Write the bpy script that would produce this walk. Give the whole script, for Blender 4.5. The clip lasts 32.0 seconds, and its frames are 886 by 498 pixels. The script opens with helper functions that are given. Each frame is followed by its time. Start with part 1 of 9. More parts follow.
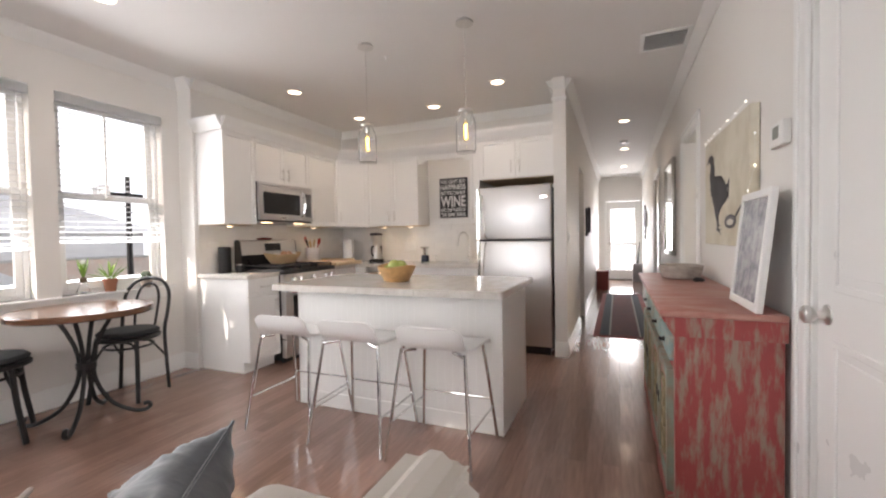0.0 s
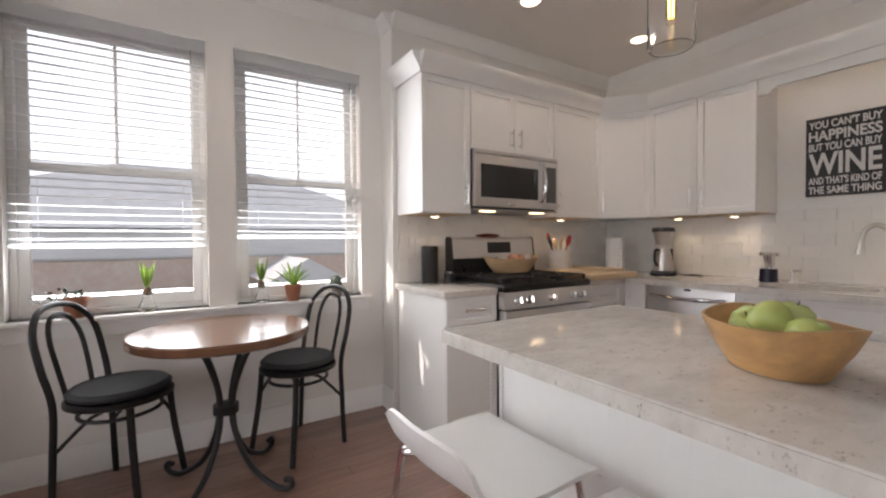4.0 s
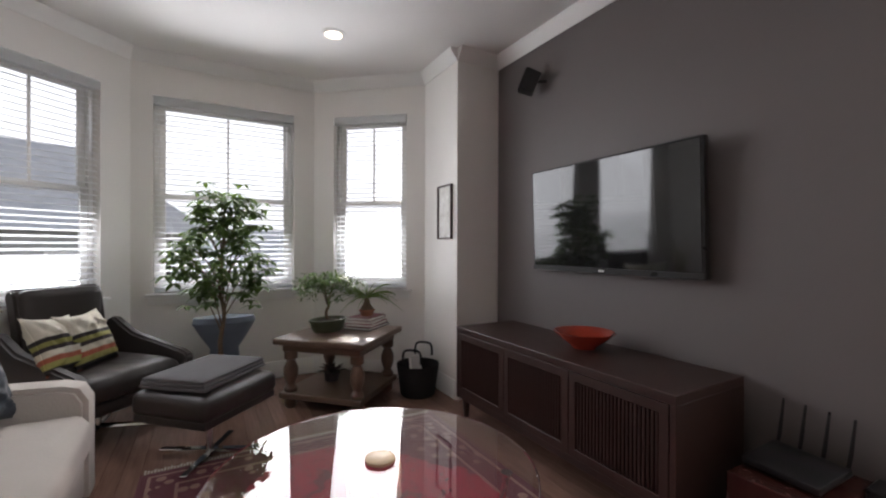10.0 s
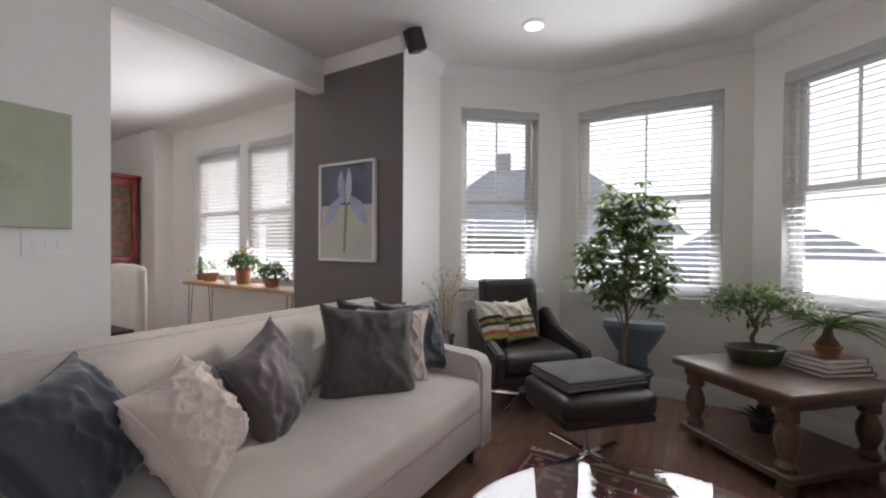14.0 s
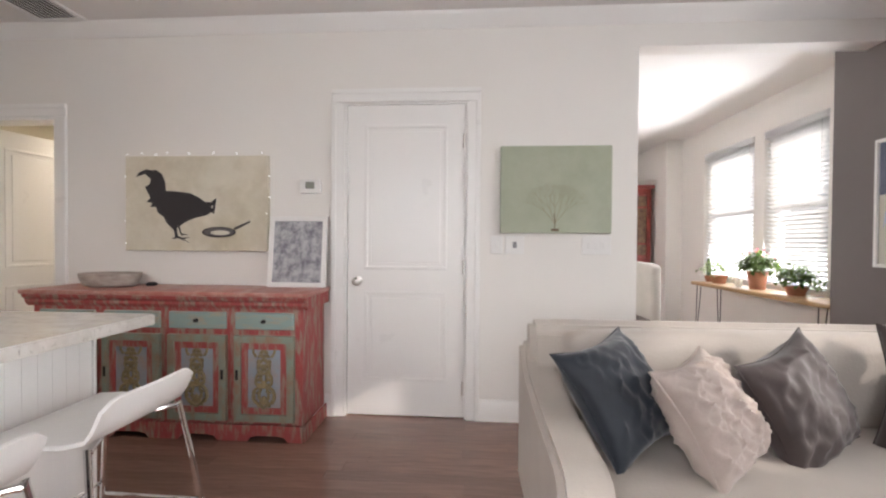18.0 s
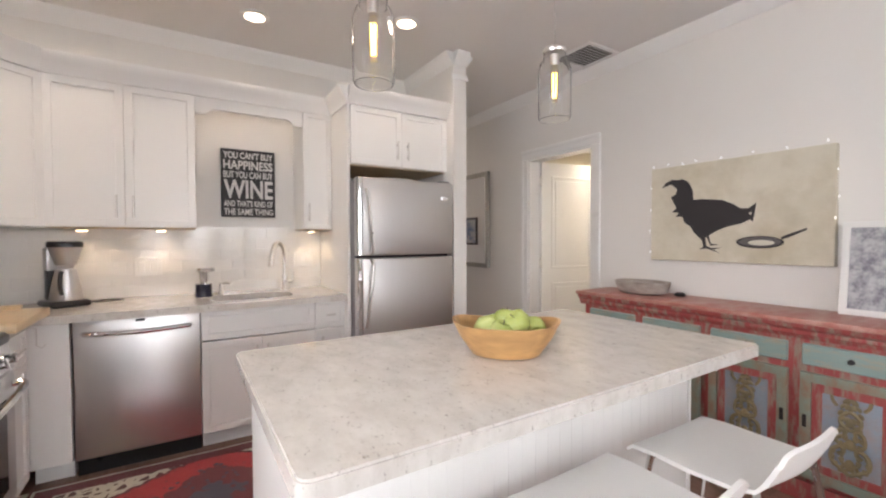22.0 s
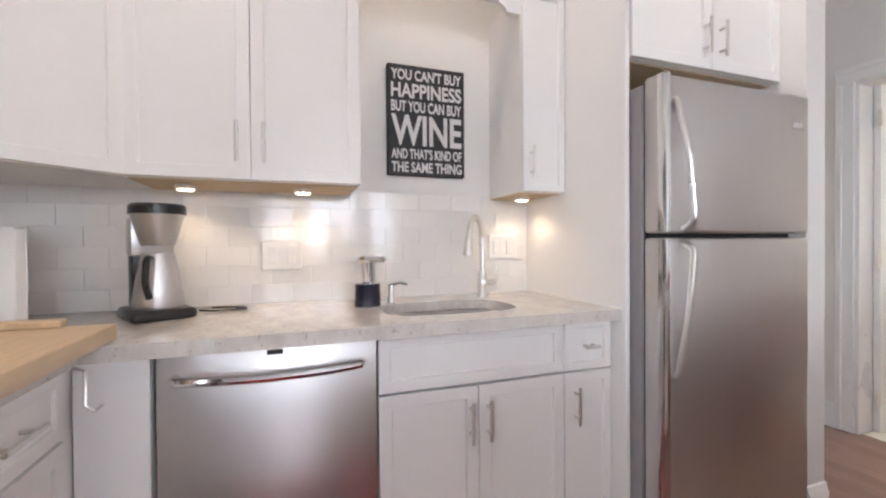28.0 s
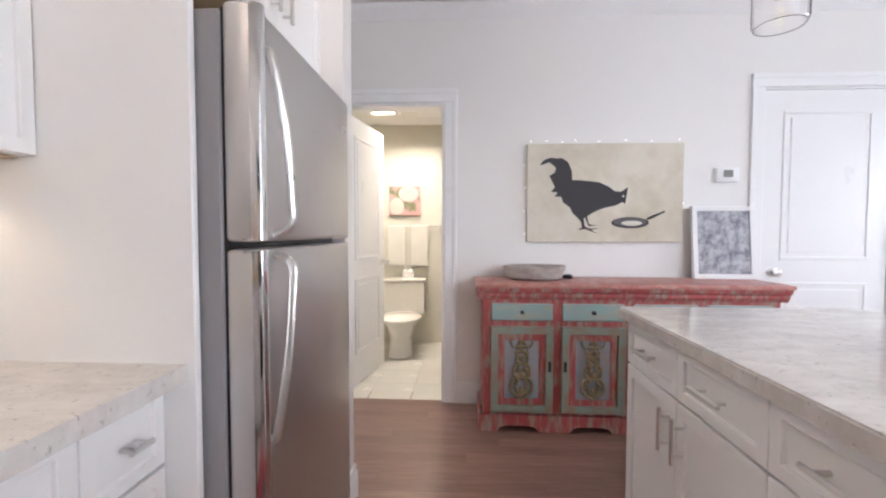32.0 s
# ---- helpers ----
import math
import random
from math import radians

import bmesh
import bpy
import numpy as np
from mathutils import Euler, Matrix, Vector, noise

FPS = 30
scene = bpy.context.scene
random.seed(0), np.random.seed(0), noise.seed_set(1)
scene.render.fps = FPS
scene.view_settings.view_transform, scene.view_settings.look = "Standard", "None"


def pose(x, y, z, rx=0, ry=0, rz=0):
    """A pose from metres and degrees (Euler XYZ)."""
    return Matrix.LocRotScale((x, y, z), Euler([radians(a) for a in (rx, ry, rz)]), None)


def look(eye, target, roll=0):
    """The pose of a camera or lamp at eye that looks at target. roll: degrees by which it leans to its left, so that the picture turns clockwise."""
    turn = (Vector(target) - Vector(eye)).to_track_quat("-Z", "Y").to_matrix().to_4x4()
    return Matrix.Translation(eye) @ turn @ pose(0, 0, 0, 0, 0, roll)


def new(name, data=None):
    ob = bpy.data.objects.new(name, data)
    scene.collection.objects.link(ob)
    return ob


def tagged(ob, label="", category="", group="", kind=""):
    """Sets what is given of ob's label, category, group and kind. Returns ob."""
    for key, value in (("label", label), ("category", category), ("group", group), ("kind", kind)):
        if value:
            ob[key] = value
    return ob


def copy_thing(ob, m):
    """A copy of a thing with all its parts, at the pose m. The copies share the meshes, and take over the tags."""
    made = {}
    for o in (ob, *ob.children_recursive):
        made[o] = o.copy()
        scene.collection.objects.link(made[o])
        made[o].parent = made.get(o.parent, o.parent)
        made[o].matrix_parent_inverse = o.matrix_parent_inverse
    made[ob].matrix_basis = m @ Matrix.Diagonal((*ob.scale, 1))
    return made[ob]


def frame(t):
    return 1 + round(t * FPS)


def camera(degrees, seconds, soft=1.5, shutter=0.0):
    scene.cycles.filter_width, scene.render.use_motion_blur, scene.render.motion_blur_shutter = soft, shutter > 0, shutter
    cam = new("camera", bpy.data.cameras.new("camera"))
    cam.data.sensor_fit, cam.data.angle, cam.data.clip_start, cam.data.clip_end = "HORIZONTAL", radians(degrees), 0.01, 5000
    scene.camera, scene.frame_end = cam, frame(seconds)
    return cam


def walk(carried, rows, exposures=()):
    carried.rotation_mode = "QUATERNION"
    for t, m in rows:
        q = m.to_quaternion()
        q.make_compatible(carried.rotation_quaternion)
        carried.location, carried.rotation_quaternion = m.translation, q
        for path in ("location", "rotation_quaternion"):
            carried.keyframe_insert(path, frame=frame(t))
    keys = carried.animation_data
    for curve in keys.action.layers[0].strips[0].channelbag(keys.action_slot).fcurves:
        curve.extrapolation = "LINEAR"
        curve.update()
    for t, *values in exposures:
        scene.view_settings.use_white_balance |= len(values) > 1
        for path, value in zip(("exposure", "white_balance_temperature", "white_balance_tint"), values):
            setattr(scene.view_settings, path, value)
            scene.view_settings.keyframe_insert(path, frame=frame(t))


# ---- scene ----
cam = camera(93.41, 32.0, soft=2.2)
EXPOSURES = [(t, e, k, 15.0) for t, e, k in ((0.0, 0.0, 6750.0), (2.5, 0.05, 6700.0), (4.5, -0.6, 6600.0), (6.0, -0.75, 6500.0), (8.0, -0.6, 6500.0), (10.0, -0.75, 6500.0), (12.0, -0.92, 6480.0), (13.0, -0.92, 6450.0), (15.5, -0.45, 6550.0), (17.0, -0.2, 6650.0),
                                             (19.0, 0.1, 6700.0), (21.0, 0.2, 6660.0), (23.0, 0.35, 6470.0), (26.5, 0.6, 6250.0), (29.0, 0.38, 5950.0), (32.0, 0.55, 5900.0))]
PATH = [
    (0, (1.741, 1.374, 1.156), (0.970, 3.219, 1.103), -1.0),
    (0.5, (1.723, 1.616, 1.167), (0.932, 3.452, 1.111), -1.1),
    (1, (1.656, 1.847, 1.159), (0.874, 3.687, 1.112), -1.0),
    (1.5, (1.585, 2.083, 1.160), (0.743, 3.895, 1.094), -1.1),
    (2, (1.436, 2.274, 1.183), (0.457, 4.017, 1.110), -1.1),
    (2.5, (1.232, 2.403, 1.135), (0.117, 4.063, 1.081), -1.0),
    (4.5, (0.538, 2.853, 1.145), (-1.294, 3.648, 1.097), -0.3),
    (5, (0.347, 2.844, 1.137), (-1.590, 3.333, 1.089), -0.4),
    (5.5, (0.220, 2.942, 1.123), (-1.780, 2.992, 1.102), -0.5),
    (6, (0.145, 2.866, 1.118), (-1.844, 2.656, 1.098), -0.3),
    (6.5, (0.075, 2.841, 1.104), (-1.861, 2.336, 1.104), -0.2),
    (7, (0.014, 2.806, 1.115), (-1.825, 2.020, 1.106), -0.3),
    (7.5, (0.015, 2.763, 1.115), (-1.711, 1.753, 1.120), -0.1),
    (8, (0.044, 2.722, 1.123), (-1.555, 1.520, 1.119), 0.0),
    (8.5, (0.081, 2.688, 1.120), (-1.382, 1.324, 1.122), 0.1),
    (9, (0.135, 2.637, 1.127), (-1.187, 1.136, 1.128), 0.2),
    (9.5, (0.192, 2.543, 1.166), (-0.965, 0.911, 1.139), -0.2),
    (10, (0.220, 2.418, 1.141), (-0.765, 0.677, 1.132), 0.2),
    (10.5, (0.244, 2.342, 1.158), (-0.566, 0.514, 1.136), 0.1),
    (11, (0.156, 2.227, 1.151), (-0.410, 0.309, 1.147), -0.0),
    (11.5, (0.121, 2.199, 1.142), (-0.158, 0.218, 1.132), 0.1),
    (12, (0.010, 2.199, 1.148), (0.043, 0.199, 1.135), 0.2),
    (12.5, (-0.082, 2.207, 1.162), (0.196, 0.227, 1.148), 0.3),
    (13, (-0.179, 2.171, 1.161), (0.350, 0.242, 1.152), 0.4),
    (13.5, (-0.242, 2.184, 1.152), (0.546, 0.345, 1.145), 0.4),
    (15.5, (-0.455, 2.041, 1.173), (1.230, 0.964, 1.131), 0.2),
    (16, (-0.444, 2.044, 1.137), (1.379, 1.220, 1.116), 0.2),
    (16.5, (-0.435, 2.094, 1.137), (1.476, 1.503, 1.117), 0.3),
    (17, (-0.420, 2.189, 1.135), (1.544, 1.813, 1.115), 0.3),
    (17.5, (-0.428, 2.224, 1.128), (1.568, 2.092, 1.115), 0.3),
    (18, (-0.394, 2.256, 1.153), (1.602, 2.386, 1.125), 0.4),
    (18.5, (-0.411, 2.332, 1.171), (1.558, 2.681, 1.137), 0.5),
    (19, (-0.453, 2.468, 1.177), (1.473, 3.006, 1.138), 0.4),
    (19.5, (-0.517, 2.603, 1.201), (1.344, 3.335, 1.147), 0.1),
    (20, (-0.527, 2.666, 1.221), (1.234, 3.612, 1.168), -0.0),
    (20.5, (-0.509, 2.719, 1.228), (1.113, 3.888, 1.175), 0.2),
    (21, (-0.504, 2.756, 1.231), (0.941, 4.137, 1.173), -0.0),
    (21.5, (-0.502, 2.794, 1.233), (0.745, 4.357, 1.184), -0.2),
    (22, (-0.538, 2.841, 1.240), (0.517, 4.539, 1.192), -0.2),
    (22.5, (-0.551, 2.866, 1.249), (0.294, 4.678, 1.202), -0.3),
    (23, (-0.562, 2.875, 1.252), (0.055, 4.777, 1.204), -0.3),
    (23.5, (-0.639, 2.945, 1.240), (-0.202, 4.896, 1.197), -0.3),
    (24, (-0.686, 3.005, 1.232), (-0.443, 4.989, 1.189), -0.4),
    (24.5, (-0.775, 3.153, 1.202), (-0.632, 5.148, 1.168), -0.3),
    (26.5, (-0.778, 3.842, 1.148), (-0.706, 5.840, 1.114), -0.8),
    (27, (-0.773, 4.012, 1.134), (-0.607, 6.005, 1.103), -0.9),
    (27.5, (-0.735, 4.203, 1.103), (-0.349, 6.165, 1.074), -0.7),
    (28, (-0.688, 4.397, 1.098), (-0.023, 6.283, 1.077), -0.4),
    (28.5, (-0.585, 4.582, 1.090), (0.288, 6.381, 1.074), -0.6),
    (29, (-0.503, 4.746, 1.095), (0.578, 6.429, 1.065), -0.7),
    (29.5, (-0.368, 4.876, 1.096), (0.912, 6.410, 1.015), -1.3),
    (30, (-0.275, 4.959, 1.097), (1.214, 6.292, 1.014), -1.2),
    (30.5, (-0.240, 5.025, 1.106), (1.440, 6.106, 1.014), -0.9),
    (31, (-0.272, 5.059, 1.109), (1.561, 5.853, 1.014), -0.8),
    (31.5, (-0.342, 5.020, 1.127), (1.598, 5.500, 1.037), -0.5),
    (32, (-0.466, 4.979, 1.153), (1.529, 5.083, 1.072), 0.1),]

walk(cam, [(t, look(eye, target, roll)) for t, eye, target, roll in PATH], EXPOSURES)

# ---- light ----
SUN_DIR = Vector((-0.365, -0.855, 0.39)).normalized()
world = bpy.data.worlds.new("sky")
scene.world = world
world.use_nodes = True
wn = world.node_tree
sky = wn.nodes.new("ShaderNodeTexSky")
sky.sky_type = "NISHITA"
sky.sun_disc = False
sky.sun_elevation = math.asin(SUN_DIR.z)
sky.sun_rotation = math.atan2(SUN_DIR.x, SUN_DIR.y)
sky.air_density, sky.dust_density = 1.2, 2.5
wn.links.new(sky.outputs[0], wn.nodes["Background"].inputs[0])
wn.nodes["Background"].inputs[1].default_value = 0.15
sun = new("sun", bpy.data.lights.new("sun", "SUN"))
sun.data.energy, sun.data.angle, sun.data.color = 4.0, radians(0.8), (1.0, 0.93, 0.84)
sun.matrix_world = look(SUN_DIR * 30, (0, 0, 0))


def area(name, m, w, h, watts, color):
    ob = new(name, bpy.data.lights.new(name, "AREA"))
    ob.data.shape, ob.data.size, ob.data.size_y = "RECTANGLE", w, h
    ob.data.energy, ob.data.color = watts, color
    ob.data.spread = radians(150)
    ob.matrix_world = m
    return ob


ALC_L = -1.94
DAY = (0.93, 0.97, 1.0)
area("window_light", look((ALC_L, 2.53, 1.55), (0, 2.53, 1.2)), 0.75, 1.4, 22, DAY)
area("window_light", look((ALC_L, 3.46, 1.55), (0, 3.46, 1.2)), 0.75, 1.4, 14, DAY)
area("window_light", look((0.06, -1.435, 1.55), (0.06, 1, 1.2)), 0.95, 1.4, 33, DAY)
area("window_light", look((-1.01, -1.115, 1.55), (-0.37, -0.35, 1.3)), 0.6, 1.4, 19, DAY)
area("window_light", look((1.10, -1.085, 1.55), (0.43, -0.35, 1.3)), 0.6, 1.4, 19, DAY)
area("window_light", look((4.67, -0.69, 1.5), (4.67, 2, 1.2)), 0.8, 1.4, 46, DAY)
area("window_light", look((3.67, -0.69, 1.5), (3.67, 2, 1.2)), 0.8, 1.4, 46, DAY)
area("door_light", look((1.88, 12.97, 1.1), (1.88, 8, 1.0)), 0.6, 1.6, 28, DAY)


# ---- materials ----
def mat(name, color, rough=0.5, metal=0.0, vary=0.06, scale=6.0, bump=0.0, bscale=60.0, spec=0.5, rvary=0.08, coat=0.0, trans=0.0, ior=1.45, objvary=0.0, stretch=(1, 1, 1), sheen=0.0):
    m = bpy.data.materials.new(name)
    m.use_nodes = True
    nt = m.node_tree
    b = nt.nodes["Principled BSDF"]
    L = nt.links.new
    tc = nt.nodes.new("ShaderNodeTexCoord")
    mp = nt.nodes.new("ShaderNodeMapping")
    mp.inputs["Scale"].default_value = stretch
    L(tc.outputs["Object"], mp.inputs[0])
    n = nt.nodes.new("ShaderNodeTexNoise")
    n.inputs["Scale"].default_value, n.inputs["Detail"].default_value = scale, 5.0
    L(mp.outputs[0], n.inputs["Vector"])
    mr = nt.nodes.new("ShaderNodeMapRange")
    mr.inputs["To Min"].default_value, mr.inputs["To Max"].default_value = 1 - vary * 2, 1 + vary * 2
    L(n.outputs[0], mr.inputs[0])
    hs = nt.nodes.new("ShaderNodeHueSaturation")
    hs.inputs["Color"].default_value = (*color, 1)
    last = mr.outputs[0]
    if objvary:
        oi = nt.nodes.new("ShaderNodeObjectInfo")
        m2 = nt.nodes.new("ShaderNodeMapRange")
        m2.inputs["To Min"].default_value, m2.inputs["To Max"].default_value = 1 - objvary, 1 + objvary
        L(oi.outputs["Random"], m2.inputs[0])
        mm = nt.nodes.new("ShaderNodeMath")
        mm.operation = "MULTIPLY"
        L(last, mm.inputs[0])
        L(m2.outputs[0], mm.inputs[1])
        last = mm.outputs[0]
    L(last, hs.inputs["Value"])
    L(hs.outputs[0], b.inputs["Base Color"])
    b.inputs["Metallic"].default_value = metal
    b.inputs["Specular IOR Level"].default_value = spec
    b.inputs["Coat Weight"].default_value = coat
    b.inputs["Coat Roughness"].default_value = 0.08
    b.inputs["Transmission Weight"].default_value = trans
    b.inputs["IOR"].default_value = ior
    b.inputs["Sheen Weight"].default_value = sheen
    r2 = nt.nodes.new("ShaderNodeMapRange")
    r2.inputs["To Min"].default_value, r2.inputs["To Max"].default_value = max(0, rough - rvary), min(1, rough + rvary)
    L(n.outputs[0], r2.inputs[0])
    L(r2.outputs[0], b.inputs["Roughness"])
    if bump:
        n2 = nt.nodes.new("ShaderNodeTexNoise")
        n2.inputs["Scale"].default_value, n2.inputs["Detail"].default_value = bscale, 3.0
        L(mp.outputs[0], n2.inputs["Vector"])
        bp = nt.nodes.new("ShaderNodeBump")
        bp.inputs["Strength"].default_value, bp.inputs["Distance"].default_value = bump, 0.004
        L(n2.outputs[0], bp.inputs["Height"])
        L(bp.outputs[0], b.inputs["Normal"])
    return m


def ring_frame(x0, z0, x1, z1, w, y0, y1):
    """A flat picture-frame ring in the x-z plane, one closed mesh."""
    bm = bmesh.new()
    loops = [[bm.verts.new((x, y, z)) for x, z in ((x0 + d, z0 + d), (x1 - d, z0 + d), (x1 - d, z1 - d), (x0 + d, z1 - d))] for d, y in ((0, y1), (0, y0 + 0.002), (0.002, y0), (w - 0.002, y0), (w, y0 + 0.002), (w, y1))]
    for a, b in zip(loops, loops[1:] + loops[:1]):
        for k in range(4):
            bm.faces.new((a[k], a[(k + 1) % 4], b[(k + 1) % 4], b[k]))
    bmesh.ops.recalc_face_normals(bm, faces=bm.faces)
    return bm


def nodes_of(m):
    return m.node_tree.nodes, m.node_tree.links.new, m.node_tree.nodes["Principled BSDF"]


def glow(name, color, strength):
    m = bpy.data.materials.new(name)
    m.use_nodes = True
    b = m.node_tree.nodes["Principled BSDF"]
    b.inputs["Base Color"].default_value = (*color, 1)
    b.inputs["Emission Color"].default_value = (*color, 1)
    b.inputs["Emission Strength"].default_value = strength
    return m


def two_tone(name, c1, c2, scale=4.0, rough=0.6, lo=0.42, hi=0.6, stretch=(1, 1, 1), bump=0.3, detail=8.0, metal=0.0):
    """A paint or stone with two colours in worn patches."""
    m = mat(name, c1, rough, metal, 0.05, 8, bump, 70, stretch=stretch)
    nodes, L, b = nodes_of(m)
    mp = [n for n in nodes if n.type == "MAPPING"][0]
    n = nodes.new("ShaderNodeTexNoise")
    n.inputs["Scale"].default_value, n.inputs["Detail"].default_value, n.inputs["Roughness"].default_value = scale, detail, 0.65
    L(mp.outputs[0], n.inputs["Vector"])
    cr = nodes.new("ShaderNodeValToRGB")
    cr.color_ramp.elements[0].position, cr.color_ramp.elements[1].position = lo, hi
    cr.color_ramp.elements[0].color, cr.color_ramp.elements[1].color = (*c1, 1), (*c2, 1)
    L(n.outputs[0], cr.inputs[0])
    hs = [q for q in nodes if q.type == "HUE_SAT"][0]
    L(cr.outputs[0], hs.inputs["Color"])
    return m


WALL = mat("wall_paint", (0.80, 0.775, 0.74), 0.55, vary=0.012, scale=1.5, bump=0.04, bscale=300)
CEIL = mat("ceiling_paint", (0.82, 0.80, 0.78), 0.7, vary=0.012, scale=1.2, bump=0.04, bscale=250)
TRIM = mat("trim_paint", (0.84, 0.83, 0.81), 0.3, vary=0.01, scale=3)
GREY = mat("grey_paint", (0.152, 0.133, 0.128), 0.5, vary=0.02, scale=1.5, bump=0.04, bscale=300)
CAB = mat("cabinet_paint", (0.84, 0.83, 0.81), 0.32, vary=0.01, scale=3)
STONE = two_tone("counter_stone", (0.68, 0.65, 0.61), (0.54, 0.505, 0.46), 11.0, 0.07, 0.38, 0.78, (1.8, 1, 1), 0.0)
nodes, L_, b_ = nodes_of(STONE)
vn_ = nodes.new("ShaderNodeTexNoise")
vn_.inputs["Scale"].default_value, vn_.inputs["Detail"].default_value, vn_.inputs["Roughness"].default_value = 42.0, 6.0, 0.8
L_([q for q in nodes if q.type == "MAPPING"][0].outputs[0], vn_.inputs["Vector"])
vr_ = nodes.new("ShaderNodeValToRGB")
vr_.color_ramp.elements[0].position, vr_.color_ramp.elements[1].position = 0.585, 0.67
vr_.color_ramp.elements[0].color, vr_.color_ramp.elements[1].color = (1, 1, 1, 1), (0.45, 0.42, 0.40, 1)
L_(vn_.outputs[0], vr_.inputs[0])
mx_ = nodes.new("ShaderNodeMix")
mx_.data_type, mx_.blend_type = "RGBA", "MULTIPLY"
mx_.inputs[0].default_value = 1.0
hs_ = [q for q in nodes if q.type == "HUE_SAT"][0]
L_(hs_.outputs[0], mx_.inputs[6])
L_(vr_.outputs[0], mx_.inputs[7])
L_(mx_.outputs[2], b_.inputs["Base Color"])
SINKM = mat("sink_steel", (0.66, 0.63, 0.60), 0.33, 1.0, 0.03, 20)
STEEL = mat("brushed_steel", (0.64, 0.62, 0.61), 0.37, 1.0, 0.012, 30, 0.0, 200, stretch=(1, 1, 0.02), rvary=0.03)
CHROME = mat("chrome", (0.75, 0.75, 0.75), 0.08, 1.0, 0.01, 5, rvary=0.03)
NICKEL = mat("brushed_nickel", (0.70, 0.68, 0.65), 0.30, 1.0, 0.02, 20)
BLACKM = mat("black_metal", (0.022, 0.02, 0.02), 0.38, 0.3, 0.1, 12)
BLACKP = mat("black_plastic", (0.018, 0.017, 0.018), 0.3, 0.0, 0.1, 12)
GLASS = mat("clear_glass", (1, 1, 1), 0.0, 0, 0, 1, trans=1.0, rvary=0.0)
PANE = mat("window_glass", (1, 1, 1), 0.0, 0, 0, 1, trans=1.0, ior=1.05, rvary=0.0)
SLAT = mat("blind_slat", (0.86, 0.86, 0.85), 0.45, vary=0.01)
nodes, L_, b_ = nodes_of(SLAT)
tr_ = nodes.new("ShaderNodeBsdfTranslucent")
tr_.inputs["Color"].default_value = (0.93, 0.94, 0.95, 1)
ms_ = nodes.new("ShaderNodeMixShader")
ms_.inputs[0].default_value = 0.75
L_(b_.outputs[0], ms_.inputs[1])
L_(tr_.outputs[0], ms_.inputs[2])
L_(ms_.outputs[0], [q for q in nodes if q.type == "OUTPUT_MATERIAL"][0].inputs[0])
PLASTICW = mat("white_plastic", (0.80, 0.79, 0.77), 0.35, vary=0.01)
WOODD = mat("dark_wood", (0.055, 0.028, 0.022), 0.35, 0, 0.25, 5, 0.15, 60, stretch=(1, 12, 12))


# ---- mesh helpers ----
def bx(bm, x0, y0, z0, x1, y1, z1, bev=0.0, seg=1):
    r = bmesh.ops.create_cube(bm, size=1)
    bmesh.ops.scale(bm, vec=(abs(x1 - x0), abs(y1 - y0), abs(z1 - z0)), verts=r["verts"])
    bmesh.ops.translate(bm, vec=((x0 + x1) / 2, (y0 + y1) / 2, (z0 + z1) / 2), verts=r["verts"])
    if bev:
        es = list({e for v in r["verts"] for e in v.link_edges})
        bmesh.ops.bevel(bm, geom=es, offset=bev, segments=seg, affect="EDGES", profile=0.5)


def box(x0, y0, z0, x1, y1, z1, bev=0.0, seg=1):
    bm = bmesh.new()
    bx(bm, x0, y0, z0, x1, y1, z1, bev, seg)
    return bm


def lathe(profile, n=32, bm=None, at=(0, 0, 0)):
    """A body turned round z from (radius, height) pairs."""
    bm = bm or bmesh.new()
    rings = []
    for r, z in profile:
        if r < 1e-5:
            rings.append([bm.verts.new((at[0], at[1], at[2] + z))])
        else:
            rings.append([bm.verts.new((at[0] + r * math.cos(2 * math.pi * k / n), at[1] + r * math.sin(2 * math.pi * k / n), at[2] + z)) for k in range(n)])
    for a, b in zip(rings, rings[1:]):
        for k in range(n):
            q = [a[k % len(a)], a[(k + 1) % len(a)], b[(k + 1) % len(b)], b[k % len(b)]]
            q = list(dict.fromkeys(q))
            if len(q) > 2:
                try:
                    bm.faces.new(q)
                except ValueError:
                    pass
    for ring, flip in ((rings[0], True), (rings[-1], False)):
        if len(ring) > 2:
            try:
                bm.faces.new(ring[::-1] if flip else ring)
            except ValueError:
                pass
    return bm


def tube(points, r, n=8, bm=None, closed=False):
    """A round bar along points; r may be a list."""
    bm = bm or bmesh.new()
    P = [Vector(p) for p in points]
    R = r if isinstance(r, (list, tuple)) else [r] * len(P)
    rings, up = [], None
    for i, p in enumerate(P):
        d = (P[(i + 1) % len(P)] - P[i - 1]) if closed else (P[min(i + 1, len(P) - 1)] - P[max(i - 1, 0)])
        d.normalize()
        if up is None:
            up = Vector((0, 0, 1)) if abs(d.z) < 0.9 else Vector((1, 0, 0))
        s = d.cross(up).normalized()
        up = s.cross(d).normalized()
        rings.append([bm.verts.new(p + R[i] * (math.cos(2 * math.pi * k / n) * s + math.sin(2 * math.pi * k / n) * up)) for k in range(n)])
    pairs = list(zip(rings, rings[1:])) + ([(rings[-1], rings[0])] if closed else [])
    for a, b in pairs:
        for k in range(n):
            bm.faces.new((a[k], a[(k + 1) % n], b[(k + 1) % n], b[k]))
    if not closed:
        bm.faces.new(rings[0][::-1])
        bm.faces.new(rings[-1])
    return bm


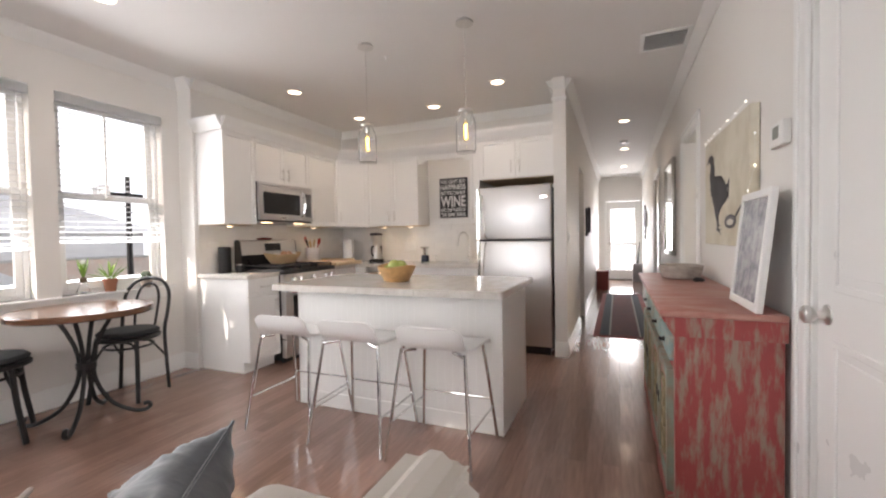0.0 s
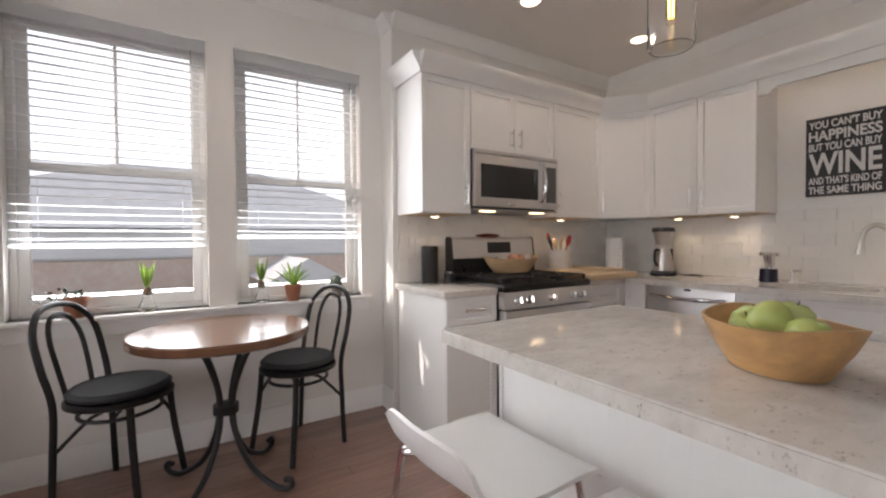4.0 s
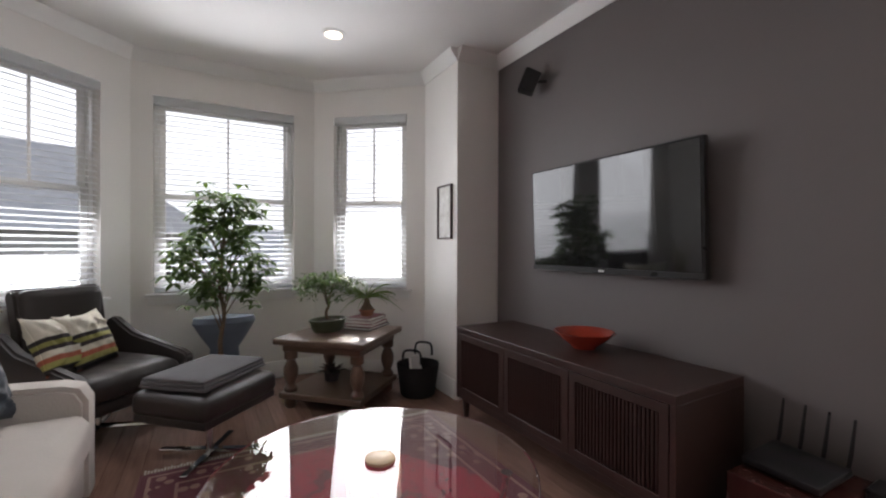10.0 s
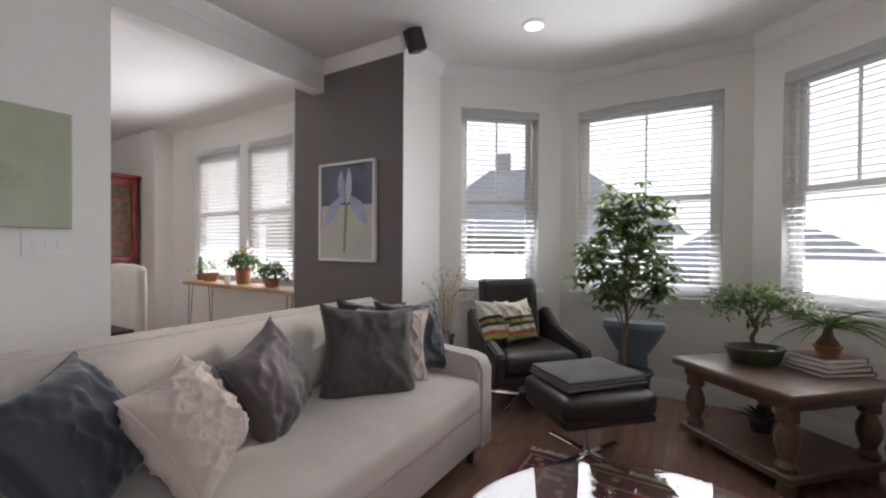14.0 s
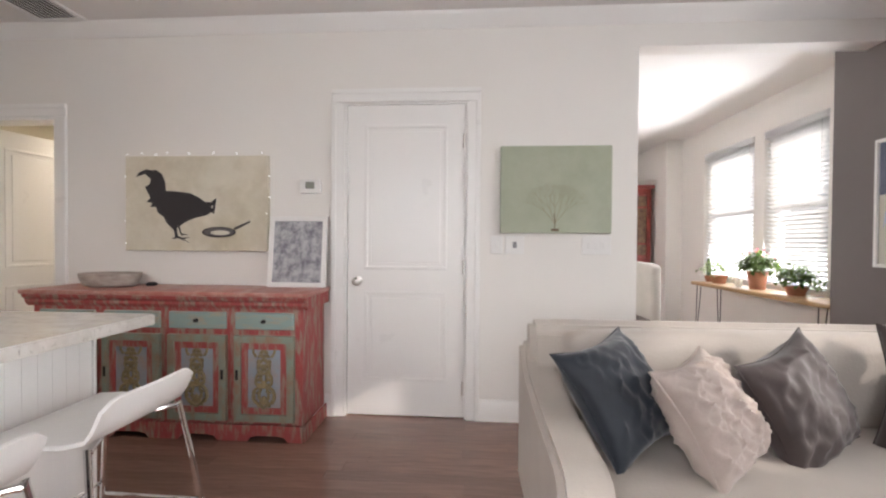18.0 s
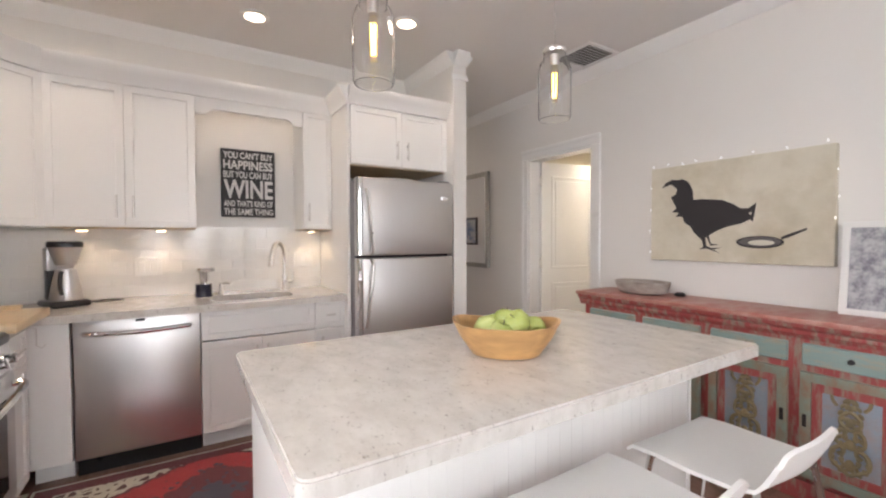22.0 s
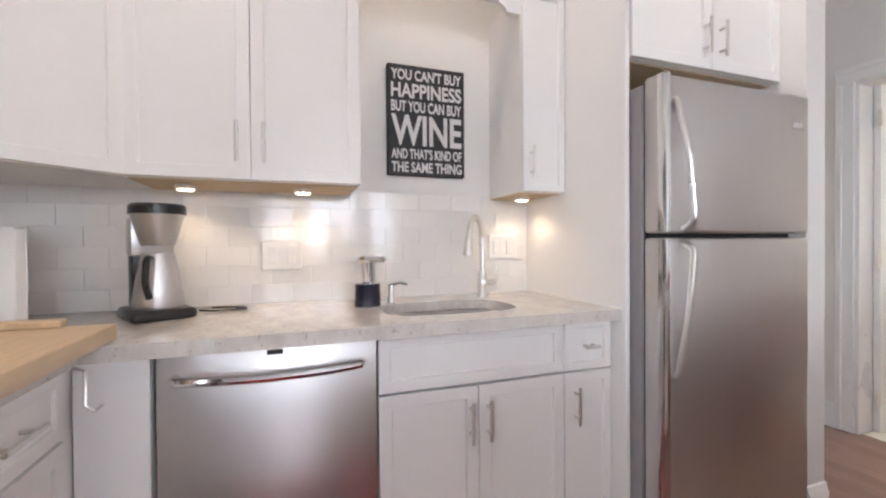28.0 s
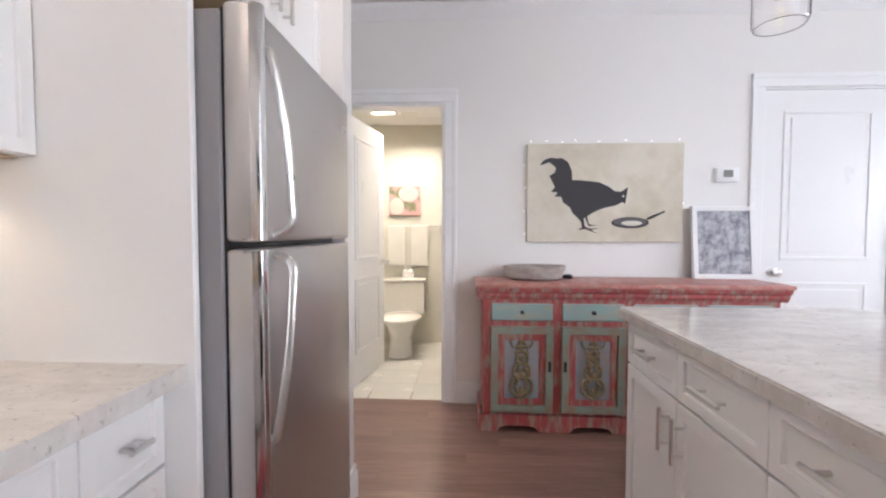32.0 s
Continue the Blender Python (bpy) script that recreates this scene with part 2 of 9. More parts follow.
def curve_pts(keys, n=8):
    """A smooth line through key points (Catmull-Rom)."""
    K = [Vector(k) for k in keys]
    out = []
    for i in range(len(K) - 1):
        a, b, c, d = K[max(i - 1, 0)], K[i], K[i + 1], K[min(i + 2, len(K) - 1)]
        for s in range(n):
            t = s / n
            out.append(0.5 * ((2 * b) + (c - a) * t + (2 * a - 5 * b + 4 * c - d) * t * t + (3 * b - a - 3 * c + d) * t ** 3))
    return out + [K[-1]]


def prism(poly, z0, z1, bm=None, axis="z"):
    """A straight body over a flat outline; axis z, x or y is the way it is drawn out."""
    bm = bm or bmesh.new()
    f = {"z": lambda u, v, w: (u, v, w), "x": lambda u, v, w: (w, u, v), "y": lambda u, v, w: (u, w, v)}[axis]
    a = [bm.verts.new(f(u, v, z0)) for u, v in poly]
    b = [bm.verts.new(f(u, v, z1)) for u, v in poly]
    bm.faces.new(a[::-1])
    bm.faces.new(b)
    for k in range(len(a)):
        bm.faces.new((a[k], a[(k + 1) % len(a)], b[(k + 1) % len(a)], b[k]))
    bmesh.ops.recalc_face_normals(bm, faces=bm.faces)
    return bm


def mesh_of(name, bm, material, smooth=None):
    me = bpy.data.meshes.new(name)
    bmesh.ops.recalc_face_normals(bm, faces=bm.faces)
    bm.to_mesh(me)
    bm.free()
    me.materials.append(material)
    if smooth is not None:
        me.polygons.foreach_set("use_smooth", [True] * len(me.polygons))
        me.set_sharp_from_angle(angle=radians(smooth))
    return me


def part(name, bm, material, parent, label="", m=None, smooth=35):
    ob = new(name, mesh_of(name, bm, material, smooth))
    ob.parent = parent
    if m is not None:
        ob.matrix_basis = m
    if label:
        tagged(ob, label)
    return ob


def piece(name, mesh, parent, m):
    ob = new(name, mesh)
    ob.parent, ob.matrix_basis = parent, m
    return ob


def thing(name, m, label, category, group="", kind=""):
    ob = new(name)
    ob.empty_display_size = 0.1
    ob.matrix_basis = m if isinstance(m, Matrix) else pose(*m)
    return tagged(ob, label, category, group, kind)


def solid(name, bm, material, label, category, kind="structure", m=None, smooth=35, group=""):
    ob = new(name, mesh_of(name, bm, material, smooth))
    if m is not None:
        ob.matrix_basis = m
    return tagged(ob, label, category, group, kind)


# ---- large structure ----
H = 2.63
WEST, ALC, EAST, NORTH, COL = -1.79, -1.965, 2.32, 6.225, 1.30
AY0, AY1 = 2.0, 4.0


def wall_bm(length, height, t, openings=(), z0=0.0):
    """A wall along x from 0 to length, its room face at y=0, its body behind at y=-t, with openings (a, b, low, high)."""
    bm = bmesh.new()
    cuts = sorted({0.0, length, *[o[0] for o in openings], *[o[1] for o in openings]})
    for a, b in zip(cuts, cuts[1:]):
        zs = [(o[2], o[3]) for o in openings if o[0] <= a + 1e-6 and o[1] >= b - 1e-6]
        z = z0
        for lo, hi in sorted(zs):
            if lo > z:
                bx(bm, a, -t, z, b, 0, lo)
            z = hi
        if z < height:
            bx(bm, a, -t, z, b, 0, height)
    return bm


def wall_between(name, p, q, label, material=None, t=0.14, openings=(), z0=0.0, height=None, shy=(0, 0)):
    """A wall whose room face runs from p to q, with the room on its left hand; shy: how far its ends stop short."""
    d = Vector((q[0] - p[0], q[1] - p[1])).normalized()
    (x0, y0), (x1, y1) = (p[0] + d.x * shy[0], p[1] + d.y * shy[0]), (q[0] - d.x * shy[1], q[1] - d.y * shy[1])
    openings = [(a - shy[0], b - shy[0], lo, hi) for a, b, lo, hi in openings]
    m = pose(x0, y0, 0, 0, 0, math.degrees(math.atan2(y1 - y0, x1 - x0)))
    L = math.hypot(x1 - x0, y1 - y0)
    return solid(name, wall_bm(L, height or H, t, openings, z0), material or WALL, label, "wall", m=m, smooth=None), m, L


def trim_run(name, p, q, prof, material, label, cat, z=0.0):
    """A moulding along a wall's room face; prof: (out from the wall, up) outline."""
    (x0, y0), (x1, y1) = p, q
    m = pose(x0, y0, z, 0, 0, math.degrees(math.atan2(y1 - y0, x1 - x0)))
    L = math.hypot(x1 - x0, y1 - y0)
    return solid(name, prism(prof, 0, L, axis="x"), material, label, cat, m=m)


BASE_PROF = [(0.0015, 0), (0.017, 0), (0.017, 0.105), (0.012, 0.118), (0.008, 0.138), (0.0015, 0.142)]
CROWN_PROF = [(0.0015, -0.092), (0.008, -0.092), (0.014, -0.078), (0.032, -0.058), (0.05, -0.03), (0.058, -0.02), (0.062, -0.0015), (0.0015, -0.0015)]


def skirt(p, q):
    trim_run("baseboard", p, q, BASE_PROF, TRIM, "white painted baseboard with a stepped top along the wall", "baseboard")


def crown(p, q):
    trim_run("trim", p, q, CROWN_PROF, TRIM, "white painted crown moulding along the ceiling", "crown moulding", z=H)


WLAB = "warm white painted wall, smooth and matt"
SILL, HEAD = 0.78, 2.26
SILL_B, HEAD_B = 0.775, 2.30
# west side
wall_between("wall_west_living", (WEST, AY0), (WEST, -0.25), "dark warm grey accent wall behind the television", GREY, shy=(0.0025, 0))
wall_between("wall_west_return", (ALC, AY0), (WEST, AY0), "white return beside the recessed windows", shy=(0, 0.0025))
W_ALC, M_ALC, _ = wall_between("wall_west_window", (ALC, AY1), (ALC, AY0), WLAB + ", with two window openings", openings=[(0.154, 0.914, SILL, HEAD), (1.056, 1.877, SILL, HEAD)])
wall_between("wall_west_return_kitchen", (WEST, AY1), (ALC, AY1), "white return beside the recessed windows", shy=(0.0025, 0))
wall_between("wall_west_kitchen", (WEST, NORTH), (WEST, AY1), WLAB, shy=(0, 0.0025))
# pier and bay
wall_between("wall_pier", (WEST, -0.25), (-1.41, -0.25), WLAB + ", a narrow pier beside the bay", shy=(0, 0.0025))
wall_between("wall_bay_return_west", (-1.41, -0.25), (-1.42, -0.80), WLAB, shy=(0.0025, 0))
_, M_C, L_C = wall_between("wall_bay_southwest", (-1.42, -0.80), (-0.63, -1.465), WLAB + ", angled, with a window", openings=[(0.165, 0.845, SILL_B, HEAD_B)])
_, M_B, L_B = wall_between("wall_bay_south", (-0.63, -1.465), (0.72, -1.465), WLAB + ", with a wide window", openings=[(0.175, 1.21, SILL_B, HEAD_B)])
_, M_A, L_A = wall_between("wall_bay_southeast", (0.72, -1.465), (1.51, -0.75), WLAB + ", angled, with a window", openings=[(0.205, 0.885, SILL_B, HEAD_B)])
wall_between("wall_bay_return_east", (1.51, -0.75), (1.51, -0.25), WLAB, shy=(0, 0.0025))
wall_between("wall_grey_east", (1.51, -0.25), (2.68, -0.25), "dark grey accent wall that carries the iris picture", GREY, shy=(0.0025, 0))
# plant room
_, M_P, L_P = wall_between("wall_plant_room_window", (2.46, -0.72), (5.7, -0.72), WLAB + ", with two window openings", openings=[(0.83, 1.60, SILL, 2.3), (1.75, 2.68, SILL, 2.3)])
wall_between("wall_plant_room_corner", (2.682, -0.30), (2.682, -0.72), WLAB, shy=(0.0, 0))
wall_between("wall_plant_room_pier", (5.7, -0.72), (5.7, -0.5), WLAB, shy=(0, 0.0025))
wall_between("wall_plant_room_south", (5.7, -0.5), (7.0, -0.5), WLAB, shy=(0.0025, 0))
wall_between("wall_plant_room_east", (7.0, -0.5), (7.0, 4.2), WLAB)
wall_between("wall_plant_room_north", (7.0, 2.2), (2.46, 2.2), WLAB, t=0.1)
# east side with its doors
wall_between("wall_east", (EAST, 1.205), (EAST, 13.0), WLAB + ", with a closet door and an open bathroom doorway", openings=[(2.278 - 1.205, 3.084 - 1.205, 0, 2.07), (5.115 - 1.205, 5.86 - 1.205, 0, 2.005), (8.3 - 1.205, 9.1 - 1.205, 0, 2.045)])
solid("beam", box(EAST + 0.002, -0.25, 2.40, 2.458, 1.205, H - 0.001), WALL, "white boxed beam across the wide opening", "beam", smooth=None)
# kitchen north, column, hall
wall_between("wall_north", (1.17, NORTH), (WEST, NORTH), WLAB)
solid("wall_column", box(1.185, 5.46, 0, COL, 6.8975, H), WALL, "white painted wall end beside the refrigerator, with a small capital", "wall", smooth=None)
wall_between("wall_hall_west", (COL, 13.0), (COL, 6.9), WLAB + ", with a doorway", t=0.13, openings=[(5.32, 6.1, 0, 2.04)])
wall_between("wall_hall_end", (EAST, 13.0), (COL, 13.0), WLAB + ", with the balcony door", openings=[(0.06, 0.84, 0, 2.02)])
# closing walls of the rooms beyond
wall_between("wall_hall_room", (0.4, 6.9), (0.4, 8.2), WLAB)
wall_between("wall_hall_room_back", (0.4, 8.2), (1.23, 8.2), WLAB)

# floors and ceilings
FLOORM = mat("floor_wood", (0.25, 0.148, 0.115), 0.17, 0, 0.18, 4, 0.03, 40, objvary=0.12, stretch=(14, 1.2, 1), coat=0.35)
solid("floor", box(-2.2, -1.8, -0.1, 2.46, 13.3, -0.004), FLOORM, "dark brown polished hardwood floor", "floor", smooth=None)
solid("floor_plant_room", box(2.46, -0.9, -0.1, 7.1, 4.3, 0), FLOORM, "dark brown hardwood floor of the side room", "floor", smooth=None)
cbm = box(-2.2, -1.8, H, 7.2, 13.3, H + 0.1)
solid("ceiling", cbm, CEIL, "smooth white painted ceiling", "ceiling", smooth=None)

# ---- windows, doors, mouldings ----
def window(number, M, a, b, lo, hi, own_sill=True, grid=True):
    """A double-hung window in a wall's opening, in the wall's own frame."""
    w = tagged(new("window_%d" % number), "white double-hung sash window, both sashes shut", "window", kind="structure")
    w.matrix_basis = M @ pose(a, 0, lo)
    W, Hh = b - a, hi - lo
    fr = bmesh.new()
    for x0, x1, z0, z1 in ((0.001, 0.03, 0.001, Hh - 0.001), (W - 0.03, W - 0.001, 0.001, Hh - 0.001), (0.03, W - 0.03, Hh - 0.03, Hh - 0.001), (0.03, W - 0.03, 0.001, 0.03)):
        bx(fr, x0, -0.139, z0, x1, -0.075, z1, 0.003)
    part("window_frame", fr, TRIM, w)
    mid = Hh * 0.5
    for nm, y, z0, z1, top, bot in (("upper_sash", -0.122, mid - 0.02, Hh - 0.03, 0.045, 0.04), ("lower_sash", -0.098, 0.03, mid + 0.02, 0.04, 0.06)):
        sb = bmesh.new()
        bx(sb, 0.03, y - 0.012, z0, 0.075, y + 0.012, z1, 0.003)
        bx(sb, W - 0.075, y - 0.012, z0, W - 0.03, y + 0.012, z1, 0.003)
        bx(sb, 0.075, y - 0.012, z1 - top, W - 0.075, y + 0.012, z1, 0.003)
        bx(sb, 0.075, y - 0.012, z0, W - 0.075, y + 0.012, z0 + bot, 0.003)
        sash = part(nm, sb, TRIM, w)
        pane = part("pane", box(0.072, y - 0.003, z0 + bot - 0.003, W - 0.072, y + 0.003, z1 - top + 0.003), PANE, sash, smooth=None)
        pane.visible_shadow = False
        if grid and nm == "upper_sash":
            part("muntin", box(W / 2 - 0.008, y - 0.008, z0 + bot, W / 2 + 0.008, y + 0.008, z1 - top, 0.002), TRIM, sash)
    part("lock", box(W / 2 - 0.03, -0.086, mid + 0.0, W / 2 + 0.03, -0.07, mid + 0.02, 0.004), PLASTICW, w)
    if own_sill:
        part("window_sill", box(-0.05, -0.075, -0.022, W + 0.05, 0.035, 0.0, 0.005, 2), TRIM, w)
        part("apron", prism([(0.0015, -0.085), (0.014, -0.085), (0.017, -0.075), (0.017, -0.022), (0.0015, -0.022)], -0.03, W + 0.03, axis="x"), TRIM, w)
    return w


def blind(M, a, b, hi, low, tilt, label, pitch=0.042, stack=0):
    """A slatted blind hung in a window's opening."""
    t = thing("window_blind", M @ pose(a, 0, hi), label, "blind", "white slatted window blinds")
    W = b - a
    part("headrail", box(0.004, -0.068, -0.062, W - 0.004, -0.004, -0.002, 0.004), SLAT, t)
    part("valance", box(0.003, -0.003, -0.07, W - 0.003, 0.008, 0.0, 0.004), SLAT, t)
    bm = bmesh.new()
    n = 5
    for side in (0.0015, -0.0015):
        for k in range(n):
            u = k / (n - 1) - 0.5
            for x in (0.012, W - 0.012):
                bm.verts.new((x, u * 0.05, 0.006 * (0.25 - u * u) * 2 + side))
    bm.verts.ensure_lookup_table()
    v = bm.verts
    for k in range(n - 1):
        bm.faces.new((v[2 * k], v[2 * k + 1], v[2 * k + 3], v[2 * k + 2]))
        o = 2 * n
        bm.faces.new((v[o + 2 * k], v[o + 2 * k + 2], v[o + 2 * k + 3], v[o + 2 * k + 1]))
    for k in (0, n - 1):
        bm.faces.new((v[2 * k], v[2 * k + 1], v[2 * n + 2 * k + 1], v[2 * n + 2 * k]))
    me = mesh_of("slat", bm, SLAT, 40)
    drop = hi - low
    z = -0.09
    zs = []
    while z > -(drop - 0.03 - stack * 0.006):
        zs.append(z)
        z -= pitch
    zs += [-(drop - 0.03) + 0.006 * (k + 1) for k in range(stack)]
    for k, z in enumerate(zs):
        piece("slat", me, t, pose(0, -0.036, z, tilt + 1.2 * math.sin(k * 2.1), 0.15 * math.sin(k * 1.3)))
    part("bottom_rail", box(0.01, -0.062, -drop, W - 0.01, -0.012, -drop + 0.024, 0.005, 2), SLAT, t)
    for x in (0.12, W - 0.12):
        part("ladder_cord", tube([(x, -0.009, -0.06), (x, -0.009, -drop + 0.01)], 0.0012, 5), SLAT, t)
    part("wand", tube([(0.07, 0.004, -0.07), (0.072, 0.006, -0.62)], 0.004, 6), GLASS, t)
    return t


# alcove, bay and side-room windows
ALC_O = [(0.154, 0.914), (1.056, 1.877)]
window(1, M_ALC, *ALC_O[1], SILL, HEAD, False)
window(2, M_ALC, *ALC_O[0], SILL, HEAD, False)
blind(M_ALC, *ALC_O[1], HEAD, 1.118, -10, "white slatted blind drawn up part way, slats open")
blind(M_ALC, *ALC_O[0], HEAD, 1.163, -10, "white slatted blind drawn up part way, slats open")
sill = tagged(new("window_sill"), "long white painted sill under both dining windows", "window sill", kind="structure")
sill.matrix_basis = M_ALC @ pose(0, 0, SILL)
part("board", box(0.09, -0.075, -0.022, 1.91, 0.04, 0.0, 0.006, 2), TRIM, sill)
part("apron", prism([(0.0015, -0.10), (0.014, -0.10), (0.018, -0.088), (0.018, -0.022), (0.0015, -0.022)], 0.11, 1.89, axis="x"), TRIM, sill)
BAYS = [(3, M_C, 0.165, 0.845, -12), (4, M_B, 0.175, 1.21, -10), (5, M_A, 0.205, 0.885, -14)]
for number, M, a, b, tilt in BAYS:
    window(number, M, a, b, SILL_B, HEAD_B)
    blind(M, a, b, HEAD_B, SILL_B + 0.012, tilt, "white slatted blind let down to the sill, slats half open")
for number, a, b in ((6, 0.83, 1.60), (7, 1.75, 2.68)):
    window(number, M_P, a, b, SILL, 2.3)
    blind(M_P, a, b, 2.3, SILL + 0.012, 30, "white slatted blind let down, slats nearly shut")


def casing(name, M, a, b, top, material=TRIM, w=0.085):
    """A stepped door casing on a wall's room face, in the wall's frame."""
    t = tagged(new(name), "white painted stepped door casing", "door casing", kind="structure")
    t.matrix_basis = M @ pose(0, 0, 0)
    for nm, x0, x1, z0, z1 in (("jamb_trim", a - w, a, 0, top), ("jamb_trim", b, b + w, 0, top), ("head_trim", a - w, b + w, top, top + w)):
        bm = box(x0, 0.001, z0 + (0.0015 if nm == "head_trim" else 0), x1, 0.014, z1, 0.003)
        if nm == "head_trim":
            bx(bm, x0, 0.013, z1 - 0.03, x1, 0.022, z1, 0.003)
        else:
            o = x0 if x1 == a else x1 - 0.03
            bx(bm, o, 0.013, z0, o + 0.03, 0.022, z1, 0.003)
        part(nm, bm, material, t)
    return t


def door_leaf(t, W, Hh, depth=0.035, face=1):
    """A two-panel moulded leaf from x=0 (hinges) to W, its face at y=0."""
    part("slab", box(0, -depth, 0.008, W, 0, Hh, 0.002), TRIM, t)
    sx, gap = 0.115, 0.012
    for z0, z1 in ((0.24, Hh * 0.405), (Hh * 0.475, Hh - 0.13)):
        for y, s in ((0.0, 1), (-depth, -1)):
            bm = bmesh.new()
            x0, x1 = sx, W - sx
            for q in ((x0, z0, x1, z0 + 0.022), (x0, z1 - 0.022, x1, z1), (x0, z0 + 0.022, x0 + 0.022, z1 - 0.022), (x1 - 0.022, z0 + 0.022, x1, z1 - 0.022)):
                bx(bm, q[0], y - 0.001 * s, q[1], q[2], y + 0.007 * s, q[3], 0.003)
            bx(bm, x0 + 0.045, y - 0.001 * s, z0 + 0.045, x1 - 0.045, y + 0.005 * s, z1 - 0.045, 0.004)
            part("panel", bm, TRIM, t)


def knob(t, x, z, y=0.0, s=1):
    bm = lathe([(0.0, 0), (0.031, 0), (0.031, 0.004), (0.012, 0.009), (0.011, 0.03), (0.02, 0.037), (0.028, 0.048), (0.027, 0.06), (0.016, 0.067), (0, 0.068)], 24)
    part("knob", bm, NICKEL, t, "brushed nickel round door knob", m=pose(x, y, z, -90 * s))


def hinge(t, x, z, y=0.0):
    bm = box(x - 0.018, y, z - 0.045, x + 0.004, y + 0.003, z + 0.045)
    tube([(x + 0.006, y + 0.006, z - 0.046), (x + 0.006, y + 0.006, z + 0.046)], 0.006, 8, bm)
    part("hinge", bm, NICKEL, t)


M_E = pose(EAST, 0, 0, 0, 0, 90)  # east wall frame: x runs along +y, room at +y of the frame
closet = tagged(new("door_1"), "white two-panel closet door, shut, with nickel knob", "door", kind="structure")
closet.matrix_basis = M_E @ pose(2.292, -0.014, 0)
door_leaf(closet, 0.776, 2.058)
knob(closet, 0.776 - 0.07, 0.90)
for z in (0.2, 1.0, 1.82):
    hinge(closet, 0.004, z, 0.001)
casing("door_casing", M_E, 2.278, 3.084, 2.07)
jb = bmesh.new()
for x0, x1, z0, z1 in ((2.2785, 2.290, 0, 2.068), (3.072, 3.0835, 0, 2.068), (2.290, 3.072, 2.059, 2.069)):
    bx(jb, x0, -0.135, z0, x1, 0.0, z1)
bx(jb, 2.29, -0.062, 0, 3.072, -0.052, 2.059)
solid("door_jamb", jb, TRIM, "white painted jamb of the closet door", "door jamb", m=M_E, smooth=None)
casing("bathroom_casing", M_E, 5.115, 5.86, 2.005)
casing("far_door_casing", M_E, 8.3, 9.1, 2.045)
jb = bmesh.new()
for x0, x1, z0, z1 in ((5.1155, 5.133, 0, 2.004), (5.842, 5.8595, 0, 2.004), (5.133, 5.842, 1.988, 2.0045)):
    bx(jb, x0, -0.139, z0, x1, 0.0, z1)
solid("bathroom_jamb", jb, TRIM, "white painted jamb of the bathroom doorway", "door jamb", m=M_E, smooth=None)
bdoor = tagged(new("door_2"), "white two-panel bathroom door standing open into the bathroom", "door", kind="structure")
bdoor.matrix_basis = pose(2.445, 5.838, 0, 0, 0, -10)
door_leaf(bdoor, 0.705, 1.985)
knob(bdoor, 0.645, 0.90, -0.035, -1)
knob(bdoor, 0.645, 0.90, 0.0, 1)
for z in (0.2, 1.0, 1.8):
    hinge(bdoor, -0.008, z, -0.04)
fdoor = tagged(new("door_3"), "white two-panel door along the hall, shut", "door", kind="structure")
fdoor.matrix_basis = M_E @ pose(8.302, -0.02, 0)
door_leaf(fdoor, 0.796, 2.04)
# balcony door at the end of the hall
M_H = pose(EAST, 13.0, 0, 0, 0, 180)
casing("balcony_casing", M_H, 0.06, 0.84, 2.02, w=0.055)
gdoor = tagged(new("door_4"), "white balcony door with one tall clear pane", "door", kind="structure")
gdoor.matrix_basis = M_H @ pose(0.06, -0.03, 0) @ Matrix.Diagonal((1, 1, 0.98, 1))
db = bmesh.new()
for q in ((0.001, 0.02, 0.11, 2.045), (0.67, 0.02, 0.779, 2.045), (0.11, 1.86, 0.67, 2.045), (0.11, 0.02, 0.67, 0.26)):
    bx(db, q[0], -0.045, q[1], q[2], 0, q[3], 0.004)
part("door_frame", db, TRIM, gdoor)
pn = part("pane", box(0.108, -0.025, 0.258, 0.672, -0.019, 1.862), PANE, gdoor, smooth=None)
pn.visible_shadow = False
knob(gdoor, 0.72, 0.95)
part("threshold", box(0.0, -0.1, 0.0, 0.78, 0.02, 0.018, 0.004), WOODD, gdoor)

# baseboards and crown
for p, q in (((WEST, AY0), (WEST, 0.0 - 0.25)), ((ALC, AY0), (WEST, AY0)), ((ALC, AY1), (ALC, AY0)), ((WEST, AY1), (ALC, AY1)), ((WEST, -0.25), (-1.41, -0.25)),
             ((-1.41, -0.25), (-1.42, -0.80)), ((-1.42, -0.80), (-0.63, -1.465)), ((-0.63, -1.465), (0.72, -1.465)), ((0.72, -1.465), (1.51, -0.75)), ((1.51, -0.75), (1.51, -0.25)), ((1.51, -0.25), (2.68, -0.25)),
             ((EAST, 1.205), (EAST, 2.19)), ((EAST, 3.172), (EAST, 5.028)), ((EAST, 5.947), (EAST, 8.21)), ((EAST, 9.19), (EAST, 13.0)), ((COL, 13.0), (COL, 7.6)), ((COL, 6.85), (COL, 5.46)), ((COL, 5.46), (1.185, 5.46))):
    skirt(p, q)
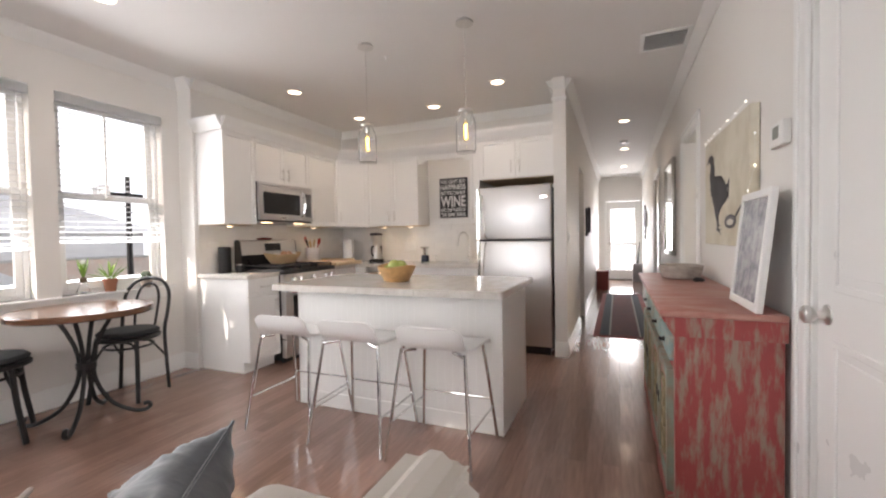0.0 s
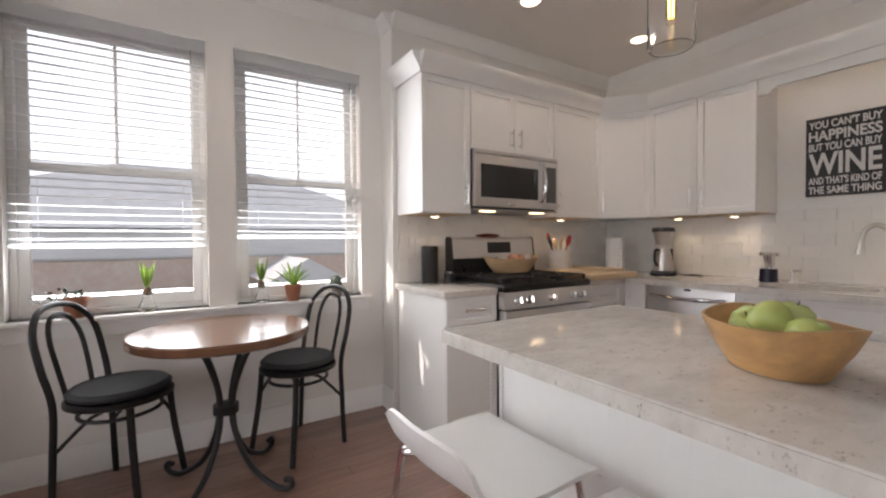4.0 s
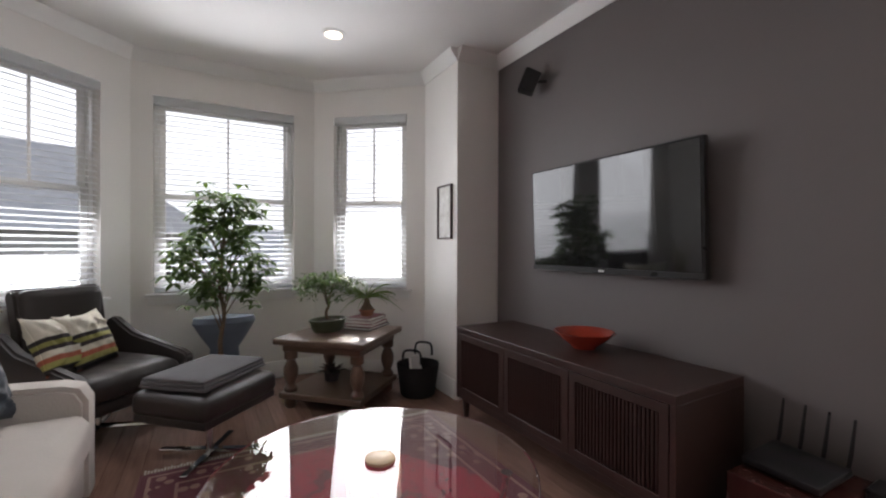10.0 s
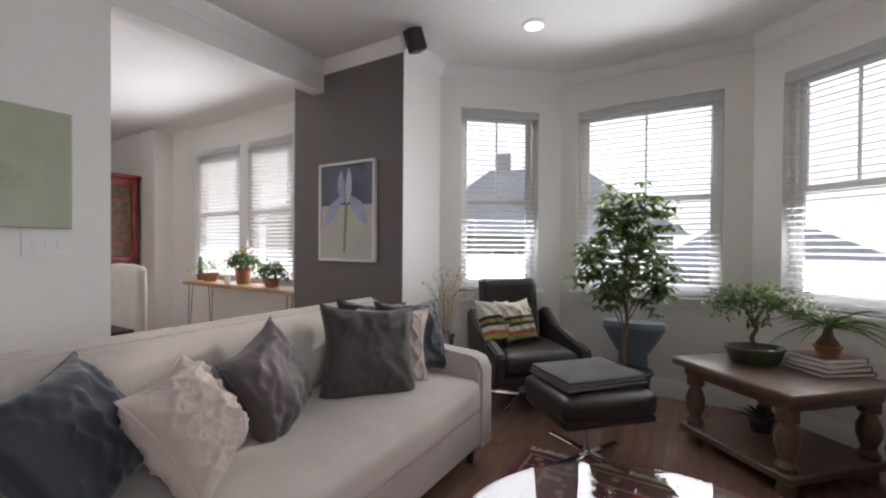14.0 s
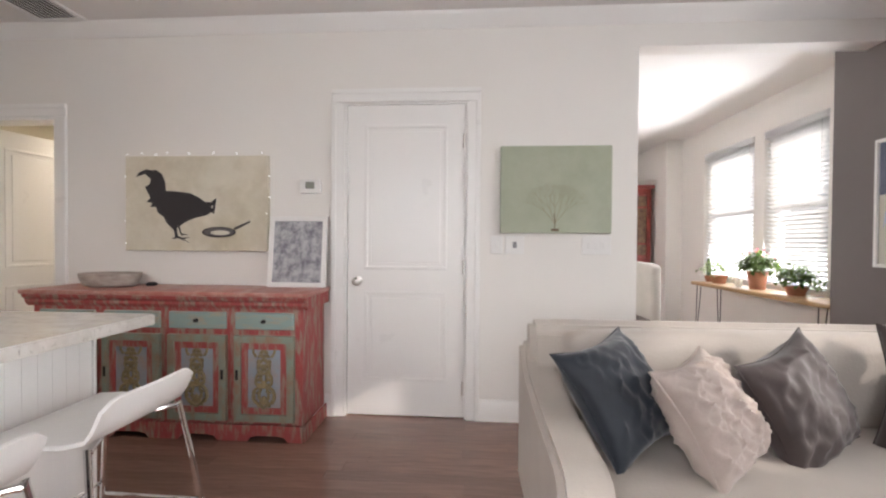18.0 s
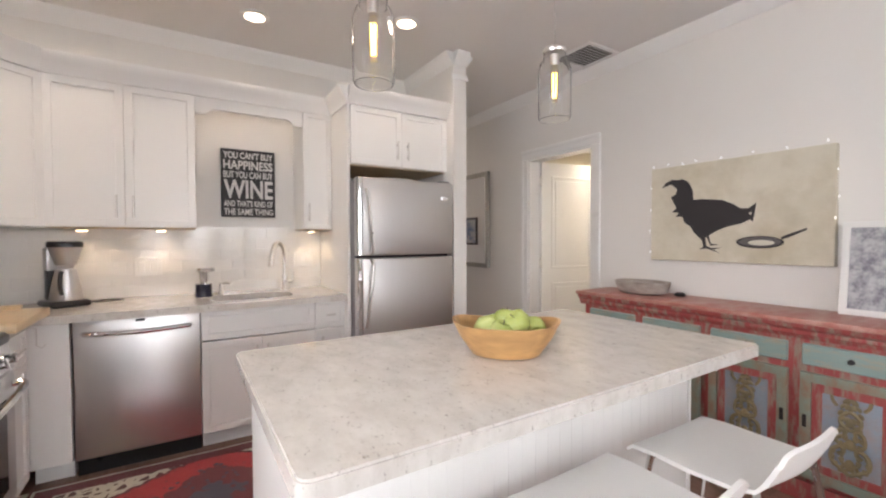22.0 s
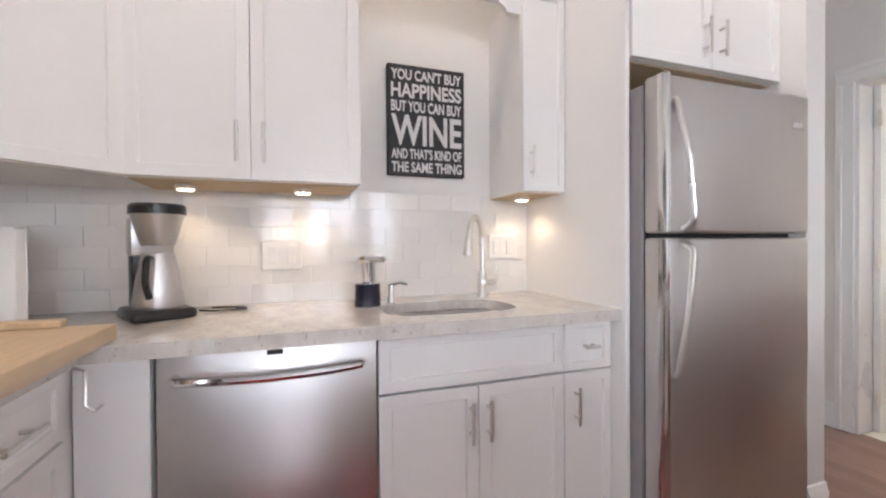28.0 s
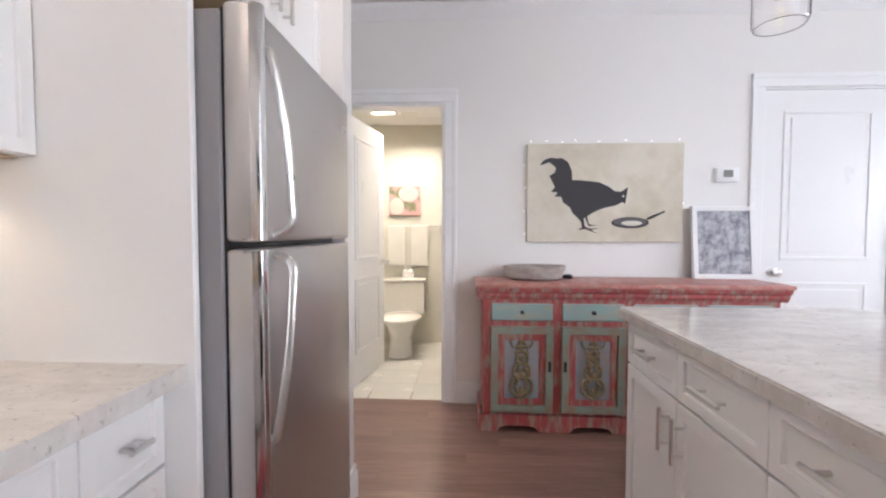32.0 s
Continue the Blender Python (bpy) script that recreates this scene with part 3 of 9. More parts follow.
for p, q in (((WEST, AY0), (WEST, -0.25)), ((WEST, -0.25), (-1.41, -0.25)), ((-1.41, -0.25), (-1.42, -0.80)), ((-1.42, -0.80), (-0.63, -1.465)), ((-0.63, -1.465), (0.72, -1.465)), ((0.72, -1.465), (1.51, -0.75)),
             ((1.51, -0.75), (1.51, -0.25)), ((1.51, -0.25), (2.32, -0.25)), ((EAST + 0.002, -0.25), (EAST + 0.002, 1.205)), ((EAST, 1.205), (EAST, 13.0)), ((COL, 13.0), (COL, 5.46)), ((COL, 5.46), (1.185, 5.46)), ((1.185, 5.46), (1.185, NORTH)), ((1.185, NORTH), (WEST, NORTH)),
             ((WEST, NORTH), (WEST, AY1)), ((WEST, AY1), (ALC, AY1)), ((ALC, AY1), (ALC, AY0)), ((ALC, AY0), (WEST, AY0))):
    crown(p, q)

# ---- outside ----
HAZE = glow("hazy_sky", (0.93, 0.96, 1.0), 1.35)
solid("backdrop_west", box(-70, -60, -12, -69.8, 80, 60), HAZE, "pale glowing sheet standing in for the distant sky", "sky", smooth=None)
solid("backdrop_south", box(-60, -70.2, -12, 80, -70, 30), glow("bright_haze", (0.95, 0.97, 1.0), 1.6), "pale glowing sheet standing in for the distant sky", "sky", smooth=None)
# East sheet is out of view, added to light the west house's near side.
solid("backdrop_east", box(80, -70, -12, 80.2, 80, 60), HAZE, "pale glowing sheet standing in for the distant sky", "sky", smooth=None)
solid("backdrop_north", box(-40, 80, -12, 60, 80.2, 30), HAZE, "pale glowing sheet standing in for the distant sky", "sky", smooth=None)
GROUND = two_tone("ground", (0.16, 0.15, 0.13), (0.10, 0.11, 0.07), 0.15, 0.9, 0.4, 0.6)
solid("ground", box(-400, -400, -6.2, 400, 400, -6.0), GROUND, "grey-brown ground of the neighbourhood", "ground", smooth=None)
# Shingle colour whitened: outdoor haze put into the base colour.
ROOF = mat("shingle_hazed", (0.72, 0.72, 0.73), 0.9, vary=0.1, scale=3, bump=0.5, bscale=8)
SIDING = mat("siding", (0.52, 0.51, 0.49), 0.7, vary=0.04, scale=2)
# Brown brick, lightened to carry the haze outside.
BRICK = two_tone("brown_brick_hazed", (0.60, 0.47, 0.41), (0.62, 0.54, 0.48), 3.0, 0.9)


def house(x, y, rz, L, W, eave, ridge, short, wallm, label, windows=4, chimney=False):
    """A house with a hipped roof; L along its own x."""
    t = thing("house", pose(x, y, -6, 0, 0, rz), label, "house", "neighbouring houses")
    part("wall", box(-L / 2, -W / 2, 0, L / 2, W / 2, eave + 6), wallm, t, smooth=None)
    bm = bmesh.new()
    e, z0, z1 = 0.4, eave + 5.95, ridge + 6
    c = [bm.verts.new((sx * (L / 2 + e), sy * (W / 2 + e), z0)) for sx, sy in ((-1, -1), (1, -1), (1, 1), (-1, 1))]
    r = [bm.verts.new((-short, 0, z1)), bm.verts.new((short, 0, z1))]
    bm.faces.new(c[::-1])
    bm.faces.new((c[0], c[1], r[1], r[0]))
    bm.faces.new((c[1], c[2], r[1]))
    bm.faces.new((c[2], c[3], r[0], r[1]))
    bm.faces.new((c[3], c[0], r[0]))
    roof = part("roof", bm, ROOF, t, smooth=None)
    if chimney:
        part("chimney", box(L * 0.12, -0.3, z1 - 1.4, L * 0.12 + 0.6, 0.3, z1 + 0.7), SIDING, roof, smooth=None)
    for k in range(windows):
        u = (k + 0.5) / windows * L - L / 2
        for s in (-1, 1):
            for z in (eave + 6 - 1.9, eave + 6 - 4.4):
                wn_ = part("window", box(u - 0.45, s * (W / 2) - 0.05, z, u + 0.45, s * (W / 2) + 0.05, z + 1.3), TRIM, t, smooth=None)
                part("pane", box(u - 0.37, s * (W / 2) - 0.06, z + 0.08, u + 0.37, s * (W / 2) + 0.06, z + 1.22), BLACKP, wn_, smooth=None)
    return t


# Siding paler than slate, with the haze mixed into its colour.
SLATE = mat("slate_siding_hazed", (0.72, 0.72, 0.73), 0.8, vary=0.06, scale=1.5, stretch=(1, 1, 6))
house(-17.5, 3.3, 90, 15.0, 8, 1.6, 3.9, 2.3, SLATE, "grey sided house with a hipped shingle roof, whitened for haze", 0)
yw = thing("yard_wall", (-12.9, 4.0, -6), "brown brick yard wall below the window", "wall")
part("wall", box(-0.15, -7.0, 0.0, 0.15, 7.0, 6.70), BRICK, yw, smooth=None)
part("coping", box(-0.2, -7.02, 6.70, 0.2, 7.02, 6.76, 0.02), SIDING, yw)
house(-11.3, 5.54, 0, 2.0, 1.2, 0.2, 0.72, 1.4, SIDING, "small white outbuilding with a gabled grey roof", 0)
house(6.0, -16.0, 20, 9, 8, 1.6, 4.6, 2.0, SIDING, "pale sided house with a grey roof and a chimney", 4, True)
house(-4.0, -34.0, 5, 14, 8, -0.4, 2.4, 3.0, SIDING, "pale sided house with a low grey roof", 5)
house(-20.0, -30.0, -25, 12, 8, -0.5, 2.2, 3.0, BRICK, "brown brick house with a low roof", 5)
house(14.0, -14.0, 60, 9, 8, 2.2, 5.0, 2.0, SIDING, "pale sided house with a grey roof", 4)
pole = thing("street_lamp", (-8.0, 7.1, -6), "grey street lamp post with a short arm", "street lamp")
part("post", tube([(0, 0, 0), (0, 0, 8.6)], [0.09, 0.05], 8), BLACKM, pole)
part("arm", tube([(0, -0.5, 8.2), (0, 0.3, 8.2)], 0.04, 6), BLACKM, pole)
part("lantern", box(-0.12, -0.62, 8.1, 0.12, -0.38, 8.35, 0.03), NICKEL, pole)
deck = thing("balcony", (1.86, 13.15, -0.05), "small balcony with white baluster rail", "balcony")
part("floor_board", box(-1.2, 0.02, -0.1, 1.2, 1.3, -0.02), SIDING, deck, smooth=None)
part("top_rail", box(-1.2, 1.2, 0.92, 1.2, 1.27, 0.98, 0.008), TRIM, deck)
part("bottom_rail", box(-1.2, 1.21, 0.1, 1.2, 1.26, 0.15, 0.008), TRIM, deck)
bal = mesh_of("baluster", box(-0.017, -0.017, 0, 0.017, 0.017, 0.78, 0.003), TRIM)
for k in range(20):
    piece("baluster", bal, deck, pose(-1.14 + k * 0.12, 1.235, 0.145))

CAN_W, PUCK_W = 9.0, 1.6
# ---- kitchen ----
def bar_pull(length, vertical):
    """A bar handle, centre at the origin, standing out to -y."""
    h = length / 2
    a, b = ((0, -0.03, -h), (0, -0.03, h)) if vertical else ((-h, -0.03, 0), (h, -0.03, 0))
    bm = tube([a, b], 0.006, 10)
    for s in (-0.62, 0.62):
        p = (0, -0.03, h * s) if vertical else (h * s, -0.03, 0)
        tube([(p[0], 0.0, p[2]), p], 0.005, 8, bm)
    return bm


def front(parent, name, x0, x1, z0, z1, pull=None, plain=False, stile=0.058):
    """A shaker door or drawer front with its face at y=-0.02; pull: (x, z, vertical)."""
    g = 0.0015
    x0, x1, z0, z1 = x0 + g, x1 - g, z0 + g, z1 - g
    bm = bmesh.new()
    if plain:
        bx(bm, x0, -0.02, z0, x1, 0.0, z1, 0.002)
    else:
        st = min(stile, (z1 - z0) * 0.3, (x1 - x0) * 0.3)
        bx(bm, x0, -0.02, z0, x1, 0.0, z1)
        face = min(bm.faces, key=lambda f: f.normal.y)
        bmesh.ops.inset_region(bm, faces=[face], thickness=st)
        bmesh.ops.inset_region(bm, faces=[face], thickness=0.002)
        bmesh.ops.translate(bm, vec=(0, 0.009, 0), verts=face.verts)
        rim = [e for e in bm.edges if all(abs(v.co.y + 0.02) < 1e-5 for v in e.verts) and e.calc_face_angle(0) > 1.4]
        bmesh.ops.bevel(bm, geom=rim, offset=0.0015, segments=1, affect="EDGES")
    d = part(name, bm, CAB, parent, smooth=25)
    if pull:
        x, z, v = pull
        part("handle", bar_pull(0.13, v) if v != "knob" else bar_pull(0.055, False), NICKEL, d, "brushed nickel bar handle", m=pose(x, -0.02, z))
    return d


UNDERW = mat("cabinet_underside", (0.58, 0.44, 0.28), 0.55, 0, 0.08, 5, stretch=(1, 8, 8))


def cabinet(name, M, W, D, z0, z1, label, fronts=(), toe=0.0, cat="kitchen cabinet", group="", body_top=None):
    """A box unit along its own x with its front at y=0, the body behind; fronts: (kind, x0, x1, z0, z1, pull[, plain])."""
    t = thing(name, M, label, cat, group)
    bm = box(0.001, 0.001, z0 + toe, W - 0.001, D, body_top or z1)
    if toe:
        bx(bm, 0.004, 0.06, 0.0, W - 0.004, D, z0 + toe)
    part("body", bm, CAB, t, smooth=None)
    if z0 > 1.2:
        part("underside", box(0.004, 0.02, z0 - 0.004, W - 0.004, D - 0.004, z0 - 0.0002), UNDERW, t, "bare pale wood underside", smooth=None)
    for f in fronts:
        front(t, *f)
    return t


def west(y, x):
    return pose(x, y, 0, 0, 0, 90)


GU, GB = "white shaker wall cabinets", "white shaker base cabinets"
UB, UT = 1.315, 2.145
DU = 0.298
xU = -1.47
DW = xU - WEST - 0.004
cabinet("wall_cabinet", west(4.03, xU), 0.358, DW, UB, UT, "white shaker wall cabinet beside the microwave", [("door", 0, 0.358, UB, UT, (0.318, UB + 0.12, True))], group=GU)
cabinet("wall_cabinet", west(4.39, xU), 0.75, DW, 1.735, UT, "white shaker wall cabinet with two short doors above the microwave", [("door", 0, 0.375, 1.735, UT, (0.34, 1.83, True)), ("door", 0.375, 0.75, 1.735, UT, (0.41, 1.83, True))], group=GU)
cabinet("wall_cabinet", west(5.142, xU), 0.515, DW, UB, UT, "white shaker wall cabinet next to the corner unit", [("door", 0, 0.515, UB, UT, (0.04, UB + 0.12, True))], group=GU)
corner = thing("corner_cabinet", (xU, 5.66, 0), "white shaker corner wall cabinet with an angled door", "kitchen cabinet", GU)
part("body", prism([(-0.31, 0.002), (-0.002, 0.002), (0.283, 0.262), (0.283, 0.56), (-0.31, 0.56)], UB, UT), CAB, corner, smooth=None)
cdoor = front(corner, "door", 0.0, 0.387, UB, UT, (0.045, UB + 0.12, True))
cdoor.matrix_basis = pose(0.0, 0.0, 0, 0, 0, 42.3)
cabinet("wall_cabinet", pose(-1.182, 5.923, 0), 0.716, DU, UB, UT, "white shaker wall cabinet with two tall doors", [("door", 0, 0.358, UB, UT, (0.318, UB + 0.12, True)), ("door", 0.358, 0.716, UB, UT, (0.398, UB + 0.12, True))], group=GU)
cabinet("wall_cabinet", pose(0.195, 5.923, 0), 0.203, DU, UB, UT, "narrow white shaker wall cabinet beside the refrigerator", [("door", 0, 0.203, UB, UT, (0.035, UB + 0.12, True), False, 0.042)], group=GU)
cabinet("wall_cabinet", pose(0.42, 5.57, 0), 0.763, 0.64, 1.75, UT, "white shaker cabinet with two doors above the refrigerator", [("door", 0, 0.381, 1.75, UT, (0.34, 1.865, True)), ("door", 0.381, 0.763, 1.75, UT, (0.422, 1.865, True))], group=GU)
vb = bmesh.new()
pts = [(0.0, 2.043), (0.06, 2.043), (0.075, 2.063), (0.10, 2.08), (0.56, 2.08), (0.585, 2.063), (0.60, 2.043), (0.659, 2.043), (0.659, UT), (0.0, UT)]
prism(pts, 0.0, 0.02, vb, axis="y")
solid("valance_board", vb, CAB, "white shaped valance board over the sink niche", "valance", kind="", m=pose(-0.465, 5.918, 0))
tagged(bpy.data.objects["valance_board"], kind="structure")
solid("refrigerator_panel", box(0.3995, 5.56, 0, 0.418, NORTH - 0.002, UT, 0.002), CAB, "tall white side panel beside the refrigerator", "panel", kind="structure")
# cabinet crown: one run along all the units
CC = [(0.0, 0.0), (-0.012, 0.0), (-0.016, 0.02), (-0.04, 0.06), (-0.058, 0.085), (-0.062, 0.11), (0.0, 0.11)]


def cab_crown(p, q, miter=0.03):
    (x0, y0), (x1, y1) = p, q
    L = math.hypot(x1 - x0, y1 - y0)
    m = pose(x0, y0, UT + 0.001, 0, 0, math.degrees(math.atan2(y1 - y0, x1 - x0)))
    solid("cabinet_crown", prism(CC, -miter, L + miter, axis="x"), CAB, "white crown moulding along the top of the wall cabinets", "cabinet crown", m=m)


cab_crown((xU + 0.02, 4.03), (xU + 0.02, 5.665), 0.012)
cab_crown((xU + 0.02, 5.665), (-1.182, 5.908), 0.012)
cab_crown((-1.182, 5.908), (0.40, 5.908), 0.012)
cab_crown((0.40, 5.908), (0.40, 5.55), 0.012)
cab_crown((0.40, 5.55), (1.184, 5.55), 0.0)
cab_crown((WEST, 4.028), (xU + 0.02, 4.028), 0.012)
# base units
xB = -1.20
BT = 0.826
GAPZ = 0.645
cabinet("base_cabinet", west(4.03, xB - 0.012), 0.355, 0.57, 0.0, BT, "white shaker base cabinet with one drawer and one door", [("drawer", 0, 0.355, 0.67, BT, (0.178, 0.75, False)), ("door", 0, 0.355, 0.10, 0.665, (0.312, 0.57, True))], toe=0.1, group=GB)
cabinet("base_cabinet", west(5.158, xB), 0.492, 0.58, 0.0, BT, "white shaker base cabinet between range and corner", [("drawer", 0, 0.40, 0.67, BT, (0.2, 0.75, False)), ("door", 0, 0.40, 0.10, 0.665, (0.05, 0.57, True))], toe=0.1, group=GB)
cabinet("base_cabinet", pose(-1.199, 5.652, 0), 0.162, 0.57, 0.0, BT, "plain white filler unit in the kitchen corner", [("filler", 0, 0.162, 0.10, BT, None, True)], toe=0.1, group=GB)
cabinet("base_cabinet", pose(-0.46, 5.652, 0), 0.655, 0.57, 0.0, BT, "white shaker sink cabinet with two doors and a false drawer", [("drawer", 0, 0.655, GAPZ + 0.003, BT, None), ("door", 0, 0.3275, 0.10, GAPZ - 0.002, (0.296, 0.53, True)), ("door", 0.3275, 0.655, 0.10, GAPZ - 0.002, (0.359, 0.53, True))], toe=0.1, group=GB, body_top=0.63)
cabinet("base_cabinet", pose(0.195, 5.652, 0), 0.203, 0.57, 0.0, BT, "narrow white shaker base cabinet beside the refrigerator", [("drawer", 0, 0.203, GAPZ + 0.003, BT, (0.102, 0.735, "knob"), False, 0.04), ("door", 0, 0.203, 0.10, GAPZ - 0.002, (0.045, 0.53, True), False, 0.045)], toe=0.1, group=GB)
# worktops
ZC = 0.866
solid("worktop", box(WEST + 0.001, 4.01, BT, -1.18, 4.386, ZC, 0.006, 2), STONE, "pale grey veined stone worktop beside the range", "worktop", kind="")
wt = bmesh.new()
YF = 5.58
bx(wt, WEST + 0.001, 5.156, BT, -1.165, YF, ZC, 0.0)
bx(wt, WEST + 0.001, YF, BT, -0.485, NORTH - 0.001, ZC, 0.0)
bx(wt, 0.175, YF, BT, 0.3985, NORTH - 0.001, ZC, 0.0)
SX, SY, N_ = -0.155, 5.865, 56
inner, outer = [], []
for k in range(N_):
    a = 2 * math.pi * k / N_
    c, s_ = math.cos(a), math.sin(a)
    ex = 2 / 3.4
    inner.append((SX + 0.25 * math.copysign(abs(c) ** ex, c), SY + 0.165 * math.copysign(abs(s_) ** ex, s_)))
    f = 1 / max(abs(c) / 0.33, abs(s_) / (SY - YF) if s_ < 0 else abs(s_) / (NORTH - 0.001 - SY))
    outer.append((SX + c * f, SY + s_ * f))
for cx, cy in ((0.33, YF - SY), (-0.33, YF - SY), (0.33, NORTH - 0.001 - SY), (-0.33, NORTH - 0.001 - SY)):
    k = min(range(N_), key=lambda i: (outer[i][0] - SX - cx) ** 2 + (outer[i][1] - SY - cy) ** 2)
    outer[k] = (SX + cx, SY + cy)
rows = [[wt.verts.new((x, y, z)) for x, y in loop] for loop, z in ((outer, ZC), (inner, ZC), (inner, BT), (outer, BT))]
for a, b in zip(rows, rows[1:] + rows[:1]):
    for k in range(N_):
        wt.faces.new((a[k], a[(k + 1) % N_], b[(k + 1) % N_], b[k]))
solid("worktop", wt, STONE, "pale grey veined stone worktop round the sink corner", "worktop", kind="", smooth=None)
sink = thing("sink", (SX, SY, BT), "undermount stainless steel sink bowl", "sink")
ex_ = [(x - SX, y - SY) for x, y in inner]
sb_ = bmesh.new()
rings = []
for f, z in ((1.03, -0.001), (0.985, -0.004), (0.97, -0.06), (0.95, -0.14), (0.88, -0.165), (0.3, -0.172), (0.08, -0.175)):
    rings.append([sb_.verts.new((x * f, y * f, z)) for x, y in ex_])
for a, b in zip(rings, rings[1:]):
    for k in range(N_):
        sb_.faces.new((a[k], a[(k + 1) % N_], b[(k + 1) % N_], b[k]))
sb_.faces.new(rings[-1])
part("bowl", sb_, SINKM, sink)
part("drain", lathe([(0, 0), (0.045, 0), (0.04, 0.006), (0, 0.004)], 20), CHROME, sink, m=pose(0, 0, -0.174))
# faucet
fau = thing("faucet", (0.098, 6.10, ZC), "brushed nickel gooseneck faucet with pull-down spray head and side lever", "faucet")
part("base", lathe([(0, 0), (0.03, 0), (0.03, 0.008), (0.022, 0.02), (0.021, 0.1), (0.017, 0.115), (0, 0.116)], 20), NICKEL, fau)
part("spout", tube(curve_pts([(0, 0, 0.11), (0, 0, 0.25), (-0.015, -0.015, 0.32), (-0.05, -0.045, 0.35), (-0.085, -0.075, 0.325), (-0.10, -0.088, 0.27)], 6), 0.0125, 12), NICKEL, fau)
part("spray_head", tube([(-0.10, -0.088, 0.275), (-0.104, -0.092, 0.24), (-0.108, -0.095, 0.185)], [0.014, 0.017, 0.021], 14), NICKEL, fau)
part("lever", tube([(0.02, 0, 0.06), (0.05, -0.01, 0.062), (0.062, -0.012, 0.075), (0.066, -0.012, 0.14)], [0.012, 0.014, 0.008, 0.006], 10), NICKEL, fau)
pump = thing("soap_pump", (-0.325, 6.06, ZC), "small nickel soap pump set in the worktop", "soap pump")
part("stem", lathe([(0, 0), (0.02, 0), (0.018, 0.02), (0.012, 0.03), (0.012, 0.075), (0, 0.076)], 14), NICKEL, pump)
part("nozzle", tube([(0, 0, 0.07), (0.03, -0.03, 0.082), (0.055, -0.055, 0.074)], 0.006, 8), NICKEL, pump)
soap = thing("soap_dispenser", (-0.43, 6.00, ZC), "silver touch-free soap dispenser with a dark soap tank", "soap dispenser")
part("tank", lathe([(0, 0), (0.05, 0), (0.05, 0.01), (0.047, 0.085), (0, 0.086)], 22), mat("soap_tank", (0.02, 0.02, 0.035), 0.1), soap)
part("body", tube([(0.01, 0.01, 0.05), (0.005, 0.005, 0.1), (0.0, 0.0, 0.17)], [0.03, 0.026, 0.03], 16), CHROME, soap)
part("head", lathe([(0, 0), (0.05, 0.0), (0.058, 0.01), (0.05, 0.022), (0, 0.026)], 22), CHROME, soap, m=pose(0.012, -0.025, 0.168))
# dishwasher
dw = thing("dishwasher", pose(-1.03, 5.642, 0) @ Matrix.Diagonal((0.963, 1, 0.978, 1)), "stainless steel dishwasher with a bowed bar handle", "dishwasher")
part("body", box(0.004, 0.02, 0.09, 0.588, 0.56, 0.855), BLACKP, dw, smooth=None)
part("door", box(0.004, -0.012, 0.105, 0.588, 0.02, 0.845, 0.006, 2), STEEL, dw)
part("handle", tube(curve_pts([(0.05, -0.014, 0.775), (0.075, -0.05, 0.775), (0.30, -0.058, 0.768), (0.515, -0.05, 0.775), (0.54, -0.014, 0.775)], 6), 0.013, 10), CHROME, dw)
part("display", box(0.275, -0.0145, 0.818, 0.318, -0.011, 0.832), BLACKP, dw, smooth=None)
part("kickplate", box(0.004, 0.05, 0.0, 0.588, 0.07, 0.1), BLACKP, dw, smooth=None)
# refrigerator
fr = thing("refrigerator", pose(0.421, 5.435, 0) @ Matrix.Diagonal((1.0, 1.0, 0.976, 1)), "stainless steel top-freezer refrigerator with bowed handles", "refrigerator")
FRG = mat("grey_metal_paint", (0.26, 0.25, 0.26), 0.4, vary=0.02)
part("body", box(0.003, 0.075, 0.03, 0.737, 0.71, 1.675, 0.004), FRG, fr)
part("freezer_door", box(0.0, 0.0, 1.158, 0.74, 0.068, 1.69, 0.012, 3), STEEL, fr)
part("door", box(0.0, 0.0, 0.085, 0.74, 0.068, 1.142, 0.012, 3), STEEL, fr)
part("gasket", box(0.01, 0.066, 0.09, 0.73, 0.076, 1.68), BLACKP, fr, smooth=None)
part("grille", box(0.02, 0.05, 0.0, 0.72, 0.09, 0.078), BLACKP, fr, smooth=None)
for z0, z1 in ((1.158, 1.69), (0.085, 1.142)):
    part("edge_trim", prism([(0.001, 0.03), (0.001, -0.004), (0.006, -0.012), (0.018, -0.016), (0.030, -0.014), (0.038, -0.004), (0.038, 0.001)], z0 + 0.004, z1 - 0.004), CHROME, fr, "polished rounded door edge")
part("handle", tube(curve_pts([(0.058, 0.0, 1.60), (0.060, -0.016, 1.585), (0.076, -0.040, 1.42), (0.090, -0.044, 1.28), (0.095, -0.042, 1.20), (0.096, 0.0, 1.172)], 6), 0.0105, 10), NICKEL, fr)
part("handle", tube(curve_pts([(0.096, 0.0, 1.128), (0.095, -0.042, 1.10), (0.090, -0.044, 1.02), (0.076, -0.038, 0.87), (0.060, -0.016, 0.695), (0.058, 0.0, 0.68)], 6), 0.0105, 10), NICKEL, fr)
part("badge", box(0.64, -0.003, 1.56, 0.70, 0.001, 1.585, 0.002), CHROME, fr)
part("hinge_cover", box(0.66, 0.03, 1.69, 0.73, 0.12, 1.705, 0.004), FRG, fr)
tray = thing("tray", (0.76, 5.74, 1.636), "shallow white tray lying on top of the refrigerator", "tray")
part("dish", lathe([(0, 0), (0.2, 0), (0.26, 0.025), (0.255, 0.028), (0.2, 0.006), (0, 0.006)], 28), PLASTICW, tray)
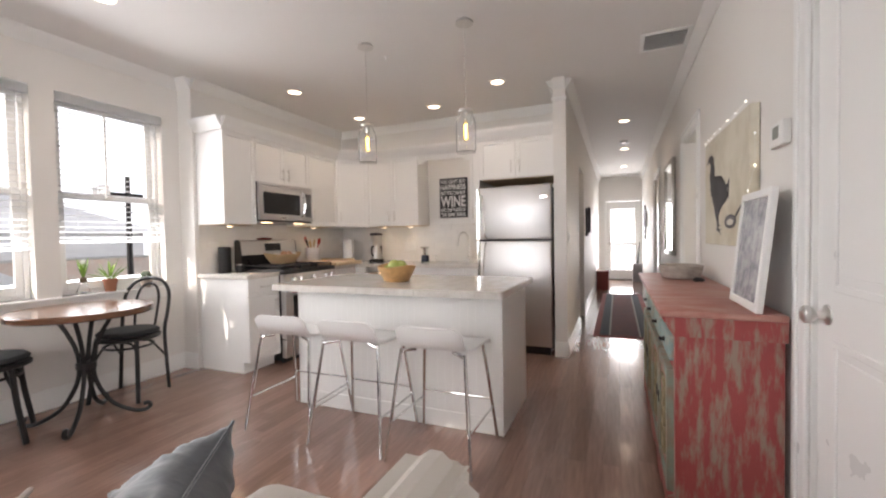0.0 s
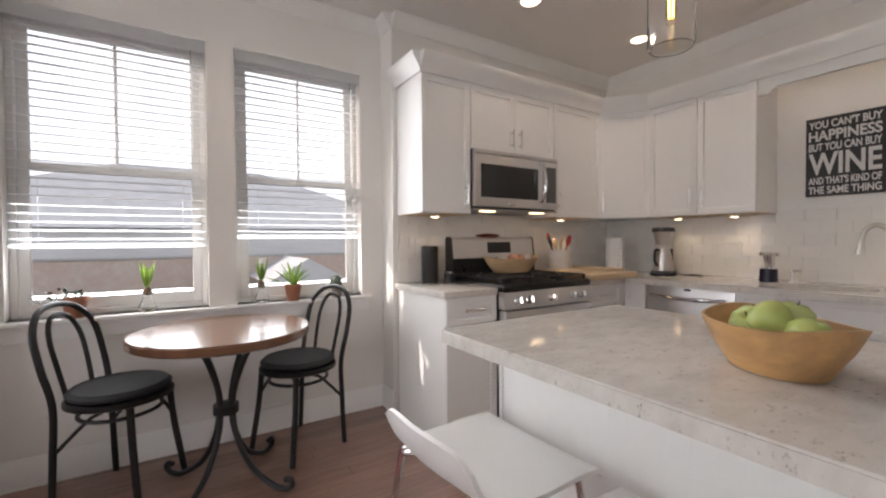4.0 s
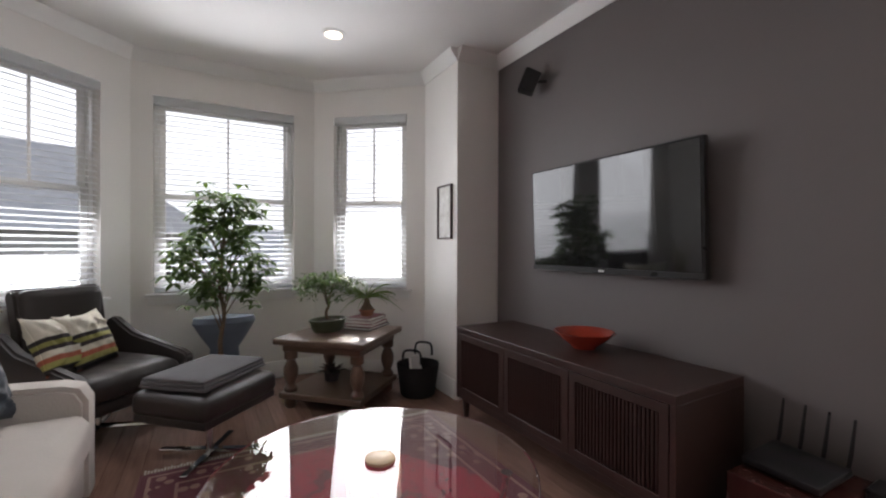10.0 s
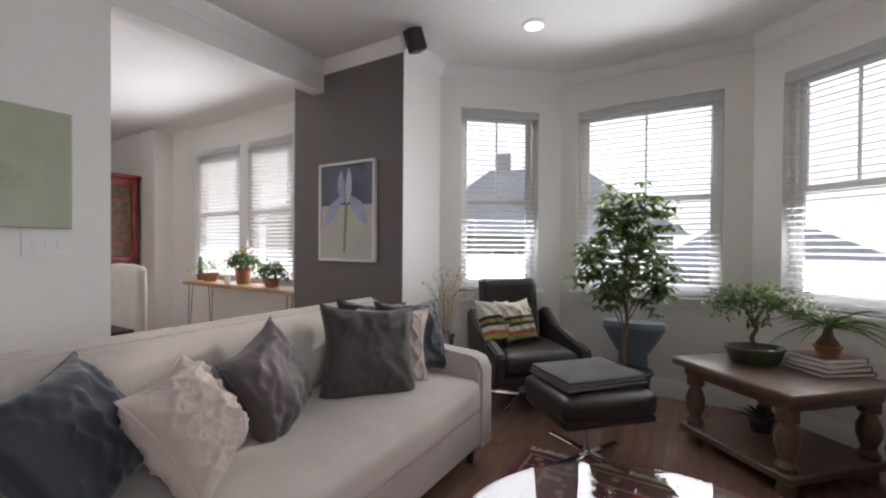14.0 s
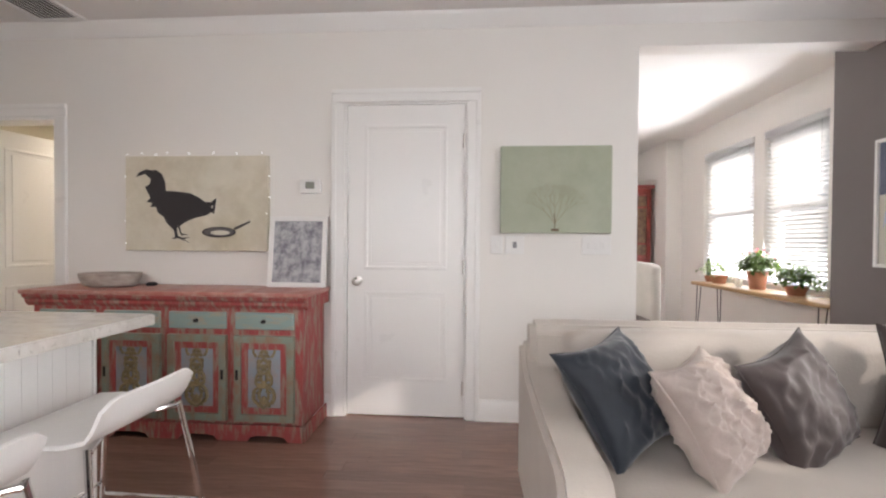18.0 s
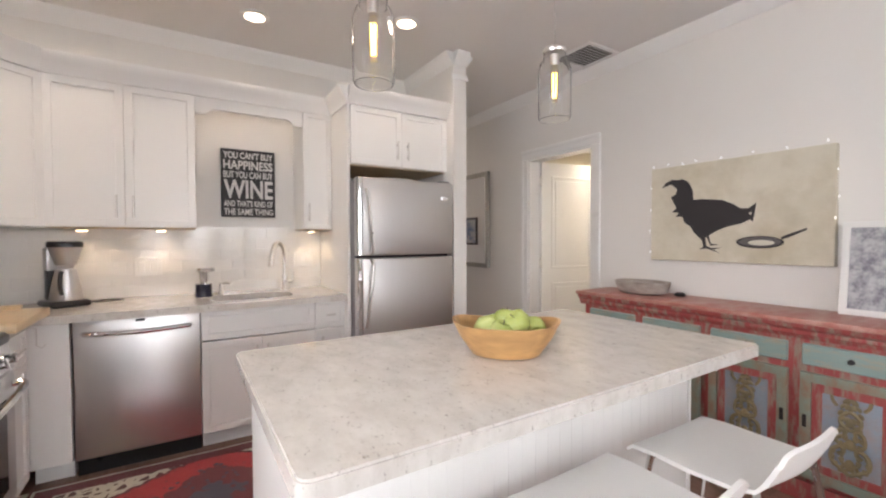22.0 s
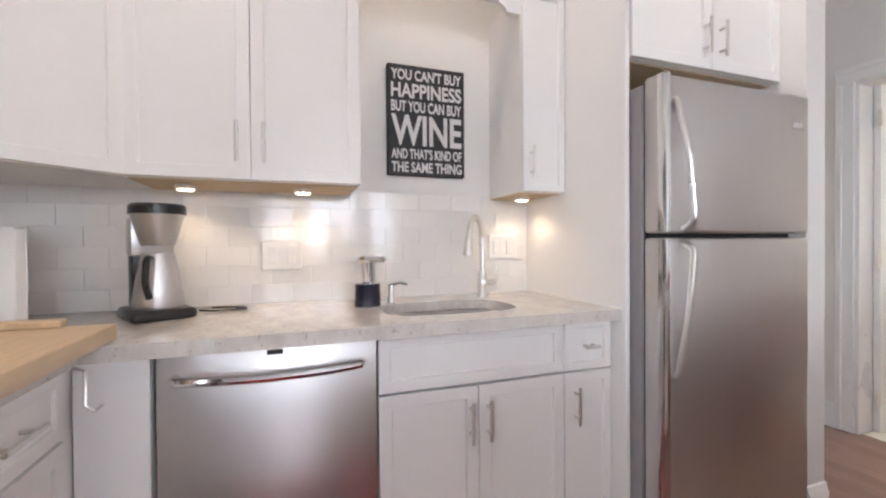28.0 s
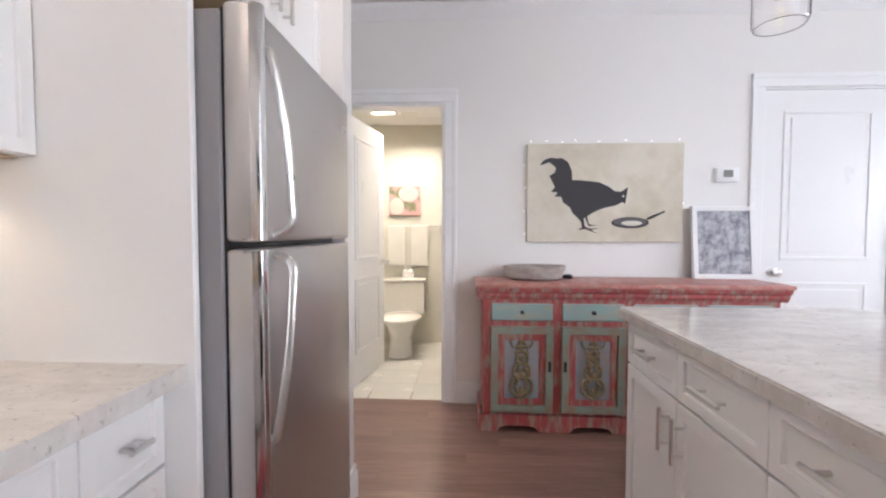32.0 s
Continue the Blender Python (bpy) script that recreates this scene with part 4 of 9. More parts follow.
# microwave
mw = thing("microwave", (-1.37, 4.435, 1.355), "stainless steel over-range microwave with a dark window", "microwave")
mw.matrix_basis = west(4.39, -1.408) @ pose(0, 0, 1.352) @ Matrix.Diagonal((1.04, 0.96, 0.935, 1))
part("body", box(0.002, 0.03, 0.0, 0.718, 0.385, 0.405), BLACKP, mw, smooth=None)
mdoor = part("door", box(0.0, 0.0, 0.012, 0.575, 0.032, 0.372, 0.005, 2), STEEL, mw)
DARKG = mat("dark_glass", (0.03, 0.028, 0.027), 0.06, vary=0.05)
part("window", box(0.045, -0.003, 0.075, 0.53, 0.001, 0.305, 0.002), DARKG, mdoor)
part("handle", tube(curve_pts([(0.545, 0.0, 0.06), (0.548, -0.03, 0.075), (0.552, -0.055, 0.2), (0.548, -0.03, 0.33), (0.545, 0.0, 0.345)], 6), 0.012, 10), CHROME, mdoor)
part("badge", box(0.27, -0.003, 0.03, 0.33, 0.001, 0.048, 0.001), CHROME, mdoor)
cpanel = part("control_panel", box(0.578, 0.0, 0.012, 0.72, 0.032, 0.372, 0.005, 2), STEEL, mw)
part("keypad", box(0.605, -0.002, 0.06, 0.70, 0.001, 0.33, 0.001), mat("keypad", (0.09, 0.085, 0.085), 0.25), cpanel)
part("top_vent", box(0.0, 0.004, 0.375, 0.72, 0.032, 0.405, 0.003), STEEL, mw)
part("underside", box(0.0, 0.01, -0.012, 0.72, 0.38, 0.0, 0.002), mat("hood_metal", (0.32, 0.31, 0.30), 0.35, 0.8), mw)
LAMPW = glow("warm_lamp", (1.0, 0.72, 0.42), 9.0)
for x in (0.12, 0.56):
    part("lamp", box(x, 0.08, -0.015, x + 0.1, 0.13, -0.011), LAMPW, mw, smooth=None)
# range
rg = thing("range", pose(0, 0, 0), "stainless steel gas range with black grates and five knobs", "range")
rg.matrix_basis = west(4.39, -1.15) @ Matrix.Diagonal((1, 1, 0.965, 1))
IRON = mat("cast_iron", (0.022, 0.021, 0.022), 0.45, 0.2, 0.1, 20, 0.2, 80)
part("body", box(0.002, 0.03, 0.02, 0.76, 0.58, 0.885), BLACKP, rg, smooth=None)
part("cooktop", box(0.0, -0.012, 0.885, 0.762, 0.60, 0.912, 0.008, 2), BLACKP, rg)
part("front_rail", box(0.0, -0.02, 0.868, 0.762, 0.0, 0.905, 0.008, 2), BLACKM, rg)
cp = part("control_strip", prism([(-0.03, 0.765), (0.03, 0.765), (0.03, 0.868), (-0.012, 0.868)], 0.0, 0.762, axis="x"), STEEL, rg, smooth=None)
for x in (0.10, 0.19, 0.38, 0.57, 0.66):
    kb = lathe([(0, 0), (0.026, 0), (0.026, 0.006), (0.02, 0.012), (0.019, 0.036), (0, 0.037)], 18)
    bx(kb, -0.006, -0.02, 0.036, 0.006, 0.02, 0.044, 0.002)
    part("knob", kb, CHROME, rg, m=pose(x, -0.021, 0.815, 80))
odoor = part("oven_door", box(0.003, -0.03, 0.235, 0.759, 0.03, 0.755, 0.006, 2), STEEL, rg)
part("window", box(0.10, -0.033, 0.30, 0.66, -0.028, 0.66, 0.003), DARKG, odoor)
part("handle", tube(curve_pts([(0.04, -0.03, 0.705), (0.05, -0.07, 0.70), (0.38, -0.085, 0.69), (0.712, -0.07, 0.70), (0.722, -0.03, 0.705)], 6), 0.014, 10), CHROME, odoor)
part("drawer", box(0.003, -0.028, 0.05, 0.759, 0.03, 0.225, 0.006, 2), STEEL, rg)
part("kickplate", box(0.01, 0.02, 0.0, 0.75, 0.05, 0.05), BLACKP, rg, smooth=None)
bgd = part("backguard", prism([(0.520, 1.055), (0.60, 1.055), (0.60, 1.19), (0.588, 1.206), (0.556, 1.208), (0.542, 1.202), (0.535, 1.19)], 0.004, 0.758, axis="x"), STEEL, rg, smooth=None)
part("recess", prism([(0.535, 0.912), (0.60, 0.912), (0.60, 1.054), (0.522, 1.054)], 0.004, 0.758, axis="x"), BLACKP, rg, "glossy black strip under the backguard", smooth=None)
part("display", prism([(0.5215, 1.09), (0.54, 1.09), (0.54, 1.172), (0.5305, 1.172)], 0.31, 0.53, axis="x"), DARKG, bgd, smooth=None)
for x in (-0.004, 0.759):
    part("side_cap", prism([(0.515, 0.912), (0.606, 0.912), (0.606, 1.20), (0.59, 1.212), (0.55, 1.212), (0.53, 1.195), (0.512, 1.05)], x, x + 0.007, axis="x"), BLACKP, bgd, smooth=None)
for bxp, byp in ((0.15, 0.14), (0.15, 0.40), (0.38, 0.27), (0.61, 0.14), (0.61, 0.40)):
    part("burner", lathe([(0, 0), (0.05, 0), (0.05, 0.01), (0.036, 0.012), (0.036, 0.02), (0, 0.021)], 20), IRON, rg, m=pose(bxp, byp, 0.912))
for x0 in (0.02, 0.265, 0.51):
    g = bmesh.new()
    x1 = x0 + 0.232
    for y in (0.02, 0.275, 0.525):
        tube(curve_pts([(x0, y, 0.925), (x0 + 0.015, y, 0.945), (x1 - 0.015, y, 0.945), (x1, y, 0.925)], 3), 0.007, 6, g)
    for x in (x0 + 0.012, (x0 + x1) / 2, x1 - 0.012):
        tube([(x, 0.02, 0.943), (x, 0.525, 0.943)], 0.007, 6, g)
    for yc in (0.14, 0.40):
        for dx, dy in ((0.07, 0.07), (-0.07, 0.07), (0.07, -0.07), (-0.07, -0.07)):
            c = ((x0 + x1) / 2, yc)
            tube([(c[0] + dx * 0.35, c[1] + dy * 0.35, 0.945), (c[0] + dx * 1.35, c[1] + dy * 1.4, 0.944)], 0.006, 6, g)
    for x in (x0 + 0.005, x1 - 0.005):
        for y in (0.02, 0.525):
            tube([(x, y, 0.91), (x, y, 0.943)], 0.008, 6, g)
    part("grate", g, IRON, rg, "black cast iron grate")
# island
isl = thing("kitchen_island", (-0.30, 4.42, 0), "white beadboard kitchen island with drawers and doors", "kitchen island")
isl.matrix_basis = pose(1.118, 4.345, 0, 0, 0, 180) @ Matrix.Diagonal((1.46 / 1.45, 1.05, 1, 1))
ib = box(0.0, 0.002, 0.1, 1.45, 0.60, BT)
bx(ib, 0.02, 0.06, 0, 1.43, 0.60, 0.1)
part("body", ib, CAB, isl, smooth=None)
for k, (x0, x1) in enumerate(((0.0, 0.72), (0.72, 1.45))):
    front(isl, "drawer", x0, (x0 + x1) / 2, 0.67, BT, ((x0 * 3 + x1) / 4, 0.75, False))
    front(isl, "drawer", (x0 + x1) / 2, x1, 0.67, BT, ((x0 + 3 * x1) / 4, 0.75, False))
    m_ = (x0 + x1) / 2
    front(isl, "door", x0, m_, 0.10, 0.665, (m_ - 0.04, 0.565, True))
    front(isl, "door", m_, x1, 0.10, 0.665, (m_ + 0.04, 0.565, True))
bd = mesh_of("beadboard", box(-0.025, 0, 0.10, 0.025, 0.006, 0.825, 0.0005), CAB, 35)
for k in range(29):
    piece("beadboard", bd, isl, pose(0.026 + k * 0.05, 0.60, 0))
part("skirting", box(0.0, 0.60, 0.0, 1.45, 0.614, 0.10, 0.003), CAB, isl)
part("end_panel", box(-0.012, 0.0, 0.0, 0.0, 0.615, BT, 0.002), CAB, isl)
part("end_panel", box(1.45, 0.0, 0.0, 1.462, 0.615, BT, 0.002), CAB, isl)
tp = bmesh.new()
cs, rr = [], 0.03
for cx, cy, a0 in ((1.185 - rr, 4.385 - rr, 0), (-0.398 + rr, 4.385 - rr, 90), (-0.398 + rr, 3.49 + rr, 180), (1.185 - rr, 3.49 + rr, 270)):
    cs += [(cx + rr * math.cos(radians(a0 + k * 15)), cy + rr * math.sin(radians(a0 + k * 15))) for k in range(7)]
prism(cs, BT + 0.001, ZC, tp)
tedge = [e for e in tp.edges if abs(e.verts[0].co.z - ZC) < 1e-5 and abs(e.verts[1].co.z - ZC) < 1e-5]
bmesh.ops.bevel(tp, geom=tedge, offset=0.005, segments=2, affect="EDGES")
solid("island_worktop", tp, STONE, "pale grey veined stone slab on the kitchen island", "worktop", kind="")


# bar stools
def bar_stool(M):
    t = thing("bar_stool", M, "white moulded bar stool with slim chrome legs", "bar stool", "bar stools at the island")
    bm = bmesh.new()
    nx, prof = 16, [(0.20, 0.568), (0.18, 0.586), (0.10, 0.592), (0.0, 0.590), (-0.10, 0.593), (-0.15, 0.603), (-0.18, 0.628), (-0.196, 0.66), (-0.204, 0.692), (-0.208, 0.715)]
    for off in (0.0, -0.012):
        for j, (y, z) in enumerate(prof):
            for i in range(nx + 1):
                u = i / nx * 2 - 1
                half = 0.205 if j < 4 else (0.198, 0.186, 0.184, 0.184, 0.184, 0.18)[j - 4]
                bow = 0.014 * u * u * (1 if j >= 5 else 0.3)
                drop = (0.03 if j == len(prof) - 1 else 0.012) * abs(u) ** 8 if j > 7 else 0.0
                bm.verts.new((u * half, y + (bow if j > 5 else 0) + (off * 0.9 if j > 5 else 0), z - drop - (0.004 * (1 - u * u)) + (off if j <= 5 else off * 0.3)))
    bm.verts.ensure_lookup_table()
    n1, rows_ = nx + 1, len(prof)
    v = lambda s, j, i: bm.verts[s * n1 * rows_ + j * n1 + i]
    for j in range(rows_ - 1):
        for i in range(nx):
            bm.faces.new((v(0, j, i), v(0, j, i + 1), v(0, j + 1, i + 1), v(0, j + 1, i)))
            bm.faces.new((v(1, j, i), v(1, j + 1, i), v(1, j + 1, i + 1), v(1, j, i + 1)))
        for i in (0, nx):
            bm.faces.new((v(0, j, i), v(0, j + 1, i), v(1, j + 1, i), v(1, j, i)))
    for j in (0, rows_ - 1):
        for i in range(nx):
            bm.faces.new((v(0, j, i), v(0, j, i + 1), v(1, j, i + 1), v(1, j, i)))
    part("seat", bm, mat("stool_white", (0.83, 0.82, 0.80), 0.4, vary=0.01) if "stool_white" not in bpy.data.materials else bpy.data.materials["stool_white"], t, smooth=50)
    feet = ((-0.235, -0.24), (0.235, -0.24), (0.235, 0.21), (-0.235, 0.21))
    for fx, fy in feet:
        s = 0.62
        part("leg", tube(curve_pts([(fx * 0.45, fy * 0.5, 0.574), (fx * 0.72, fy * 0.62, 0.563), (fx * 0.78, fy * 0.66, 0.525), (fx, fy, 0.004)], 5), 0.0095, 10), CHROME, t)
    for a, b, z in ((0, 3, 0.20), (1, 2, 0.20), (2, 3, 0.24)):
        k = 1 - z / 0.6 * 0.22
        part("footrest", tube([(feet[a][0] * k, feet[a][1] * k, z), (feet[b][0] * k, feet[b][1] * k, z)], 0.006, 8), CHROME, t)
    return t


stool = bar_stool(pose(-0.13, 3.475, 0, 0, 0, 2))
copy_thing(stool, pose(0.352, 3.465, 0, 0, 0, 1))
copy_thing(stool, pose(0.865, 3.455, 0, 0, 0, -1))

# lamps: pendants, recessed lights, pucks
FIL = glow("filament", (1.0, 0.62, 0.12), 14.0)
BULBG = mat("bulb_glass", (1.0, 0.93, 0.8), 0.0, 0, 0, 1, trans=1.0, ior=1.1, rvary=0.0)
JARG = mat("jar_glass", (1, 1, 1), 0.0, 0, 0, 1, trans=1.0, ior=1.25, rvary=0.0)


def pendant(x, y):
    t = thing("pendant_lamp", (x, y, 1.735), "clear glass jar pendant lamp with a glowing filament bulb", "pendant lamp", "pendant lamps over the island")
    part("canopy", lathe([(0, 0), (0.06, 0), (0.06, 0.012), (0.045, 0.024), (0, 0.026)], 24), NICKEL, t, m=pose(0, 0, H - 1.735 - 0.0262))
    part("cord", tube([(0, 0, 0.30), (0, 0, H - 1.735 - 0.02)], 0.003, 6), NICKEL, t)
    part("socket", lathe([(0, 0.0), (0.018, 0), (0.02, 0.045), (0.047, 0.05), (0.05, 0.06), (0.045, 0.07), (0.012, 0.075), (0, 0.076)], 20), NICKEL, t, m=pose(0, 0, 0.225))
    jar = part("jar", lathe([(0.0, 0.0), (0.062, 0.002), (0.068, 0.012), (0.068, 0.205), (0.06, 0.235), (0.046, 0.25), (0.046, 0.275), (0.043, 0.275), (0.043, 0.25), (0.057, 0.233), (0.065, 0.203), (0.065, 0.014), (0.06, 0.005), (0.0, 0.004)], 28), JARG, t, "clear glass jar")
    jar.visible_shadow = False
    bulb = part("bulb", lathe([(0, 0), (0.012, 0.004), (0.016, 0.02), (0.016, 0.13), (0.010, 0.15), (0, 0.151)], 16), BULBG, t, m=pose(0, 0, 0.075))
    bulb.visible_shadow = False
    f = bmesh.new()
    for k in range(4):
        a = k * math.pi / 2
        tube([(0.006 * math.cos(a), 0.006 * math.sin(a), 0.02), (0.008 * math.cos(a), 0.008 * math.sin(a), 0.12)], 0.0016, 5, f)
    part("filament", f, FIL, t, m=pose(0, 0, 0.075))
    return t


pendant(-0.01, 4.11)
pendant(0.79, 4.09)
DISC = glow("recessed_lamp", (1.0, 0.80, 0.58), 6.0)


def lamp_spot(name, x, y, z, watts, color, size=150, r=0.04):
    ob = new(name, bpy.data.lights.new(name, "SPOT"))
    ob.data.energy, ob.data.color, ob.data.spot_size, ob.data.spot_blend, ob.data.shadow_soft_size = watts, color, radians(size), 0.6, r
    ob.matrix_world = look((x, y, z), (x, y + 0.0001, z - 1))
    return ob


CANS = [(-1.2, 4.67), (-1.14, 5.71), (-0.14, 5.69), (0.70, 5.27), (1.83, 7.29), (1.86, 9.19), (1.88, 11.19), (-1.08, 2.94), (-0.55, -0.51), (0.645, -0.54)]
for k, (x, y) in enumerate(CANS):
    t = thing("recessed_light", (x, y, H), "round recessed ceiling light, lit warm", "ceiling light", "recessed ceiling lights")
    part("ring", lathe([(0.058, -0.001), (0.085, -0.001), (0.085, -0.006), (0.06, -0.010), (0.058, -0.006)], 28), TRIM, t)
    part("lens", lathe([(0, -0.0066), (0.0575, -0.0066), (0.0575, -0.0085), (0, -0.0095)], 28), DISC, t)
    if k < 8:
        lamp_spot("can_light", x, y, H - 0.02, CAN_W, (1.0, 0.82, 0.64))
for x, y, on in ((-1.60, 4.21, 1), (-1.58, 5.36, 1), (-1.05, 6.08, 1), (-0.66, 6.08, 1), (0.29, 6.08, 1)):
    t = thing("puck_light", (x, y, UB), "small round puck light under the wall cabinet", "cabinet light", "puck lights under the cabinets")
    part("housing", lathe([(0, -0.001), (0.034, -0.001), (0.034, -0.016), (0.028, -0.018), (0, -0.018)], 20), PLASTICW, t)
    part("lens", lathe([(0, -0.0185), (0.026, -0.0185), (0.024, -0.0215), (0, -0.022)], 20), LAMPW, t)
    lamp_spot("puck_lamp", x, y, UB - 0.026, PUCK_W, (1.0, 0.76, 0.5), 140, 0.02)
vent = thing("ceiling_vent", (2.08, 4.985, H), "white slatted ceiling air vent", "air vent")
# Dark sheet that stands for the shaded duct behind the slats.
part("backing", box(-0.15, -0.15, -0.003, 0.15, 0.15, -0.001), mat("vent_shade", (0.12, 0.115, 0.11), 0.7), vent, smooth=None)
vf = bmesh.new()
for q in ((-0.17, -0.17, 0.17, -0.14), (-0.17, 0.14, 0.17, 0.17), (-0.17, -0.14, -0.14, 0.14), (0.14, -0.14, 0.17, 0.14)):
    bx(vf, q[0], q[1], -0.012, q[2], q[3], -0.001, 0.002)
part("frame", vf, TRIM, vent)
vs = mesh_of("slat", box(-0.14, -0.009, -0.0015, 0.14, 0.009, 0.0015), TRIM)
for k in range(9):
    piece("slat", vs, vent, pose(0, -0.125 + k * 0.031, -0.009, 35))
spr = thing("sprinkler", (0.02, 4.36, H), "small white ceiling sprinkler head", "sprinkler")
part("rose", lathe([(0, -0.001), (0.03, -0.001), (0.028, -0.006), (0.01, -0.008), (0.01, -0.03), (0.018, -0.034), (0, -0.035)], 18), TRIM, spr)

# things on the worktops
SIGNB = mat("sign_black", (0.035, 0.033, 0.035), 0.6, vary=0.15, scale=25, bump=0.1, bscale=120)
SIGNW = mat("sign_letters", (0.72, 0.70, 0.68), 0.6, vary=0.08, scale=40)


def text_bm(s, width, height, depth=0.0015):
    cu = bpy.data.curves.new("letters", "FONT")
    cu.body, cu.extrude, cu.offset = s, 0.02, 0.024
    ob = bpy.data.objects.new("letters", cu)
    scene.collection.objects.link(ob)
    dg = bpy.context.evaluated_depsgraph_get()
    me = bpy.data.meshes.new_from_object(ob.evaluated_get(dg))
    bpy.data.objects.remove(ob)
    bm = bmesh.new()
    bm.from_mesh(me)
    bpy.data.meshes.remove(me)
    xs, ys = [v.co.x for v in bm.verts], [v.co.y for v in bm.verts]
    for v in bm.verts:
        v.co = Vector(((v.co.x - min(xs)) / (max(xs) - min(xs)) * width, -depth if v.co.z > 0 else 0.0, (v.co.y - min(ys)) / (max(ys) - min(ys)) * height))
    return bm


sg = thing("wall_sign", pose(-0.306, NORTH - 0.003, 1.406) @ Matrix.Diagonal((0.98, 1, 1.05, 1)), "black wooden sign with bold white lettering", "sign")
part("board", box(0, -0.03, 0, 0.367, 0, 0.463, 0.003), SIGNB, sg)
zz = 0.445
for line, hgt in (("YOU CAN'T BUY", 0.046), ("HAPPINESS", 0.062), ("BUT YOU CAN BUY", 0.046), ("WINE", 0.128), ("AND THAT'S KIND OF", 0.044), ("THE SAME THING", 0.044)):
    zz -= hgt
    part("lettering", text_bm(line, 0.335, hgt), SIGNW, sg, "bold white capital letters", m=pose(0.016, -0.0305, zz), smooth=None)
    zz -= 0.0125
cm = thing("coffee_maker", pose(-1.13, 6.02, ZC, 0, 0, -62), "steel and black drip coffee maker with a thermal jug", "coffee maker")
part("base", box(-0.09, -0.09, 0.0, 0.13, 0.09, 0.035, 0.015, 3), BLACKP, cm)
part("tower", box(-0.10, -0.055, 0.03, -0.035, 0.065, 0.33, 0.012, 2), BLACKP, cm)
part("tank", box(-0.098, -0.06, 0.2, -0.03, 0.066, 0.33, 0.01, 2), STEEL, cm)
part("filter_basket", lathe([(0, 0.235), (0.045, 0.235), (0.05, 0.245), (0.075, 0.335), (0, 0.336)], 28), STEEL, cm, m=pose(0.045, 0, 0))
part("lid", lathe([(0, 0.335), (0.08, 0.335), (0.08, 0.36), (0.074, 0.368), (0, 0.368)], 28), BLACKP, cm, m=pose(0.045, 0, 0))
jug = part("jug", lathe([(0, 0.036), (0.07, 0.036), (0.074, 0.05), (0.06, 0.14), (0.047, 0.20), (0.045, 0.21), (0, 0.21)], 28), STEEL, cm, "polished steel thermal jug", m=pose(0.045, 0, 0))
part("handle", tube(curve_pts([(0.045, -0.03, 0.195), (0.085, -0.05, 0.19), (0.09, -0.055, 0.12), (0.062, -0.04, 0.075)], 5), [0.010] * 16, 8), BLACKP, jug)
part("switch", box(-0.115, -0.02, 0.06, -0.1, 0.01, 0.09, 0.004), BLACKP, cm)
part("power_cord", tube(curve_pts([(0.12, 0.05, 0.006), (0.2, 0.02, 0.006), (0.27, 0.05, 0.006), (0.22, 0.1, 0.006), (0.15, 0.11, 0.006)], 6), 0.004, 6), BLACKP, cm, m=pose(0, 0, 0, 0, 0, 62))
pt_ = thing("paper_towel", (-1.50, 5.93, ZC), "white paper towel roll on a stand", "paper towel")
part("roll", lathe([(0.02, 0.01), (0.07, 0.01), (0.071, 0.05), (0.07, 0.29), (0.02, 0.29)], 26), mat("paper", (0.86, 0.85, 0.83), 0.9, vary=0.02, bump=0.2, bscale=90), pt_)
part("loose_sheet", prism([(0.06, -0.02), (0.1, -0.045), (0.102, -0.043), (0.06, -0.016)], 0.012, 0.285), bpy.data.materials["paper"], pt_)
part("stand", lathe([(0, 0), (0.075, 0), (0.075, 0.008), (0.008, 0.012), (0.007, 0.31), (0.012, 0.32), (0, 0.328)], 22), NICKEL, pt_)
crk = thing("utensil_crock", (-1.655, 5.42, ZC + 0.043), "white ceramic crock full of kitchen utensils", "utensil crock")
part("crock", lathe([(0, 0), (0.076, 0), (0.081, 0.01), (0.081, 0.145), (0.084, 0.155), (0.076, 0.155), (0.073, 0.02), (0, 0.02)], 28), mat("crock_glaze", (0.75, 0.73, 0.73), 0.25, vary=0.08, scale=18), crk)
RED = mat("red_silicone", (0.45, 0.05, 0.04), 0.4)
LWOOD = mat("light_wood", (0.52, 0.37, 0.22), 0.5, 0, 0.12, 6, 0.1, 40, stretch=(1, 10, 10))
BIRCH = mat("cutting_board_wood", (0.62, 0.47, 0.30), 0.45, 0, 0.1, 5, 0.08, 50, stretch=(14, 1.4, 6))
for dx, dy, top, mt, nm, w_ in ((-0.03, -0.075, 0.265, RED, "spatula", 0.022), (0.01, -0.05, 0.215, LWOOD, "wooden_spoon", 0.026), (0.03, 0.02, 0.20, PLASTICW, "spreader", 0.02), (0.02, 0.085, 0.245, RED, "turner", 0.03), (-0.02, 0.05, 0.225, LWOOD, "wooden_spoon", 0.024), (-0.05, 0.09, 0.27, NICKEL, "whisk", 0.014), (0.0, -0.09, 0.235, BLACKP, "ladle", 0.02)):
    bm = tube([(dx * 0.3, dy * 0.3, 0.03), (dx * 0.9, dy * 0.95, top - 0.05)], 0.006, 7)
    blade = bmesh.ops.create_uvsphere(bm, u_segments=10, v_segments=8, radius=1.0)
    tip = pose(dx * 1.05, dy * 1.1, top - 0.015, math.degrees(math.atan2(-dy, 0.2)))
    for v_ in blade["verts"]:
        v_.co = tip @ Vector((v_.co.x * 0.006, v_.co.y * w_, v_.co.z * 0.048))
    part(nm, bm, mt, crk)
cb = thing("cutting_board", (-1.41, 5.40, ZC), "large pale butcher block cutting board overhanging the worktop edge", "cutting board")
